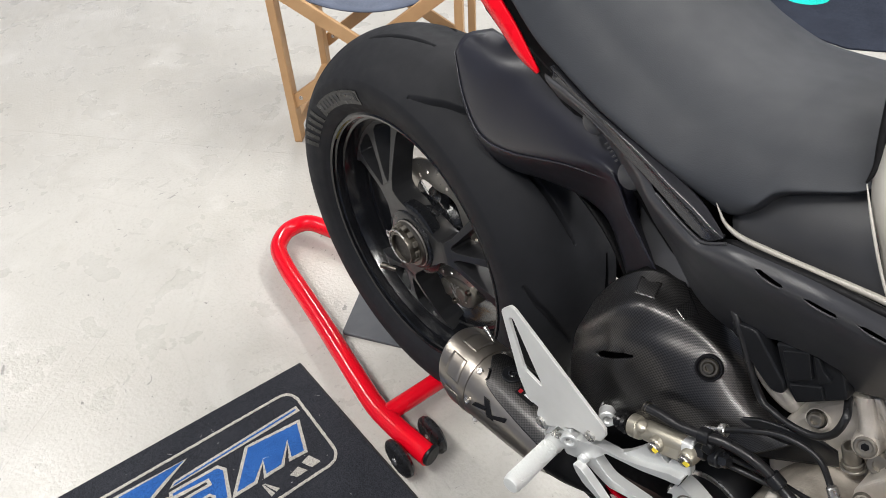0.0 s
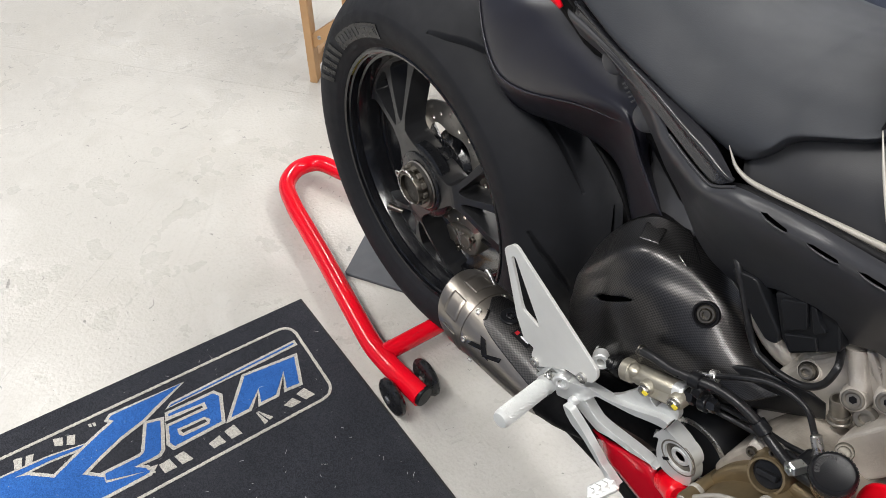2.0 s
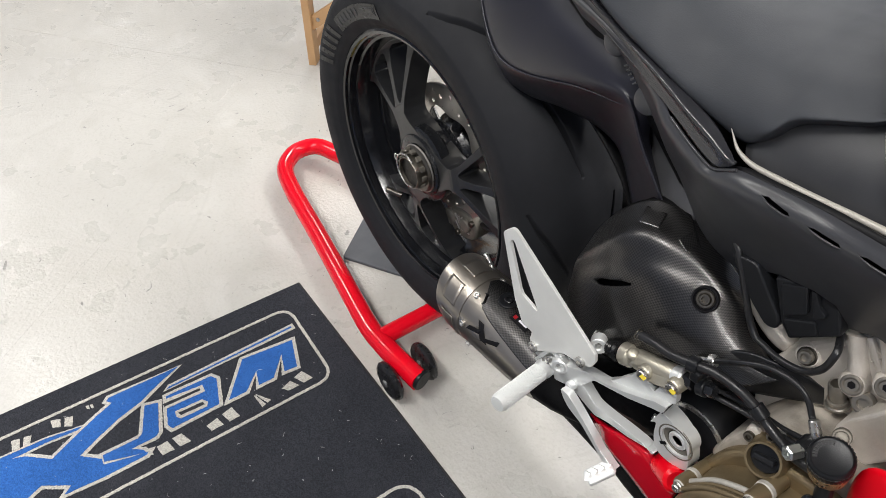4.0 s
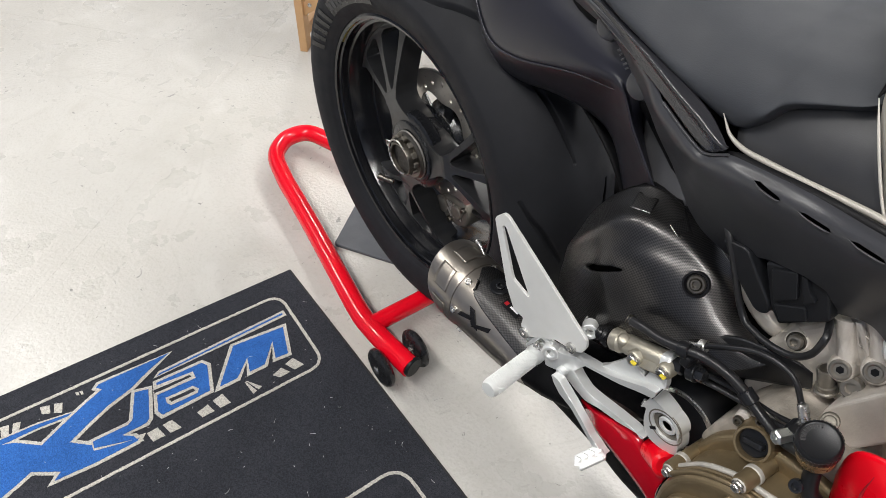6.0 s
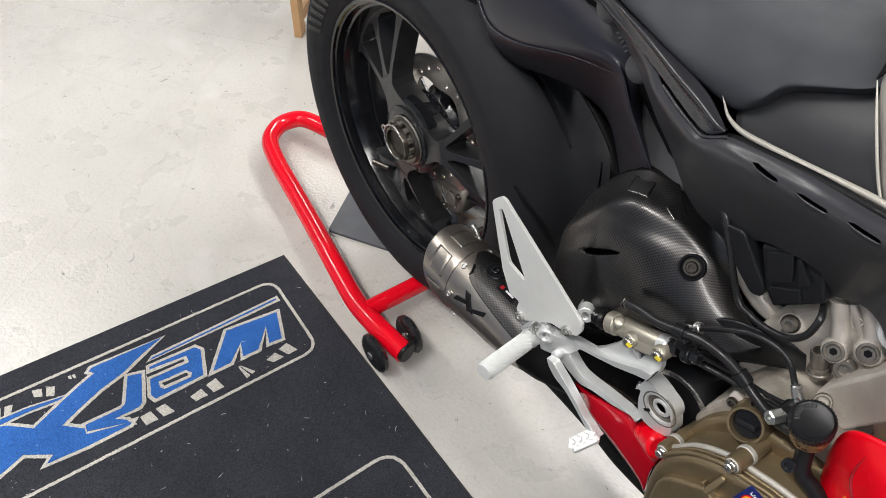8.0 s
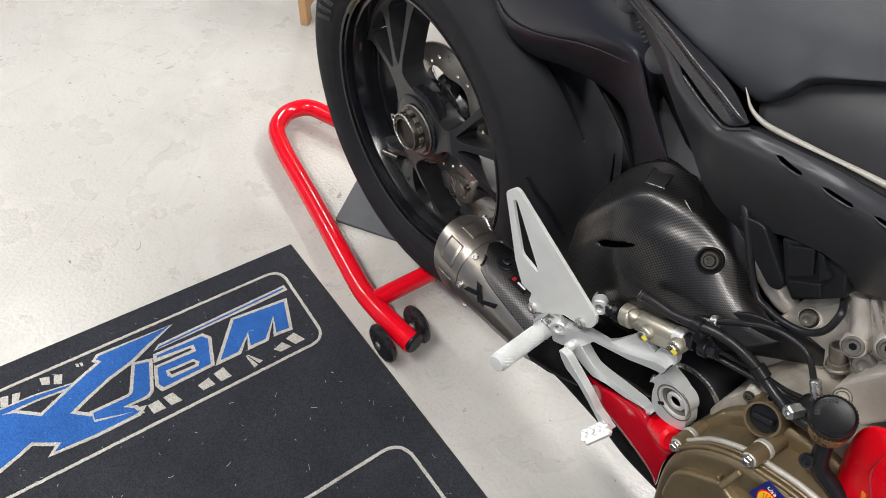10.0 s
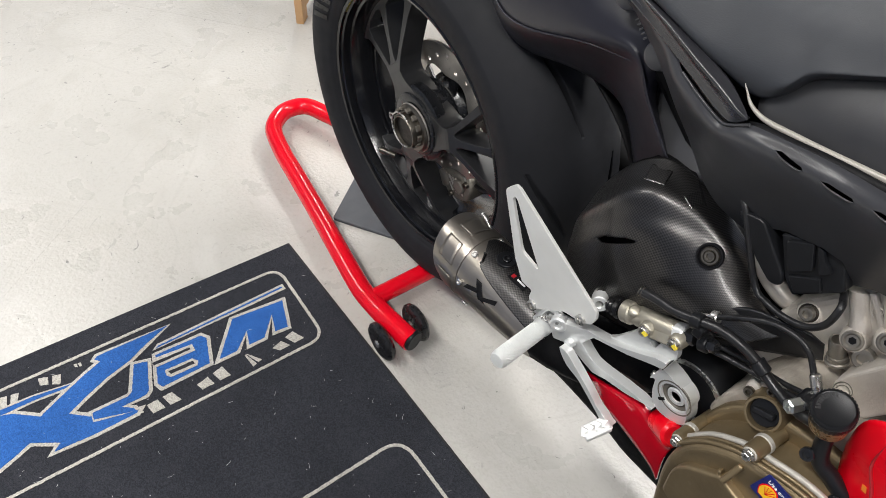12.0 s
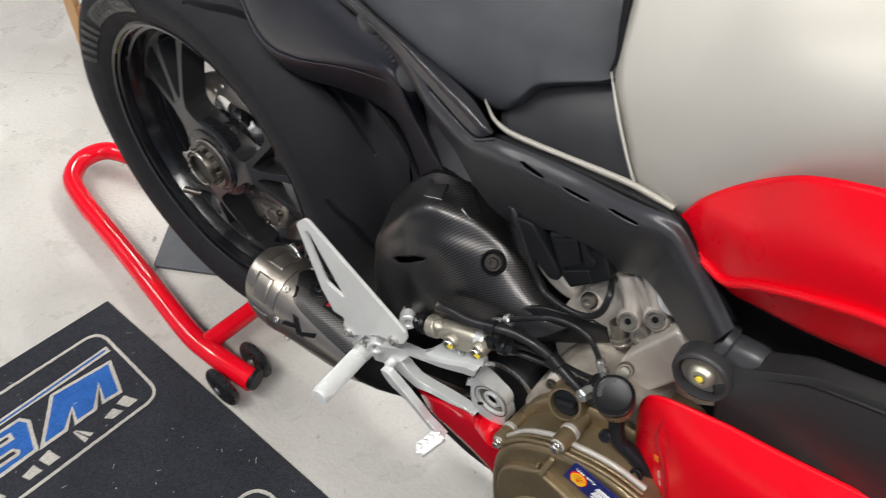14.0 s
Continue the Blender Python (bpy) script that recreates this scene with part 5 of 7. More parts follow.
def silencer():
    """Titanium can with a slash-cut end cap and a carbon guard."""
    o, r = Vector((0.018, -0.174, 0.373)), 0.049
    seg = 64

    def shell(name, stations, m, label=""):
        vs, fs = [], []
        for x, rr, cut in stations:
            for k in range(seg):
                t = 2 * math.pi * k / seg
                vs.append((o.x + x + cut * math.cos(t), o.y + rr * math.sin(t), o.z + rr * math.cos(t)))
        for i in range(len(stations) - 1):
            for k in range(seg):
                k2 = (k + 1) % seg
                fs.append((i * seg + k, i * seg + k2, (i + 1) * seg + k2, (i + 1) * seg + k))
        return part(name, sharp_edges(mesh(name, vs, fs)), m, bike, label)

    c1, c2 = -0.018, -0.008
    can = shell("silencer", [(0.294, 0.044, c2), (0.295, 0.0485, c2), (0.36, 0.0495, c2), (0.42, 0.049, 0), (0.43, 0.046, 0), (0.432, 0.04, 0)], TITANIUM, "brushed titanium silencer with carbon guard")
    inlet = shell("inlet_cone", [(0.43, 0.045, 0), (0.455, 0.04, 0), (0.48, 0.03, 0), (0.5, 0.02, 0)], DARK, "dark inlet cone")
    inlet.parent, inlet.matrix_parent_inverse = can, Matrix()
    cap = shell("end_cap", [(0.29, 0.02, c1), (0.262, 0.028, c1), (0.25, 0.036, c1), (0.2455, 0.043, c1), (0.2445, 0.0462, c1), (0.245, 0.0477, c1), (0.2475, 0.0485, c1), (0.29, 0.0498, c2), (0.294, 0.0488, c2), (0.295, 0.045, c2)], TITANIUM, "titanium end cap")
    cap.parent, cap.matrix_parent_inverse = can, Matrix()
    for t in (-125, -75, -25, 25):
        p = Vector((o.x + 0.303 + c2 * math.cos(radians(t)), o.y + 0.0485 * math.sin(radians(t)), o.z + 0.0485 * math.cos(radians(t))))
        part("rivet", socket_bolt(p, (0, math.sin(radians(t)), math.cos(radians(t))), 0.0045, 0.003), STEEL, can)
    for t in (-100, -45, 10):
        q = []
        for x in (0.258, 0.284):
            q.append([(o.x + x + c1 * 0.7 * math.cos(radians(a)), o.y + 0.0502 * math.sin(radians(a)), o.z + 0.0502 * math.cos(radians(a))) for a in (t - 18, t - 6, t + 6, t + 18)])
        thicken(part("embossed_panel", patch(q, 5), TITANIUM, can), 0.0012, 0)
    # carbon guard wrapped over the outer side
    rows = []
    for x, lo, hi in ((0.312, -22, 4), (0.314, -30, 14), (0.32, -34, 22), (0.34, -39, 30), (0.37, -43, 34), (0.40, -46, 34), (0.425, -47, 34), (0.445, -40, 34)):
        rows.append([(o.x + x - 0.004 * k, o.y + 0.0525 * math.sin(radians(lo + (hi - lo) * k / 5)), o.z + 0.0525 * math.cos(radians(lo + (hi - lo) * k / 5))) for k in range(6)])
    g = part("silencer_guard", patch(rows, 8, (0, -1, 0.5)), CARBON_FIBRE, can, "carbon fibre silencer guard")
    thicken(g, 0.003)
    n = Vector((0, math.sin(radians(2)), math.cos(radians(2))))
    p = Vector((0.350, o.y, o.z)) + n * 0.0535
    part("guard_washer", ring(p - n * 0.002, n, 0.0135, 0.006, 0.003), PLASTIC, can)
    part("guard_bolt", socket_bolt(p - n * 0.001, n, 0.0062, 0.004), WHEEL_BLACK, can)
    # badge: black plate with a red and a white bar
    n2 = Vector((0, math.sin(radians(-9)), math.cos(radians(-9))))
    w = n2.cross(Vector((1, 0, 0)))
    for name, x0, x1, k, m, lift in (("badge", 0.371, 0.4, 0.006, HOLE_BLACK, 0.0), ("badge_mark", 0.3735, 0.3785, 0.0026, RED_DARK, 0.0006), ("badge_bar", 0.383, 0.397, 0.0012, LABEL_WHITE, 0.0006)):
        c = o + n2 * (0.0535 + lift)
        part(name, mesh(name, [Vector((x0, c.y, c.z)) + w * k, Vector((x1, c.y, c.z)) + w * k, Vector((x1, c.y, c.z)) - w * k, Vector((x0, c.y, c.z)) - w * k,
                               Vector((x0, c.y, c.z)) + w * k - n2 * 0.002, Vector((x1, c.y, c.z)) + w * k - n2 * 0.002, Vector((x1, c.y, c.z)) - w * k - n2 * 0.002, Vector((x0, c.y, c.z)) - w * k - n2 * 0.002],
                       [(0, 1, 2, 3), (0, 4, 5, 1), (1, 5, 6, 2), (2, 6, 7, 3), (3, 7, 4, 0), (7, 6, 5, 4)], False), m, can)
    # black emblem on the lower flank
    def on_can(x, deg):
        return Vector((o.x + x, o.y + 0.0498 * math.sin(radians(deg)), o.z + 0.0498 * math.cos(radians(deg))))
    for q in ([(0.310, -75), (0.314, -66), (0.335, -57), (0.333, -65)], [(0.322, -48), (0.332, -48), (0.350, -70), (0.337, -70)], [(0.337, -73), (0.343, -64), (0.366, -50), (0.366, -58)]):
        rows = []
        for u in (0, 0.5, 1):
            rows.append([tuple(on_can(*[(1 - v) * ((1 - u) * q[0][k] + u * q[3][k]) + v * ((1 - u) * q[1][k] + u * q[2][k]) for k in (0, 1)])) for v in (0, 0.5, 1)])
        thicken(part("emblem", patch(rows, 4), HOLE_BLACK, can, "dark printed emblem"), 0.0006, 0)
    part("spring_hook", tube([(0.2955, -0.150, 0.4105), (0.2822, -0.145, 0.413), (0.2693, -0.142, 0.4168), (0.2613, -0.140, 0.4161)], [0.0024, 0.0024, 0.003, 0.004], 6, 10), STEEL, can)
    part("spring_bolt", socket_bolt((0.302, -0.156, 0.412), (-0.3, -0.4, 0.8), 0.0045, 0.005), STEEL, can)

    # the can narrows on its underside towards the inlet
    for ob in [can, inlet] + [c for c in can.children if c.name.startswith("emblem")]:
        for v in ob.data.vertices:
            if v.co.z < o.z + 0.02:
                k = 1 - 1.5 * max(0.0, v.co.x - 0.315) * min(1.0, (o.z + 0.02 - v.co.z) / 0.03)
                v.co.y, v.co.z = o.y + (v.co.y - o.y) * k, o.z + (v.co.z - o.z) * k
    # seat the whole can on its own axis
    for ob in [can] + list(can.children):
        for v in ob.data.vertices:
            v.co.x -= 0.004
            v.co.y = o.y + 0.002 + (v.co.y - o.y) * 1.02
            v.co.z = o.z - 0.010 + (v.co.z - o.z) * 1.02


silencer()


# ---- footrest group ----
HEEL_GUARD = [(0.3577, 0.5641), (0.3591, 0.5690), (0.3707, 0.5821), (0.3775, 0.5825), (0.514, 0.511), (0.516, 0.501), (0.512, 0.488), (0.499, 0.478), (0.474, 0.47), (0.429, 0.427), (0.42, 0.44), (0.422, 0.455), (0.405, 0.454), (0.388, 0.481)]
HEEL_HOLE = [(0.3700, 0.5609), (0.3735, 0.5667), (0.3771, 0.5650), (0.4255, 0.4975), (0.4235, 0.4945), (0.3983, 0.4995), (0.3945, 0.5046)]
UPPER_ARM = [(0.4273, 0.4179), (0.4376, 0.4303), (0.4572, 0.4408), (0.4830, 0.4516), (0.5048, 0.4685), (0.5336, 0.4797), (0.5550, 0.4922), (0.5780, 0.5088), (0.5903, 0.5183), (0.6027, 0.5231), (0.6017, 0.5119), (0.5888, 0.5053), (0.5623, 0.4888), (0.5369, 0.4766), (0.5178, 0.4677), (0.5062, 0.4445), (0.4934, 0.4295), (0.4797, 0.4159), (0.4657, 0.4078), (0.4609, 0.4164), (0.4452, 0.4204)]
LOWER_ARM = [(0.4584, 0.4159), (0.4795, 0.4321), (0.5021, 0.4425), (0.5149, 0.4341), (0.5263, 0.4287), (0.5422, 0.4309), (0.5692, 0.4373), (0.5938, 0.4419), (0.6073, 0.4381), (0.6093, 0.4448), (0.5995, 0.4404), (0.5734, 0.4285), (0.5481, 0.4211), (0.5291, 0.4115), (0.5146, 0.4134), (0.4959, 0.4179), (0.4786, 0.4163)]
RING_ARM = [(0.5896, 0.4762), (0.5972, 0.5045), (0.6091, 0.5036), (0.6216, 0.4996), (0.6324, 0.4894), (0.6400, 0.4752), (0.6429, 0.4651), (0.6435, 0.4594), (0.6411, 0.4543), (0.6339, 0.4482), (0.6214, 0.4444), (0.6107, 0.4444), (0.6030, 0.4507), (0.5981, 0.4647), (0.5964, 0.4842)]
MOUNT_WEB = [(0.5246, 0.4696), (0.5377, 0.4864), (0.5510, 0.5093), (0.5585, 0.5237), (0.5663, 0.5287), (0.5759, 0.5195), (0.5820, 0.5183), (0.5847, 0.5308), (0.5944, 0.5428), (0.6008, 0.5476), (0.6036, 0.5395), (0.6062, 0.5298), (0.6020, 0.5134), (0.5845, 0.4956), (0.5572, 0.4797), (0.5350, 0.4702)]
PEDAL_ARM = [(0.4874, 0.4289), (0.4997, 0.4311), (0.5240, 0.4174), (0.5458, 0.4031), (0.5590, 0.3928), (0.5680, 0.3907), (0.5775, 0.3857), (0.5840, 0.3847), (0.5703, 0.3762), (0.5592, 0.3844), (0.5433, 0.3951), (0.5247, 0.4061), (0.5052, 0.4103), (0.4941, 0.4186)]


def footrest():
    br = part("footrest_bracket", plate(round_outline(UPPER_ARM, 0.0025, 3), "y", -0.198, 0.012), SILVER, bike, "silver forged footrest bracket")
    bevel(br, 0.0018, 2)
    bevel(part("lower_arm", plate(round_outline(LOWER_ARM, 0.003, 3), "y", -0.196, 0.012), SILVER, br), 0.002, 2)
    web = part("mount_web", plate(round_outline(MOUNT_WEB, 0.004), "y", -0.19, 0.007), SILVER, br, "recessed silver web under the cylinder")
    bevel(web, 0.0014, 2)
    c = Vector((0.6222, -0.1920, 0.4812))
    bevel(part("pivot_boss", plate(round_outline(RING_ARM, 0.008), "y", -0.192, 0.018, [[(c.x + 0.0165 * math.cos(k * math.pi / 20), c.z + 0.0165 * math.sin(k * math.pi / 20)) for k in range(40)]]), SILVER, br), 0.0036, 4)
    n = Vector((0, -1, 0))
    part("pivot_ring", ring(c, n, 0.0208, 0.0192, 0.0004, 48, 0.0002), CALIPER, br)
    part("pivot_seat", lathe(c + Vector((0, 0.004, 0)), n, [(0, 0.0168), (0.0012, 0.0164), (0.0012, 0.0118), (0, 0.0114), (0, 0)], 48), CALIPER, br, "dull machined pivot seat")
    part("pivot_bolt", lathe(c + Vector((0, 0.005, 0)), n, [(0, 0.0106), (0.0022, 0.0106), (0.0034, 0.0095), (0.0034, 0.0066), (-0.001, 0.006), (-0.001, 0)], 28), SILVER, br)
    # socket, split and joint: their shade is black colour laid on the metal
    part("pivot_socket", lathe(c + Vector((0, 0.0055, 0)), n, [(0, 0.006), (0.0008, 0.006), (0.0008, 0)], 6), HOLE_BLACK, br, "black disc for the shade in the hex socket")
    part("clamp_split", beam(c + Vector((-0.0135, -0.0006, -0.0185)), c + Vector((-0.0085, -0.0006, -0.0125)), 0.0032, 0.0012, (0, 1, 0)), HOLE_BLACK, br, "narrow black strip for the shade in the clamp split")
    # the boss is clamped to the end of the upper arm
    part("clamp_joint", beam((0.6014, -0.1985, 0.5120), (0.6040, -0.1885, 0.5259), 0.0009, 0.0012, (0, 1, 0)), HOLE_BLACK, br, "black strip for the shade in the clamp joint")
    part("clamp_bolt", lathe((0.5912, -0.1880, 0.4825), (-0.8, -0.4, 0.3), [(-0.012, 0.0038), (0.001, 0.0038), (0.002, 0.003), (0.002, 0)], 16), STEEL, br)
    hg = part("heel_guard", plate(round_outline(HEEL_GUARD, 0.0025, 3), "y", -0.202, 0.004, [round_outline(HEEL_HOLE, 0.002, 3)]), HEEL_ALLOY, bike, "silver slotted heel guard plate")
    bevel(hg, 0.0012, 2)
    for p in ((0.4284, 0.435), (0.4985, 0.4834)):
        part("bolt", socket_bolt((p[0], -0.202, p[1]), (0, -1, 0), 0.0065, 0.004), STEEL, hg)
    # peg: clevis, spring, knurled bar
    p0, p1 = Vector((0.4511, -0.2, 0.4176)), Vector((0.4627, -0.287, 0.4287))
    peg = part("footpeg", lathe(p0, p1 - p0, [(-0.004, 0.0065), (0.004, 0.009), (0.012, 0.0108), (0.082, 0.0108), (0.0855, 0.0092), (0.086, 0.0)], 32), PEG_SILVER, bike, "knurled aluminium footpeg")
    a, b, d = basis(p1 - p0)
    vs, fs = [], []
    for i in range(42):
        for k in range(36):
            t = 2 * math.pi * (k + 0.5 * (i % 2)) / 36
            m = a * math.cos(t) + b * math.sin(t)
            q = p0 + d * (0.014 + i * 0.0016) + m * 0.0106
            s = a * -math.sin(t) + b * math.cos(t)
            n0 = len(vs)
            vs += [q + d * 0.0009, q + s * 0.00085, q - d * 0.0009, q - s * 0.00085, q + m * 0.0008]
            fs += [(n0, n0 + 1, n0 + 4), (n0 + 1, n0 + 2, n0 + 4), (n0 + 2, n0 + 3, n0 + 4), (n0 + 3, n0, n0 + 4)]
    part("knurling", mesh("knurling", vs, fs, False), PEG_SILVER, peg)
    part("collar", lathe(p0, p1 - p0, [(-0.006, 0.009), (-0.004, 0.0118), (0.006, 0.0122), (0.012, 0.0104)], 28), SILVER, peg)
    ear = Vector((0.4678, -0.2015, 0.4416))
    part("clevis", ring(ear + Vector((0, 0.006, 0)), (0.5, -0.85, 0.1), 0.0105, 0.0045, 0.009, 32, 0.0015), SILVER, peg, "silver clevis ear")
    part("clevis_pin", rod(ear + Vector((-0.001, 0.002, 0)), ear + Vector((-0.03, 0.004, -0.026)), 0.0042), STEEL, peg)
    bevel(part("clevis_arm", beam((0.4335, -0.198, 0.4105), (0.449, -0.198, 0.448), 0.006, 0.006, (0, 1, 0)), SILVER, peg), 0.0018, 2)
    bevel(part("clevis_bridge", beam((0.447, -0.196, 0.447), (0.47, -0.196, 0.4525), 0.007, 0.006, (0, 1, 0)), SILVER, peg), 0.0018, 2)
    sp = Vector((0.46 - 0.438, 0, 0.4439 - 0.41)).normalized()
    part("spring", tube([Vector((0.4395, -0.2, 0.4125)) + sp * (0.0013 * k) + Vector((0.005 * sp.z * math.cos(k * 1.57), 0.005 * math.sin(k * 1.57), -0.005 * sp.x * math.cos(k * 1.57))) for k in range(24)], 0.0011, 3, 6), STEEL, peg)
    # brake pedal with a toothed toe piece
    pd = part("brake_pedal", plate(round_outline(PEDAL_ARM, 0.003, 3), "y", -0.213, 0.01), SILVER, bike, "silver rear brake pedal")
    bevel(pd, 0.002, 2)
    t0, t1 = Vector((0.5777, -0.2090, 0.3816)), Vector((0.5670, -0.2340, 0.3657))
    toe = part("toe_piece", beam(t0, t1, 0.019, 0.007, (0, 0, 1)), SILVER, pd, "toothed silver toe piece")
    bevel(toe, 0.002, 2)
    for k in (0.1, 0.37, 0.64, 0.91):
        part("tooth", lathe(t0.lerp(t1, k) + Vector((0, 0, 0.003)), (0, 0, 1), [(0, 0.0088), (0.005, 0.0006), (0.0051, 0)], 4), SILVER, toe)
    part("pedal_pivot", rod((0.4921, -0.2050, 0.4291), (0.4921, -0.1700, 0.4291), 0.006), SILVER, pd)


footrest()


def rear_master_cylinder():
    p, q = Vector((0.532, -0.182, 0.5212)), Vector((0.6045, -0.182, 0.5582))
    d = (q - p).normalized()
    mc = part("master_cylinder", lathe(p, d, [(0, 0.0098), (0.002, 0.0122), (0.012, 0.0122), (0.0145, 0.0098), (0.019, 0.0098), (0.021, 0.0108), (0.066, 0.01), (0.068, 0.0088)], 32), CAST_BRONZE, bike, "cast rear brake master cylinder")
    part("end_nut", lathe(p + d * 0.067, d, [(0, 0.0092), (0.001, 0.0102), (0.010, 0.0102), (0.0115, 0.0088), (0.0115, 0)], 32), SILVER, mc)
    part("line_union", lathe(p + d * 0.0775, d, [(0, 0.007), (0.002, 0.0078), (0.009, 0.0078), (0.0105, 0.0065), (0.0105, 0)], 6), PLASTIC, mc, "black hex line union")
    part("boot", lathe(p - d * 0.022, d, [(0, 0.004), (0.003, 0.0085), (0.0055, 0.007), (0.009, 0.0105), (0.0115, 0.008), (0.0155, 0.012), (0.018, 0.009), (0.022, 0.012)], 28), RUBBER_SHINY, mc, "ribbed black rubber boot")
    part("pushrod", rod(p - d * 0.045, p - d * 0.015, 0.003), STEEL, mc)
    part("pushrod_eye", ring(Vector((0.4985, -0.178, 0.5035)), (0.55, -0.8, 0.25), 0.0095, 0.004, 0.013), SILVER, mc)
    part("adjuster_spring", tube([Vector((0.486, -0.172, 0.497)) + d * (0.0011 * k) + Vector((0, 0.005 * math.cos(k * 1.57), 0.005 * math.sin(k * 1.57))) for k in range(12)], 0.0011, 3, 6), STEEL, mc)
    up = Vector((-0.15, -0.4, 0.9)).normalized()
    part("port", lathe(Vector((0.5475, -0.183, 0.528)), up, [(0, 0.0075), (0.009, 0.007), (0.013, 0.006), (0.0145, 0.004), (0.0145, 0)], 20), CAST_BRONZE, mc)
    bevel(part("mount_rail", beam(p + d * 0.03 + Vector((0.004, -0.01, -0.003)), p + d * 0.068 + Vector((0.004, -0.01, -0.003)), 0.006, 0.012, (0, 0.5, 0.8)), CAST_BRONZE, mc), 0.002, 3)
    for c in (Vector((0.5679, -0.199, 0.538)), Vector((0.6001, -0.199, 0.5535))):
        part("lug", lathe(c + Vector((0, 0.018, 0)), (0, -1, 0), [(0, 0.0088), (0.0145, 0.0082), (0.016, 0.007), (0.016, 0)], 28), CAST_BRONZE, mc)
        part("mount_bolt", socket_bolt(c + Vector((0, 0.003, 0)), (0, -1, 0.1), 0.0058, 0.0055), STEEL, mc)
        part("paint_mark", beam(c + Vector((0.001, -0.0028, 0.003)), c + Vector((0.006, -0.002, 0.001)), 0.0042, 0.0014, (0, -1, 0.2)), YELLOW, mc, "yellow paint mark")
    part("banjo", ring(q + d * 0.014, d, 0.0088, 0.004, 0.008), PLASTIC, mc)
    part("banjo_bolt", lathe(q + d * 0.02, d, [(0, 0.007), (0.008, 0.007), (0.01, 0.0055), (0.01, 0)], 6), WHEEL_BLACK, mc)


CAST_BRONZE = material("cast_champagne_alloy", (0.42, 0.39, 0.32), 0.42, 0.8, 0.1, 30, 0.2, 600)

rear_master_cylinder()


# ---- engine side ----
ZINC = material("zinc_plate", (0.5, 0.52, 0.5), 0.35, 0.9, 0.1, 60, 0)


# darker, more mottled version of the cast aluminium
MOTTLED_CAST = material("mottled_cast_aluminium", (0.52, 0.47, 0.41), 0.5, 0.4, 0.3, 30, 0.4, 500, tint=(0.28, 0.25, 0.21))
BURNT_STEEL = material("heat_browned_steel", (0.075, 0.06, 0.052), 0.4, 0.8, 0.2, 30, 0.1, 400)


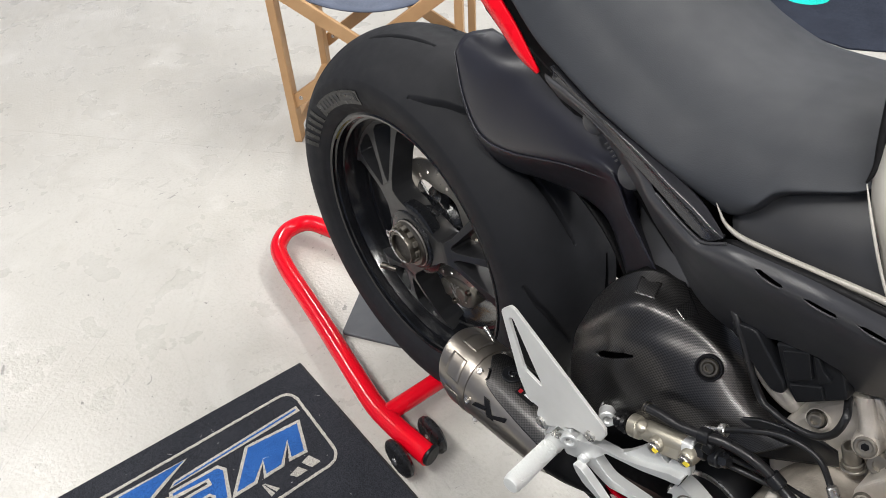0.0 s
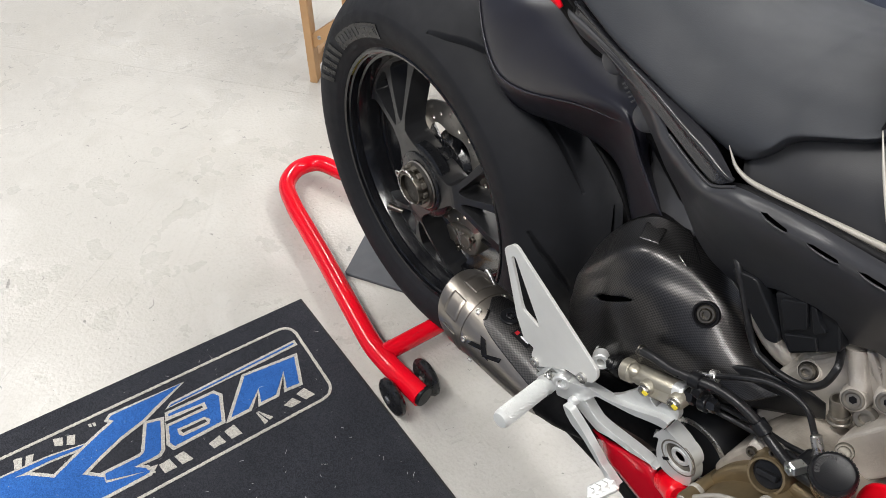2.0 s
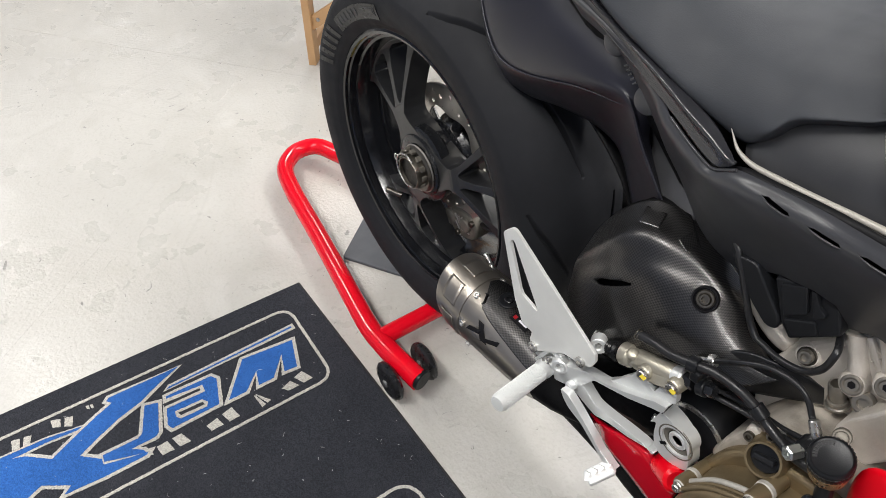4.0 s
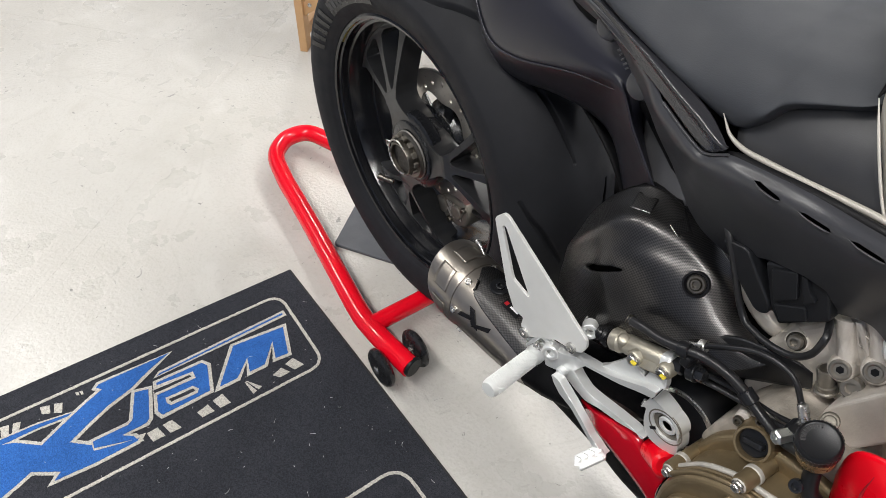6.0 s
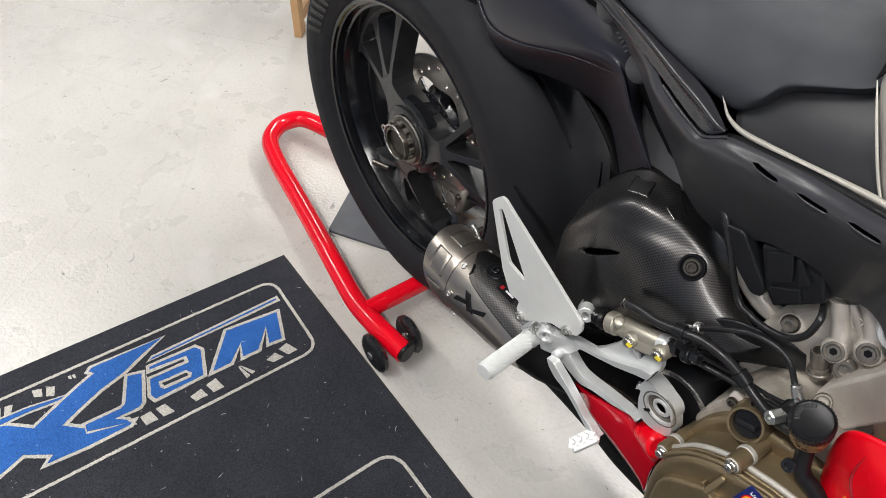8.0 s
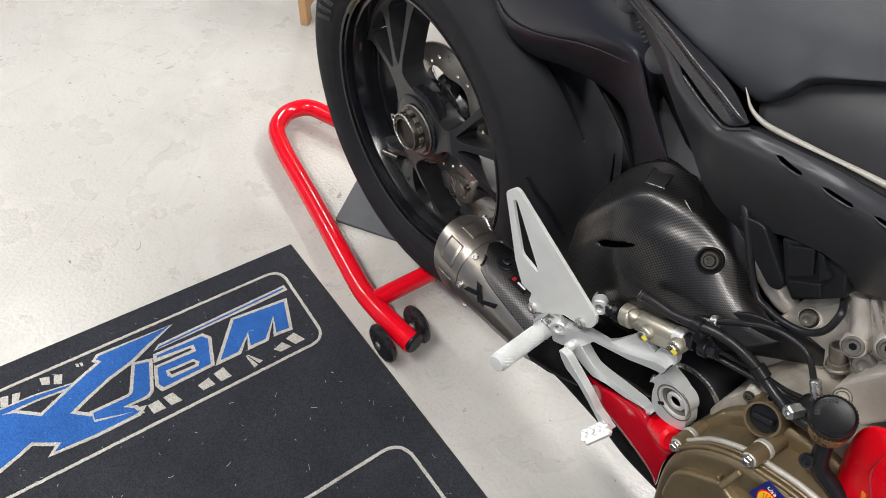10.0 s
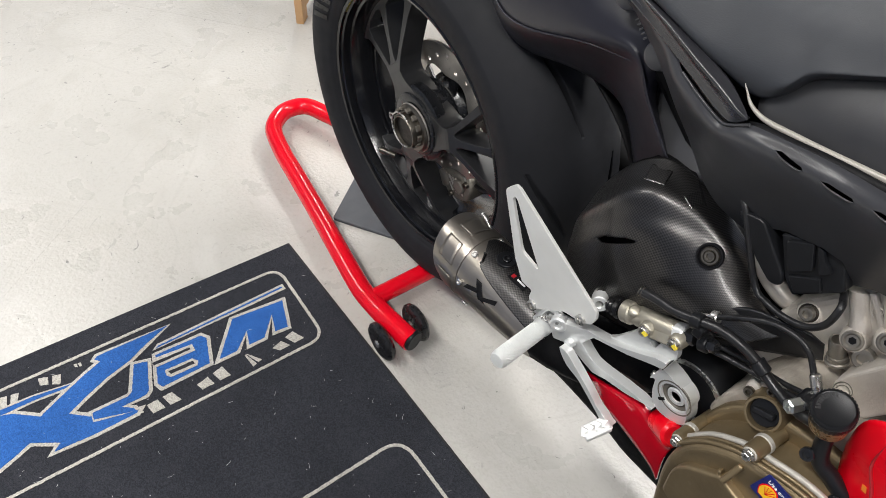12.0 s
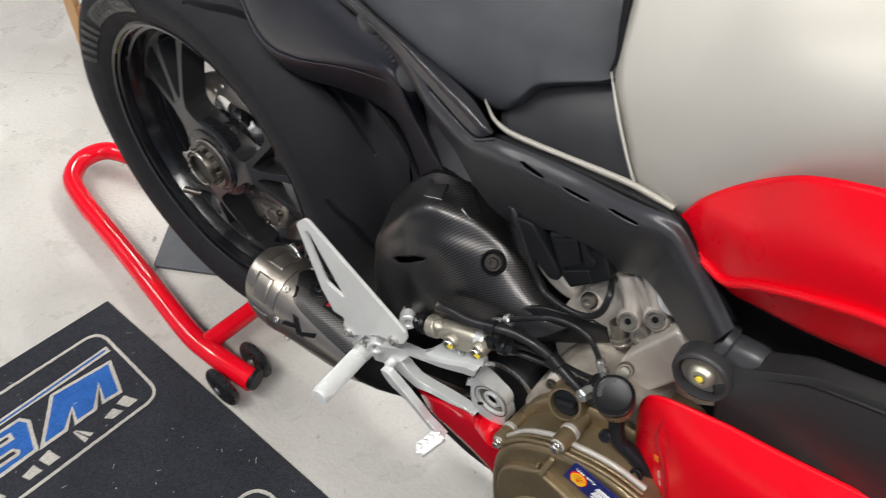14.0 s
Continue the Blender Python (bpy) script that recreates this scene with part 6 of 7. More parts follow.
def engine():
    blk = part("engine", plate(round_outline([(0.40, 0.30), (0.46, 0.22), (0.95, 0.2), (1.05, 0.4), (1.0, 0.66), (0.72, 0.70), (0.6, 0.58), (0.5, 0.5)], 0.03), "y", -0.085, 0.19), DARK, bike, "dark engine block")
    bevel(blk, 0.012, 2)
    # upper casting with bosses and ribs
    head = part("cylinder_casting", plate(round_outline([(0.635, 0.555), (0.645, 0.60), (0.668, 0.635), (0.70, 0.68), (0.80, 0.71), (0.84, 0.62), (0.80, 0.56), (0.74, 0.52), (0.68, 0.47), (0.64, 0.5)], 0.02), "y", -0.112, 0.06), CAST, bike, "raw cast aluminium engine casing")
    bevel(head, 0.008, 3)
    n = Vector((0.05, -0.9, 0.42)).normalized()
    for x, y, z in ((0.6637, -0.1165, 0.6101),):
        c = Vector((x, y, z))
        part("boss", lathe(c - n * 0.012, n, [(0, 0.013), (0.008, 0.0112), (0.011, 0.0102), (0.012, 0.0094), (0.012, 0)], 30), CAST, head)
        part("bolt_washer", ring(c, n, 0.0085, 0.005, 0.0015), NUT_STEEL, head)
        part("bolt", socket_bolt(c + n * 0.001, n, 0.0066, 0.006), WORN_STEEL, head, "zinc-plated socket screw")
    for top, c in (((0.6854, -0.114, 0.6582), (0.7052, -0.125, 0.6236)), ((0.7058, -0.117, 0.6801), (0.7262, -0.128, 0.6476))):
        top, c = Vector(top), Vector(c)
        part("rib", tube([top + Vector((0, 0.008, 0)), top.lerp(c, 0.5) + Vector((0, 0.01, 0)), c + Vector((0, 0.012, 0))], [0.0115, 0.0095, 0.0105], 6, 16, 0.9), CAST, head)
        part("boss", lathe(c - n * 0.014, n, [(0, 0.0125), (0.01, 0.0112), (0.0125, 0.0105), (0.0135, 0.0095), (0.0135, 0)], 30), CAST, head)
        part("bolt", lathe(c - n * 0.001, n, [(0, 0.0088), (0.0018, 0.0088), (0.003, 0.0076), (0.003, 0.0066), (0.0012, 0.0052), (0.0012, 0)], 28), WORN_STEEL, head, "steel socket screw")
        # black disc paints the shade down the socket
        part("hex_socket", lathe(c + n * 0.0002, n, [(0, 0.0033), (0.0006, 0.0033), (0.0006, 0)], 6), HOLE_BLACK, head, "black disc for the shade in the hex socket")
    bevel(part("web", beam((0.694, -0.112, 0.668), (0.716, -0.112, 0.642), 0.006, 0.008, (0, 1, 0)), CAST, head), 0.002, 2)
    stud = Vector((0.7040, -0.122, 0.5935))
    up = Vector((-0.36, -0.08, 0.93)).normalized()
    part("stud", lathe(stud, up, [(0, 0.0085), (0.004, 0.0085), (0.0045, 0.0068), (0.007, 0.0068), (0.0075, 0.0074), (0.0205, 0.0074), (0.022, 0.0068), (0.022, 0.0056), (0.012, 0.005), (0.012, 0)], 24), WORN_STEEL, head, "dull hollow stud")
    part("stud_collar", ring(stud - up * 0.003, up, 0.0098, 0.008, 0.003), WORN_STEEL, head)
    c = Vector((0.7195, -0.124, 0.6142))
    part("drain_plug", lathe(c - n * 0.004, n, [(0, 0.0095), (0.005, 0.0095), (0.007, 0.008), (0.007, 0.0048), (0.003, 0.0045), (0.003, 0)], 24), WORN_STEEL, head, "darkened steel plug")
    sh = [(0.6995, -0.1215, 0.6600), (0.7085, -0.1215, 0.6585), (0.7060, -0.1215, 0.6480), (0.7020, -0.1215, 0.6510), (0.6995, -0.1215, 0.6600)]
    part("raised_shield", tube([(x, y + 0.007, z) for x, y, z in sh], 0.0006, 4, 8), CAST, head)
    gear = part("gearbox_casting", plate(round_outline([(0.645, 0.47), (0.654, 0.515), (0.668, 0.548), (0.684, 0.573), (0.722, 0.5795), (0.76, 0.575), (0.78, 0.53), (0.72, 0.46)], 0.012), "y", -0.168, 0.07), MOTTLED_CAST, bike, "mottled darker cast aluminium gearbox casing")
    bevel(gear, 0.006, 3)
    for p, r in (((0.672, -0.17, 0.545), 0.008), ((0.6875, -0.17, 0.5655), 0.007)):
        part("boss", lathe(Vector(p) + Vector((0, 0.01, 0)), (0.1, -0.9, 0.3), [(0, r), (0.012, r * 0.9), (0.0135, r * 0.75), (0.0135, 0)], 24), CAST, gear)
        part("bolt", socket_bolt(Vector(p) + Vector((0, -0.003, 0.001)), (0.1, -0.9, 0.3), r * 0.62, 0.005), NUT_STEEL, gear)
    part("cylinder_neck", tube([(0.588, -0.09, 0.635), (0.5984, -0.098, 0.6197), (0.6125, -0.102, 0.6054), (0.6352, -0.1, 0.5914), (0.65, -0.09, 0.585)], [0.009, 0.0105, 0.01, 0.0095, 0.008], 6, 20), CAST, head)
    FRAME_ARM = [(0.5721, 0.6715), (0.5969, 0.6781), (0.6157, 0.6592), (0.6348, 0.6399), (0.6359, 0.6286), (0.6255, 0.6241), (0.6065, 0.6370), (0.5878, 0.6529)]
    arm = part("frame_arm", plate(round_outline(FRAME_ARM, 0.006), "y", -0.132, 0.02), PLASTIC, bike, "black frame arm")
    bevel(arm, 0.004, 3)
    ENG_ARM = [(0.7146, 0.5871), (0.7195, 0.6052), (0.7404, 0.6506), (0.7468, 0.6663), (0.7809, 0.6389), (0.7436, 0.563), (0.725, 0.568)]
    arm = part("engine_bracket", plate(round_outline(ENG_ARM, 0.007), "y", -0.142, 0.03), CAST, bike, "cast aluminium bracket arm")
    bevel(arm, 0.005, 3)
    part("frame_bolt", lathe((0.7348, -0.1250, 0.6815), (0.25, -0.85, 0.4), [(-0.02, 0.017), (0, 0.017), (0.003, 0.0155), (0.004, 0.012), (0.002, 0.009), (0.002, 0)], 32), SILVER, bike, "bright frame mounting bolt")
    # black round cover behind the bracket
    pc = part("pivot_cover", lathe((0.622, -0.035, 0.465), (0, -1, 0), [(0, 0.04), (0.105, 0.0405), (0.12, 0.0395), (0.127, 0.036), (0.127, 0)], 48), PLASTIC, bike, "black rubber pivot cover")
    part("pivot_washer", ring((0.622, -0.161, 0.465), (0, -1, 0), 0.0395, 0.033, 0.0015, 48, 0.0005), STEEL, pc)
    part("exhaust_pipe", tube([(0.45, -0.13, 0.36), (0.52, -0.14, 0.40), (0.58, -0.135, 0.42), (0.66, -0.11, 0.43)], 0.026, 8, 24), DARK, bike, "dark exhaust pipe")
    part("exhaust_collector", tube([(0.47, -0.12, 0.37), (0.5, -0.145, 0.378), (0.525, -0.147, 0.386), (0.55, -0.146, 0.397), (0.575, -0.14, 0.415), (0.59, -0.12, 0.43)], [0.012, 0.018, 0.022, 0.0225, 0.019, 0.012], 8, 28), BURNT_STEEL, bike, "heat-browned exhaust collector")


engine()


def clutch_cover():
    out = [(0.667, 0.32), (0.658, 0.3806), (0.6535, 0.4156), (0.6535, 0.4493), (0.6615, 0.481), (0.675, 0.504), (0.6938, 0.5222), (0.7086, 0.5312), (0.7267, 0.5372), (0.744, 0.543), (0.7643, 0.546), (0.80, 0.535), (0.83, 0.5), (0.845, 0.42), (0.8, 0.31), (0.72, 0.28)]
    cov = part("clutch_cover", plate(round_outline(out, 0.02, 6), "y", -0.224, 0.1), BRONZE, bike, "bronze-painted magnesium clutch cover")
    bevel(cov, 0.008, 5, 30)
    inner = [(0.69, 0.33), (0.68, 0.40), (0.6673, 0.4048), (0.6654, 0.4453), (0.6726, 0.4673), (0.7055, 0.4995), (0.7146, 0.4945), (0.7285, 0.4916), (0.7442, 0.4849), (0.79, 0.475), (0.815, 0.45), (0.81, 0.36), (0.74, 0.305)]
    bevel(part("cover_step", plate(round_outline(inner, 0.02, 6), "y", -0.2325, 0.016), BRONZE, cov), 0.0035, 4)
    bevel(part("cover_centre", lathe((0.75, -0.2325, 0.405), (0, -1, 0), [(0, 0.062), (0.003, 0.06), (0.004, 0.056), (0.0035, 0.03), (0.0035, 0)], 60), BRONZE, cov), 0.001)
    seam = [(0.657, -0.208, 0.474), (0.675, -0.208, 0.5055), (0.6938, -0.208, 0.5237), (0.7086, -0.208, 0.5327), (0.7267, -0.208, 0.5386), (0.744, -0.208, 0.5443), (0.7643, -0.208, 0.5475), (0.79, -0.206, 0.542)]
    part("cover_seam", tube(seam, 0.003, 10, 12), SEAM, cov, "bare machined cover seam")
    part("seam_groove", tube([(x, y - 0.0052, z - 0.0012) for x, y, z in seam], 0.0022, 10, 10), BRONZE, cov, "bronze groove under the seam")
    part("cover_lip", tube([(x, y - 0.0105, z - 0.0016) for x, y, z in seam], 0.0026, 10, 10), BRONZE, cov)
    top = part("upper_case", plate(round_outline([(0.64, 0.40), (0.6429, 0.4335), (0.6488, 0.4656), (0.659, 0.502), (0.671, 0.524), (0.689, 0.543), (0.722, 0.554), (0.74, 0.558), (0.80, 0.56), (0.84, 0.5), (0.75, 0.42)], 0.014), "y", -0.179, 0.07), BRONZE, cov)
    bevel(top, 0.01, 5, 30)
    for tip, r in ((Vector((0.6526, -0.2220, 0.4697)), 0.0085), (Vector((0.7103, -0.2260, 0.5413)), 0.0085)):
        d = Vector((-0.05, -0.95, 0.1)).normalized()
        q = tip - d * 0.005
        part("screw_boss", lathe(q - d * 0.055, d, [(0, r), (0.052, r), (0.0545, r * 0.92), (0.055, r * 0.8), (0.055, 0)], 28), BRONZE, cov)
        part("boss_band", ring(q - d * 0.022, d, r * 1.1, r * 0.9, 0.005, 32, 0.001), SEAM, cov, "bare machined band")
        part("washer", ring(q - d * 0.001, d, r * 0.8, 0.004, 0.002), SEAM, cov)
        part("hex_screw", lathe(q + d * 0.001, d, [(0, 0.0062), (0.0013, 0.0062), (0.0013, 0.0046), (0.005, 0.0046), (0.0058, 0.0038), (0.0058, 0.002), (0.003, 0.002), (0.003, 0)], 6), STEEL, cov)
    for a, b in (((0.705, 0.44), (0.712, 0.435)), ((0.70, 0.395), (0.708, 0.395)), ((0.775, 0.512), (0.79, 0.505)), ((0.7, 0.5), (0.712, 0.485))):
        bevel(part("rib", beam((a[0], -0.226, a[1]), (b[0], -0.226, b[1]), 0.004, 0.008, (0, 1, 0)), BRONZE, cov), 0.0015, 2)
    bevel(part("rib", beam((0.7119, -0.2240, 0.5254), (0.7078, -0.2335, 0.4987), 0.006, 0.008, (0, 1, 0)), BRONZE, cov), 0.0025, 3)
    bevel(part("rib", beam((0.7442, -0.1820, 0.5098), (0.7502, -0.1820, 0.5494), 0.0035, 0.012, (0, 1, 0)), BRONZE, cov), 0.0015, 2)
    n = Vector((0, -0.9, 0.43)).normalized()
    f = Vector((0.6945, -0.187, 0.5507))
    part("filler_neck", lathe(f - n * 0.02, n, [(0, 0.0225), (0.01, 0.0185), (0.018, 0.0175), (0.0215, 0.0162), (0.0215, 0.0142), (0.008, 0.0138)], 48), BRONZE, cov)
    cap = part("filler_cap", lathe(f - n * 0.012, n, [(0, 0.0139), (0.006, 0.0139), (0.0075, 0.0128), (0.0075, 0.0)], 48), PLASTIC, cov, "black oil filler cap")
    bevel(part("cap_grip", beam(f - n * 0.003 - Vector((0.009, 0, 0.004)), f - n * 0.003 + Vector((0.009, 0, 0.004)), 0.006, 0.008, n), PLASTIC, cap), 0.0015, 2)
    # oil label: navy plate, yellow fan emblem in red, small print
    n = Vector((0, -1, 0))
    o = Vector((0.7275, -0.2295, 0.5172))
    u = Vector((0.985, 0, -0.175))
    v = Vector((0.175, 0, 0.985))

    def decal(name, pts, m, lift, label=""):
        ps = [o + u * a + v * b + n * lift for a, b in pts]
        me = bpy.data.meshes.new(name)
        k = len(ps)
        back = [p - n * 0.0012 for p in ps]
        me.from_pydata([tuple(p) for p in ps + back], [], [tuple(range(k)), tuple(range(2 * k - 1, k - 1, -1))] + [(i, (i + 1) % k, k + (i + 1) % k, k + i) for i in range(k)])
        bm = bmesh.new()
        bm.from_mesh(me)
        bmesh.ops.recalc_face_normals(bm, faces=bm.faces)
        return part(name, bm, m, cov, label)
    decal("oil_label", round_outline([(-0.001, 0), (0.062, 0), (0.062, 0.0335), (-0.001, 0.0335)], 0.003), NAVY, 0.0, "navy oil label with yellow emblem")
    cx, cy = 0.0105, 0.0145
    fan = [(cx + 0.0076 * math.cos(radians(a)), cy + 0.009 * math.sin(radians(a))) for a in range(-35, 216, 25)] + [(cx - 0.004, cy - 0.009), (cx + 0.004, cy - 0.009)]
    decal("emblem_edge", [(cx + (x - cx) * 1.14, cy + (y - cy) * 1.14) for x, y in fan], RED, 0.0006)
    decal("emblem", fan, LABEL_YELLOW_BRIGHT, 0.0011, "yellow fan emblem")
    for k in range(-2, 3):
        a = radians(90 + k * 28)
        x, y = cx + 0.0066 * math.cos(a), cy + 0.008 * math.sin(a)
        decal("emblem_ray", [(cx + 0.0002, cy - 0.004), (x + 0.0003, y), (x - 0.0003, y), (cx - 0.0002, cy - 0.004)], RED, 0.0014)
    for x0, x1, y0, y1 in ((0.026, 0.04, 0.019, 0.025), (0.026, 0.054, 0.009, 0.0165), (0.027, 0.05, 0.0045, 0.0065)):
        decal("print_bar", [(x0, y0), (x1, y0), (x1 + 0.002, y1), (x0 + 0.002, y1)], LABEL_WHITE, 0.0006, "white print bar")
    t = bpy.data.curves.new("words", "FONT")
    t.body, t.size, t.extrude = "Use only", 0.0058, 0.0002
    ob = new("words_tmp", t)
    me = bpy.data.meshes.new_from_object(ob)
    bpy.data.objects.remove(ob)
    bpy.data.curves.remove(t)
    m4 = Matrix(((u.x, v.x, n.x, 0), (u.y, v.y, n.y, 0), (u.z, v.z, n.z, 0), (0, 0, 0, 1)))
    me.transform(Matrix.Translation(o + u * 0.003 + v * 0.0255 + n * 0.0005) @ m4)
    part("words", me, LABEL_WHITE, cov, "white printed words")


SEAM = material("bare_machined_edge", (0.42, 0.40, 0.36), 0.55, 0.3, 0.1, 60, 0)
NAVY = material("navy_label", (0.012, 0.02, 0.13), 0.35, 0, 0.08, 40, 0)
LABEL_YELLOW_BRIGHT = material("emblem_yellow", (0.85, 0.5, 0.02), 0.4, 0, 0.05, 40, 0)
clutch_cover()
part("case_bolt", lathe((0.7272, -0.1640, 0.6111), (0.1, -0.7, 0.7), [(-0.014, 0.0072), (0, 0.0072), (0.0012, 0.0066), (0.0012, 0.0052), (0.005, 0.0048), (0.0056, 0.004), (0.0056, 0)], 24), CALIPER, bike, "bright engine case bolt")


def reservoir():
    c = Vector((0.7355, -0.205, 0.630))
    n = Vector((-0.06, -0.42, 0.9)).normalized()
    r = part("brake_fluid_reservoir", lathe(c - n * 0.033, n, [(0, 0.011), (0.005, 0.0145), (0.03, 0.0152), (0.033, 0.0152)], 48), AMBER, bike, "amber brake fluid reservoir with black cap")
    cap = part("cap", lathe(c - n * 0.003, n, [(0, 0.0152), (0.002, 0.0162), (0.012, 0.0162), (0.0145, 0.0152), (0.0155, 0.0138), (0.0149, 0.0126), (0.0164, 0.0)], 64), PLASTIC, r, "black screw cap")
    x, y, _ = basis(n)
    for k in range(36):
        a = 2 * math.pi * k / 36
        m = x * math.cos(a) + y * math.sin(a)
        part("grip_rib", beam(c + m * 0.0162 - n * 0.001, c + m * 0.0162 + n * 0.009, 0.0018, 0.001, m), PLASTIC, cap)
    part("cap_emblem", tube([c + n * 0.0121 + (x * math.cos(t) + y * math.sin(t)) * 0.004 for t in [k * 0.5 for k in range(11)]], 0.0008, 3, 6), HOSE, cap)
    for k in range(9):
        a = 0.5 + k * 0.22
        m = x * math.cos(a) + y * math.sin(a)
        part("cap_print", beam(c + n * 0.012 + m * 0.009, c + n * 0.012 + m * 0.0125, 0.0016, 0.0008, n), HOSE, cap)
    part("holder", tube([c - n * 0.026 + Vector((0.0, 0.006, -0.002)), (0.7482, -0.1920, 0.5641), (0.7642, -0.1900, 0.5508), (0.7810, -0.1880, 0.5385), (0.8030, -0.1800, 0.5128)], [0.0065, 0.0072, 0.0076, 0.0078, 0.0078], 8, 14), PLASTIC, r)
    for q in ((0.7408, -0.1980, 0.5649), (0.7778, -0.1980, 0.5410)):
        part("holder_bolt", socket_bolt(q, (0, -0.8, 0.5), 0.006, 0.005), WHEEL_BLACK, r)
    bevel(part("clamp", box((0.7055, -0.1880, 0.5823), (0.7215, -0.1680, 0.5983)), PLASTIC, r), 0.005, 3)
    part("clamp_nut", lathe((0.7120, -0.1860, 0.5916), (-0.3, -0.9, 0.1), [(0, 0.0065), (0.012, 0.0065), (0.0135, 0.005), (0.0135, 0.003), (0.01, 0.003), (0.01, 0)], 6), ZINC, r)


reservoir()

FLUID_HOSE = [(0.5478, -0.190, 0.573), (0.5662, -0.192, 0.581), (0.5856, -0.192, 0.5848), (0.6073, -0.190, 0.5929), (0.6244, -0.186, 0.5975), (0.6431, -0.181, 0.5949), (0.6615, -0.177, 0.5872), (0.6761, -0.176, 0.5793), (0.6981, -0.181, 0.5774), (0.7139, -0.188, 0.584), (0.728, -0.192, 0.592)]
BRAKE_HOSE = [(0.6127, -0.17, 0.5888), (0.6386, -0.166, 0.6108), (0.6556, -0.163, 0.6209), (0.6755, -0.162, 0.6252), (0.6904, -0.162, 0.6201), (0.7038, -0.164, 0.6053)]
CABLE_1 = [(0.6124, -0.178, 0.5532), (0.6392, -0.172, 0.5574), (0.6665, -0.17, 0.5643), (0.6887, -0.172, 0.5723), (0.7082, -0.178, 0.5851)]
CABLE_2 = [(0.617, -0.172, 0.558), (0.642, -0.166, 0.562), (0.669, -0.164, 0.568), (0.69, -0.167, 0.576), (0.71, -0.172, 0.59)]
BREATHER = [(0.5675, -0.125, 0.6827), (0.5816, -0.13, 0.6693), (0.6162, -0.1320, 0.6133), (0.6356, -0.1370, 0.6089), (0.6563, -0.1410, 0.6127), (0.6745, -0.1430, 0.6218), (0.6847, -0.1430, 0.6373), (0.6862, -0.1400, 0.6563), (0.6814, -0.1280, 0.6574), (0.6753, -0.1120, 0.6505)]


def hoses():
    def run(name, pts, r, m=HOSE, label=""):
        return part(name, tube(pts, r, 10, 14), m, bike, label)
    run("fluid_hose", FLUID_HOSE, 0.0048, HOSE, "black brake fluid hose")
    run("brake_hose", BRAKE_HOSE, 0.0027, HOSE, "thin black brake line")
    run("cable", CABLE_1, 0.0026)
    run("cable", CABLE_2, 0.0024)
    run("breather_hose", BREATHER, 0.0032)
    part("hose_clip", ring((0.603, -0.190, 0.5905), (0.9, 0.1, 0.3), 0.0078, 0.0048, 0.010), PLASTIC, bike)
    bevel(part("hose_bracket", box((0.6085, -0.196, 0.579), (0.6185, -0.176, 0.592)), PLASTIC, bike), 0.002, 2)
    part("hose_clip", ring((0.664, -0.1765, 0.586), (0.85, 0, -0.4), 0.0072, 0.0048, 0.012), PLASTIC, bike)
    part("hose_fitting", rod((0.7043, -0.1660, 0.6088), (0.7154, -0.1700, 0.5965), 0.0046), STEEL, bike, "bright crimped hose fitting")
    part("hose_clamp", ring((0.611, -0.17, 0.587), (0.75, 0.1, 0.5), 0.006, 0.0028, 0.006), STEEL, bike)
    part("hose_stub", rod((0.598, -0.172, 0.577), (0.6105, -0.171, 0.5865), 0.003), STEEL, bike)
    part("cable_nut", lathe((0.684, -0.1715, 0.5705), (0.9, -0.1, 0.35), [(0, 0.0038), (0.012, 0.0038), (0.013, 0.003), (0.013, 0)], 6), STEEL, bike)
    part("hose_spring", tube([Vector((0.5440, -0.189, 0.571)) + Vector((0.0008 * k, -0.0001 * k + 0.0058 * math.cos(k * 1.57), 0.0003 * k + 0.0058 * math.sin(k * 1.57))) for k in range(8)], 0.0009, 3, 6), NUT_STEEL, bike)


hoses()


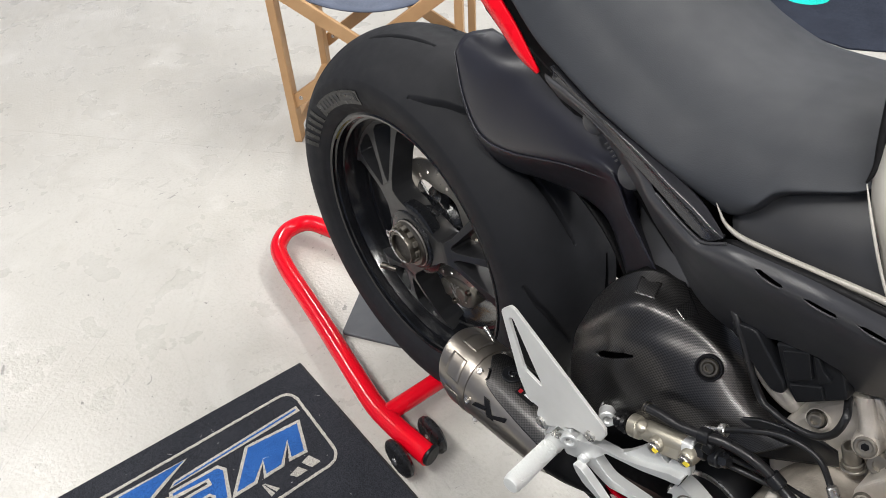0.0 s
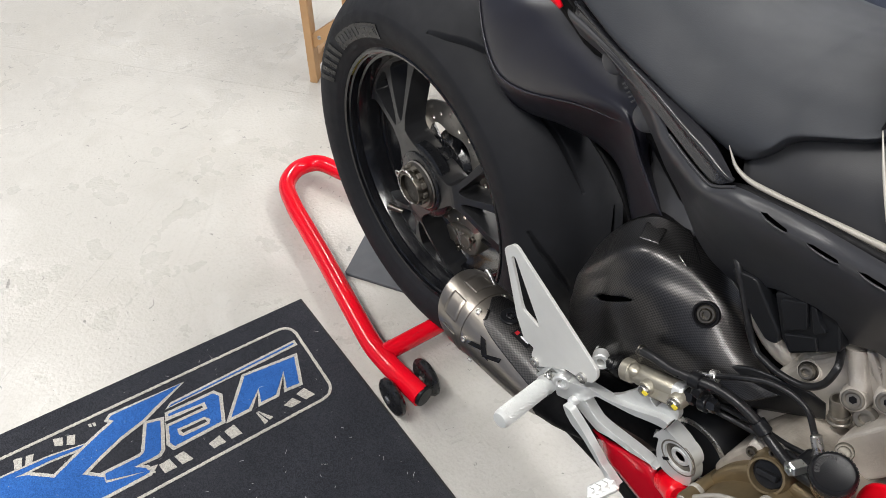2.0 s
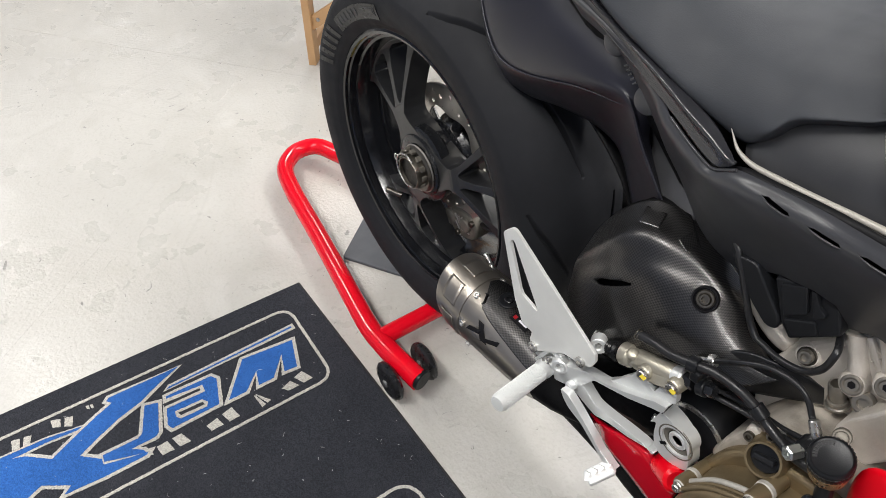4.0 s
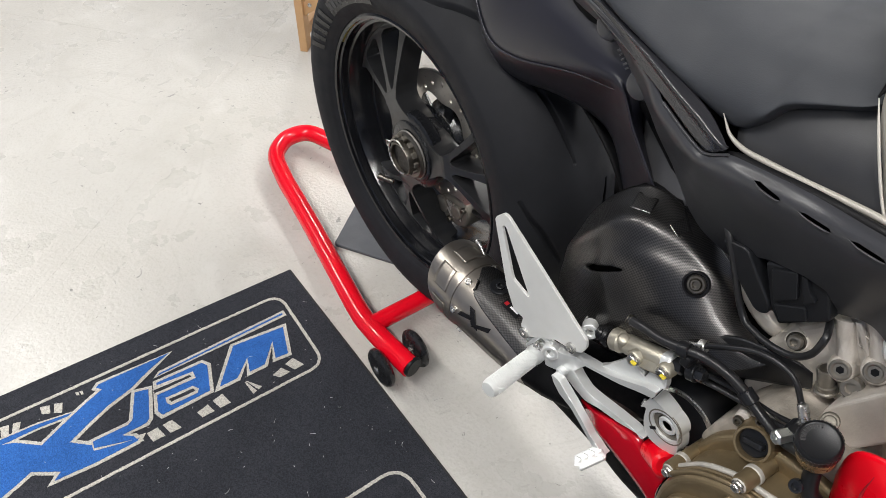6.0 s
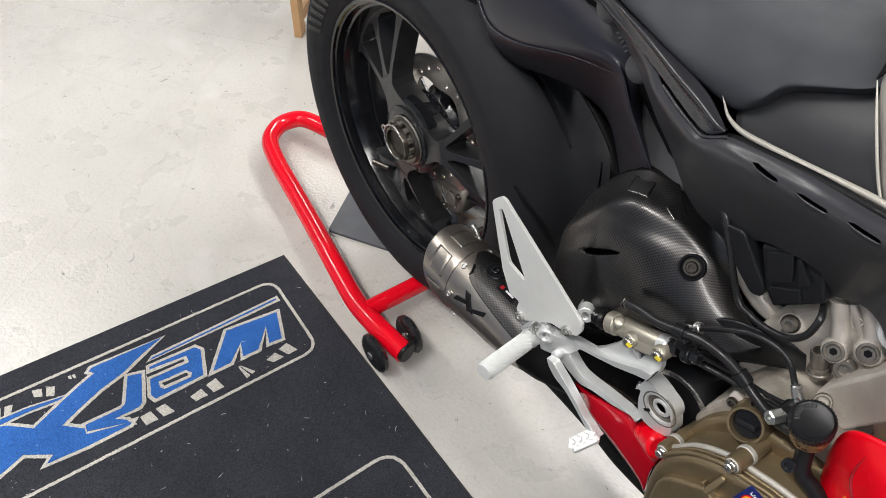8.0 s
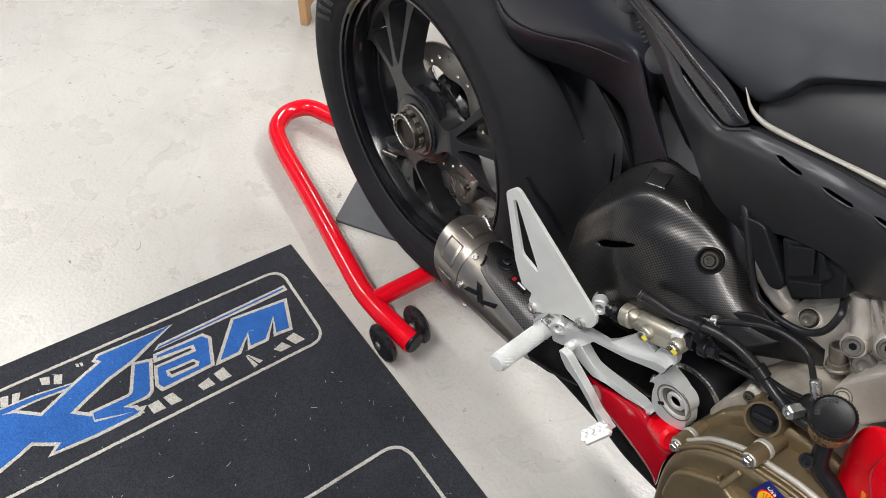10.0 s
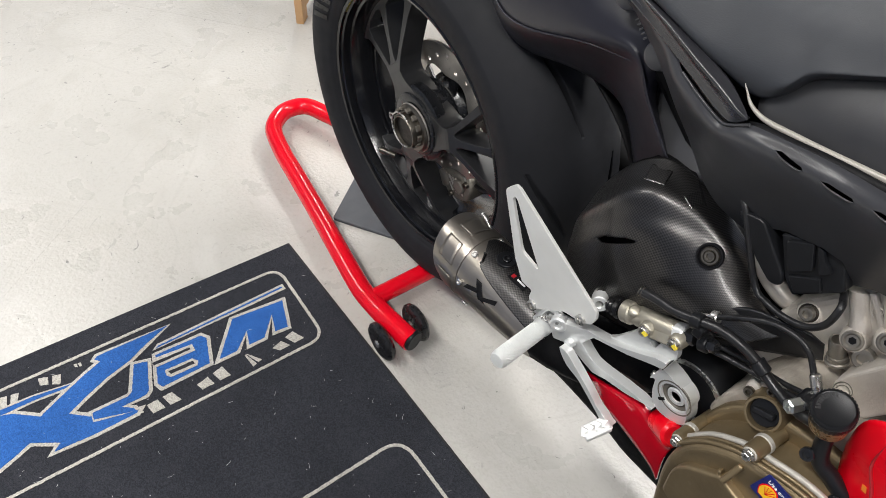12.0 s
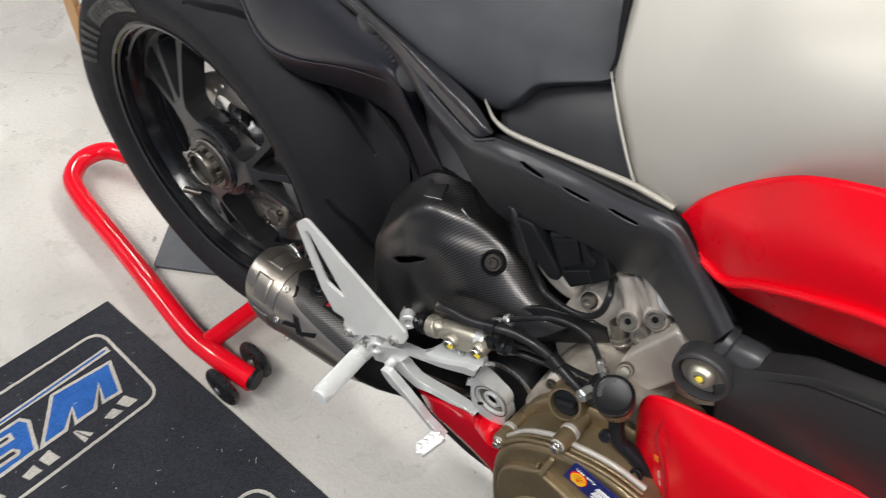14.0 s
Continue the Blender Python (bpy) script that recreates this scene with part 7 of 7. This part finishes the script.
def fairing_fixings():
    b = Vector((0.7817, -0.1830, 0.6786))
    n = Vector((0, -1, 0.04)).normalized()
    w = part("mount_eye", lathe(b, n, [(-0.009, 0.0), (-0.009, 0.0172), (-0.003, 0.0178), (-0.0006, 0.0184), (0, 0.0196), (-0.0006, 0.0212), (-0.003, 0.0226), (-0.009, 0.0234), (-0.016, 0.0236)], 48), BRACKET_BLACK, bike, "matt black mounting eye of the fairing bracket")
    part("mount_washer", ring(b - n * 0.0088, n, 0.0168, 0.006, 0.003), WORN_STEEL, w)
    part("mount_bolt", lathe(b - n * 0.0065, n, [(0, 0.0105), (0.002, 0.0105), (0.004, 0.0095), (0.0065, 0.0075), (0.0068, 0.0045), (0.004, 0.004), (0.004, 0)], 28), CAST_BRONZE, w)
    part("paint_mark", rod(b - n * 0.0015, b + n * 0.0007, 0.0028), YELLOW, w, "yellow paint mark")
    part("strut_collar", lathe((0.7784, -0.1580, 0.7020), Vector((0.7899, -0.1580, 0.6999)) - Vector((0.7784, -0.1580, 0.7020)), [(0, 0.0125), (0.002, 0.0150), (0.007, 0.0150), (0.0085, 0.0142), (0.0095, 0.0118), (0.011, 0.0115)], 32), FRAME_BLACK, bike, "satin black strut collar")
    part("strut_end", lathe((0.7917, -0.1580, 0.6996), Vector((0.8115, -0.1620, 0.7061)) - Vector((0.7917, -0.1580, 0.6996)), [(0, 0.0116), (0.001, 0.0132), (0.013, 0.0132), (0.02, 0.0126), (0.024, 0.0105), (0.025, 0)], 10), FRAME_BLACK, bike)
    cb = part("connector_box", plate(round_outline([(0.6145, 0.6772), (0.6438, 0.6932), (0.6651, 0.6983), (0.6804, 0.6646), (0.6472, 0.6280), (0.6349, 0.6393)], 0.003), "y", -0.131, 0.03), PLASTIC, bike, "black plastic connector box")
    bevel(cb, 0.002, 2)
    bevel(part("box_panel", plate(round_outline([(0.6224, 0.6774), (0.6421, 0.6909), (0.6519, 0.6666), (0.6357, 0.6500)], 0.002), "y", -0.1345, 0.006), PLASTIC, cb), 0.001, 2)
    bevel(part("box_latch", plate(round_outline([(0.6456, 0.6907), (0.6501, 0.6916), (0.6573, 0.6813), (0.6657, 0.6759), (0.6577, 0.6663)], 0.003), "y", -0.1350, 0.006), PLASTIC, cb), 0.0014, 2)
    bevel(part("box_foot", plate(round_outline([(0.6364, 0.6462), (0.6598, 0.6641), (0.6665, 0.6526), (0.6481, 0.6331)], 0.003), "y", -0.1335, 0.006), PLASTIC, cb), 0.0014, 2)


fairing_fixings()

# red tail fairing above the undertail
TAIL = [
    [(0.17, -0.10, 0.93), (0.16, -0.106, 0.915), (0.15, -0.10, 0.90)],
    [(0.225, -0.112, 0.892), (0.212, -0.116, 0.88), (0.2, -0.112, 0.872)],
    [(0.262, -0.118, 0.8637), (0.248, -0.121, 0.858), (0.2332, -0.118, 0.8555)],
    [(0.2842, -0.118, 0.844), (0.272, -0.121, 0.84), (0.2582, -0.118, 0.8369)],
    [(0.3012, -0.118, 0.8263), (0.295, -0.121, 0.821), (0.2872, -0.118, 0.8145)],
    [(0.3175, -0.118, 0.8085), (0.316, -0.119, 0.8065), (0.3145, -0.118, 0.8045)],
]
thicken(part("tail_fairing", patch(flipped(TAIL), 6, (0, 1, 0)), RED, bike, "glossy red tail fairing edge"), 0.004)
thicken(part("tail_fairing", patch(TAIL, 8, (0, -1, 0)), RED, bike, "glossy red tail fairing edge"), 0.004)


# ---- things in the background ----
NAVY_MAT = pile("navy_pile", (0.03, 0.035, 0.05))
TEAL = pile("turquoise_pile", (0.02, 0.62, 0.52))
other = root("floor_mat", (0.3, 2.4, 0), "navy floor mat with a turquoise emblem", "mat")
bevel(part("mat_surface", plate(round_outline([(-1.3, 1.9), (-0.153, 1.851), (1.1, 2.7), (1.1, 3.2), (-1.3, 3.2)], 0.02), "z", 0.0005, 0.007), NAVY_MAT, other), 0.002)
part("emblem_spot", plate([(-0.475 + 0.085 * math.cos(k * 0.3), 2.15 + 0.085 * math.sin(k * 0.3)) for k in range(21)], "z", 0.007, 0.0012), TEAL, other, "turquoise emblem")
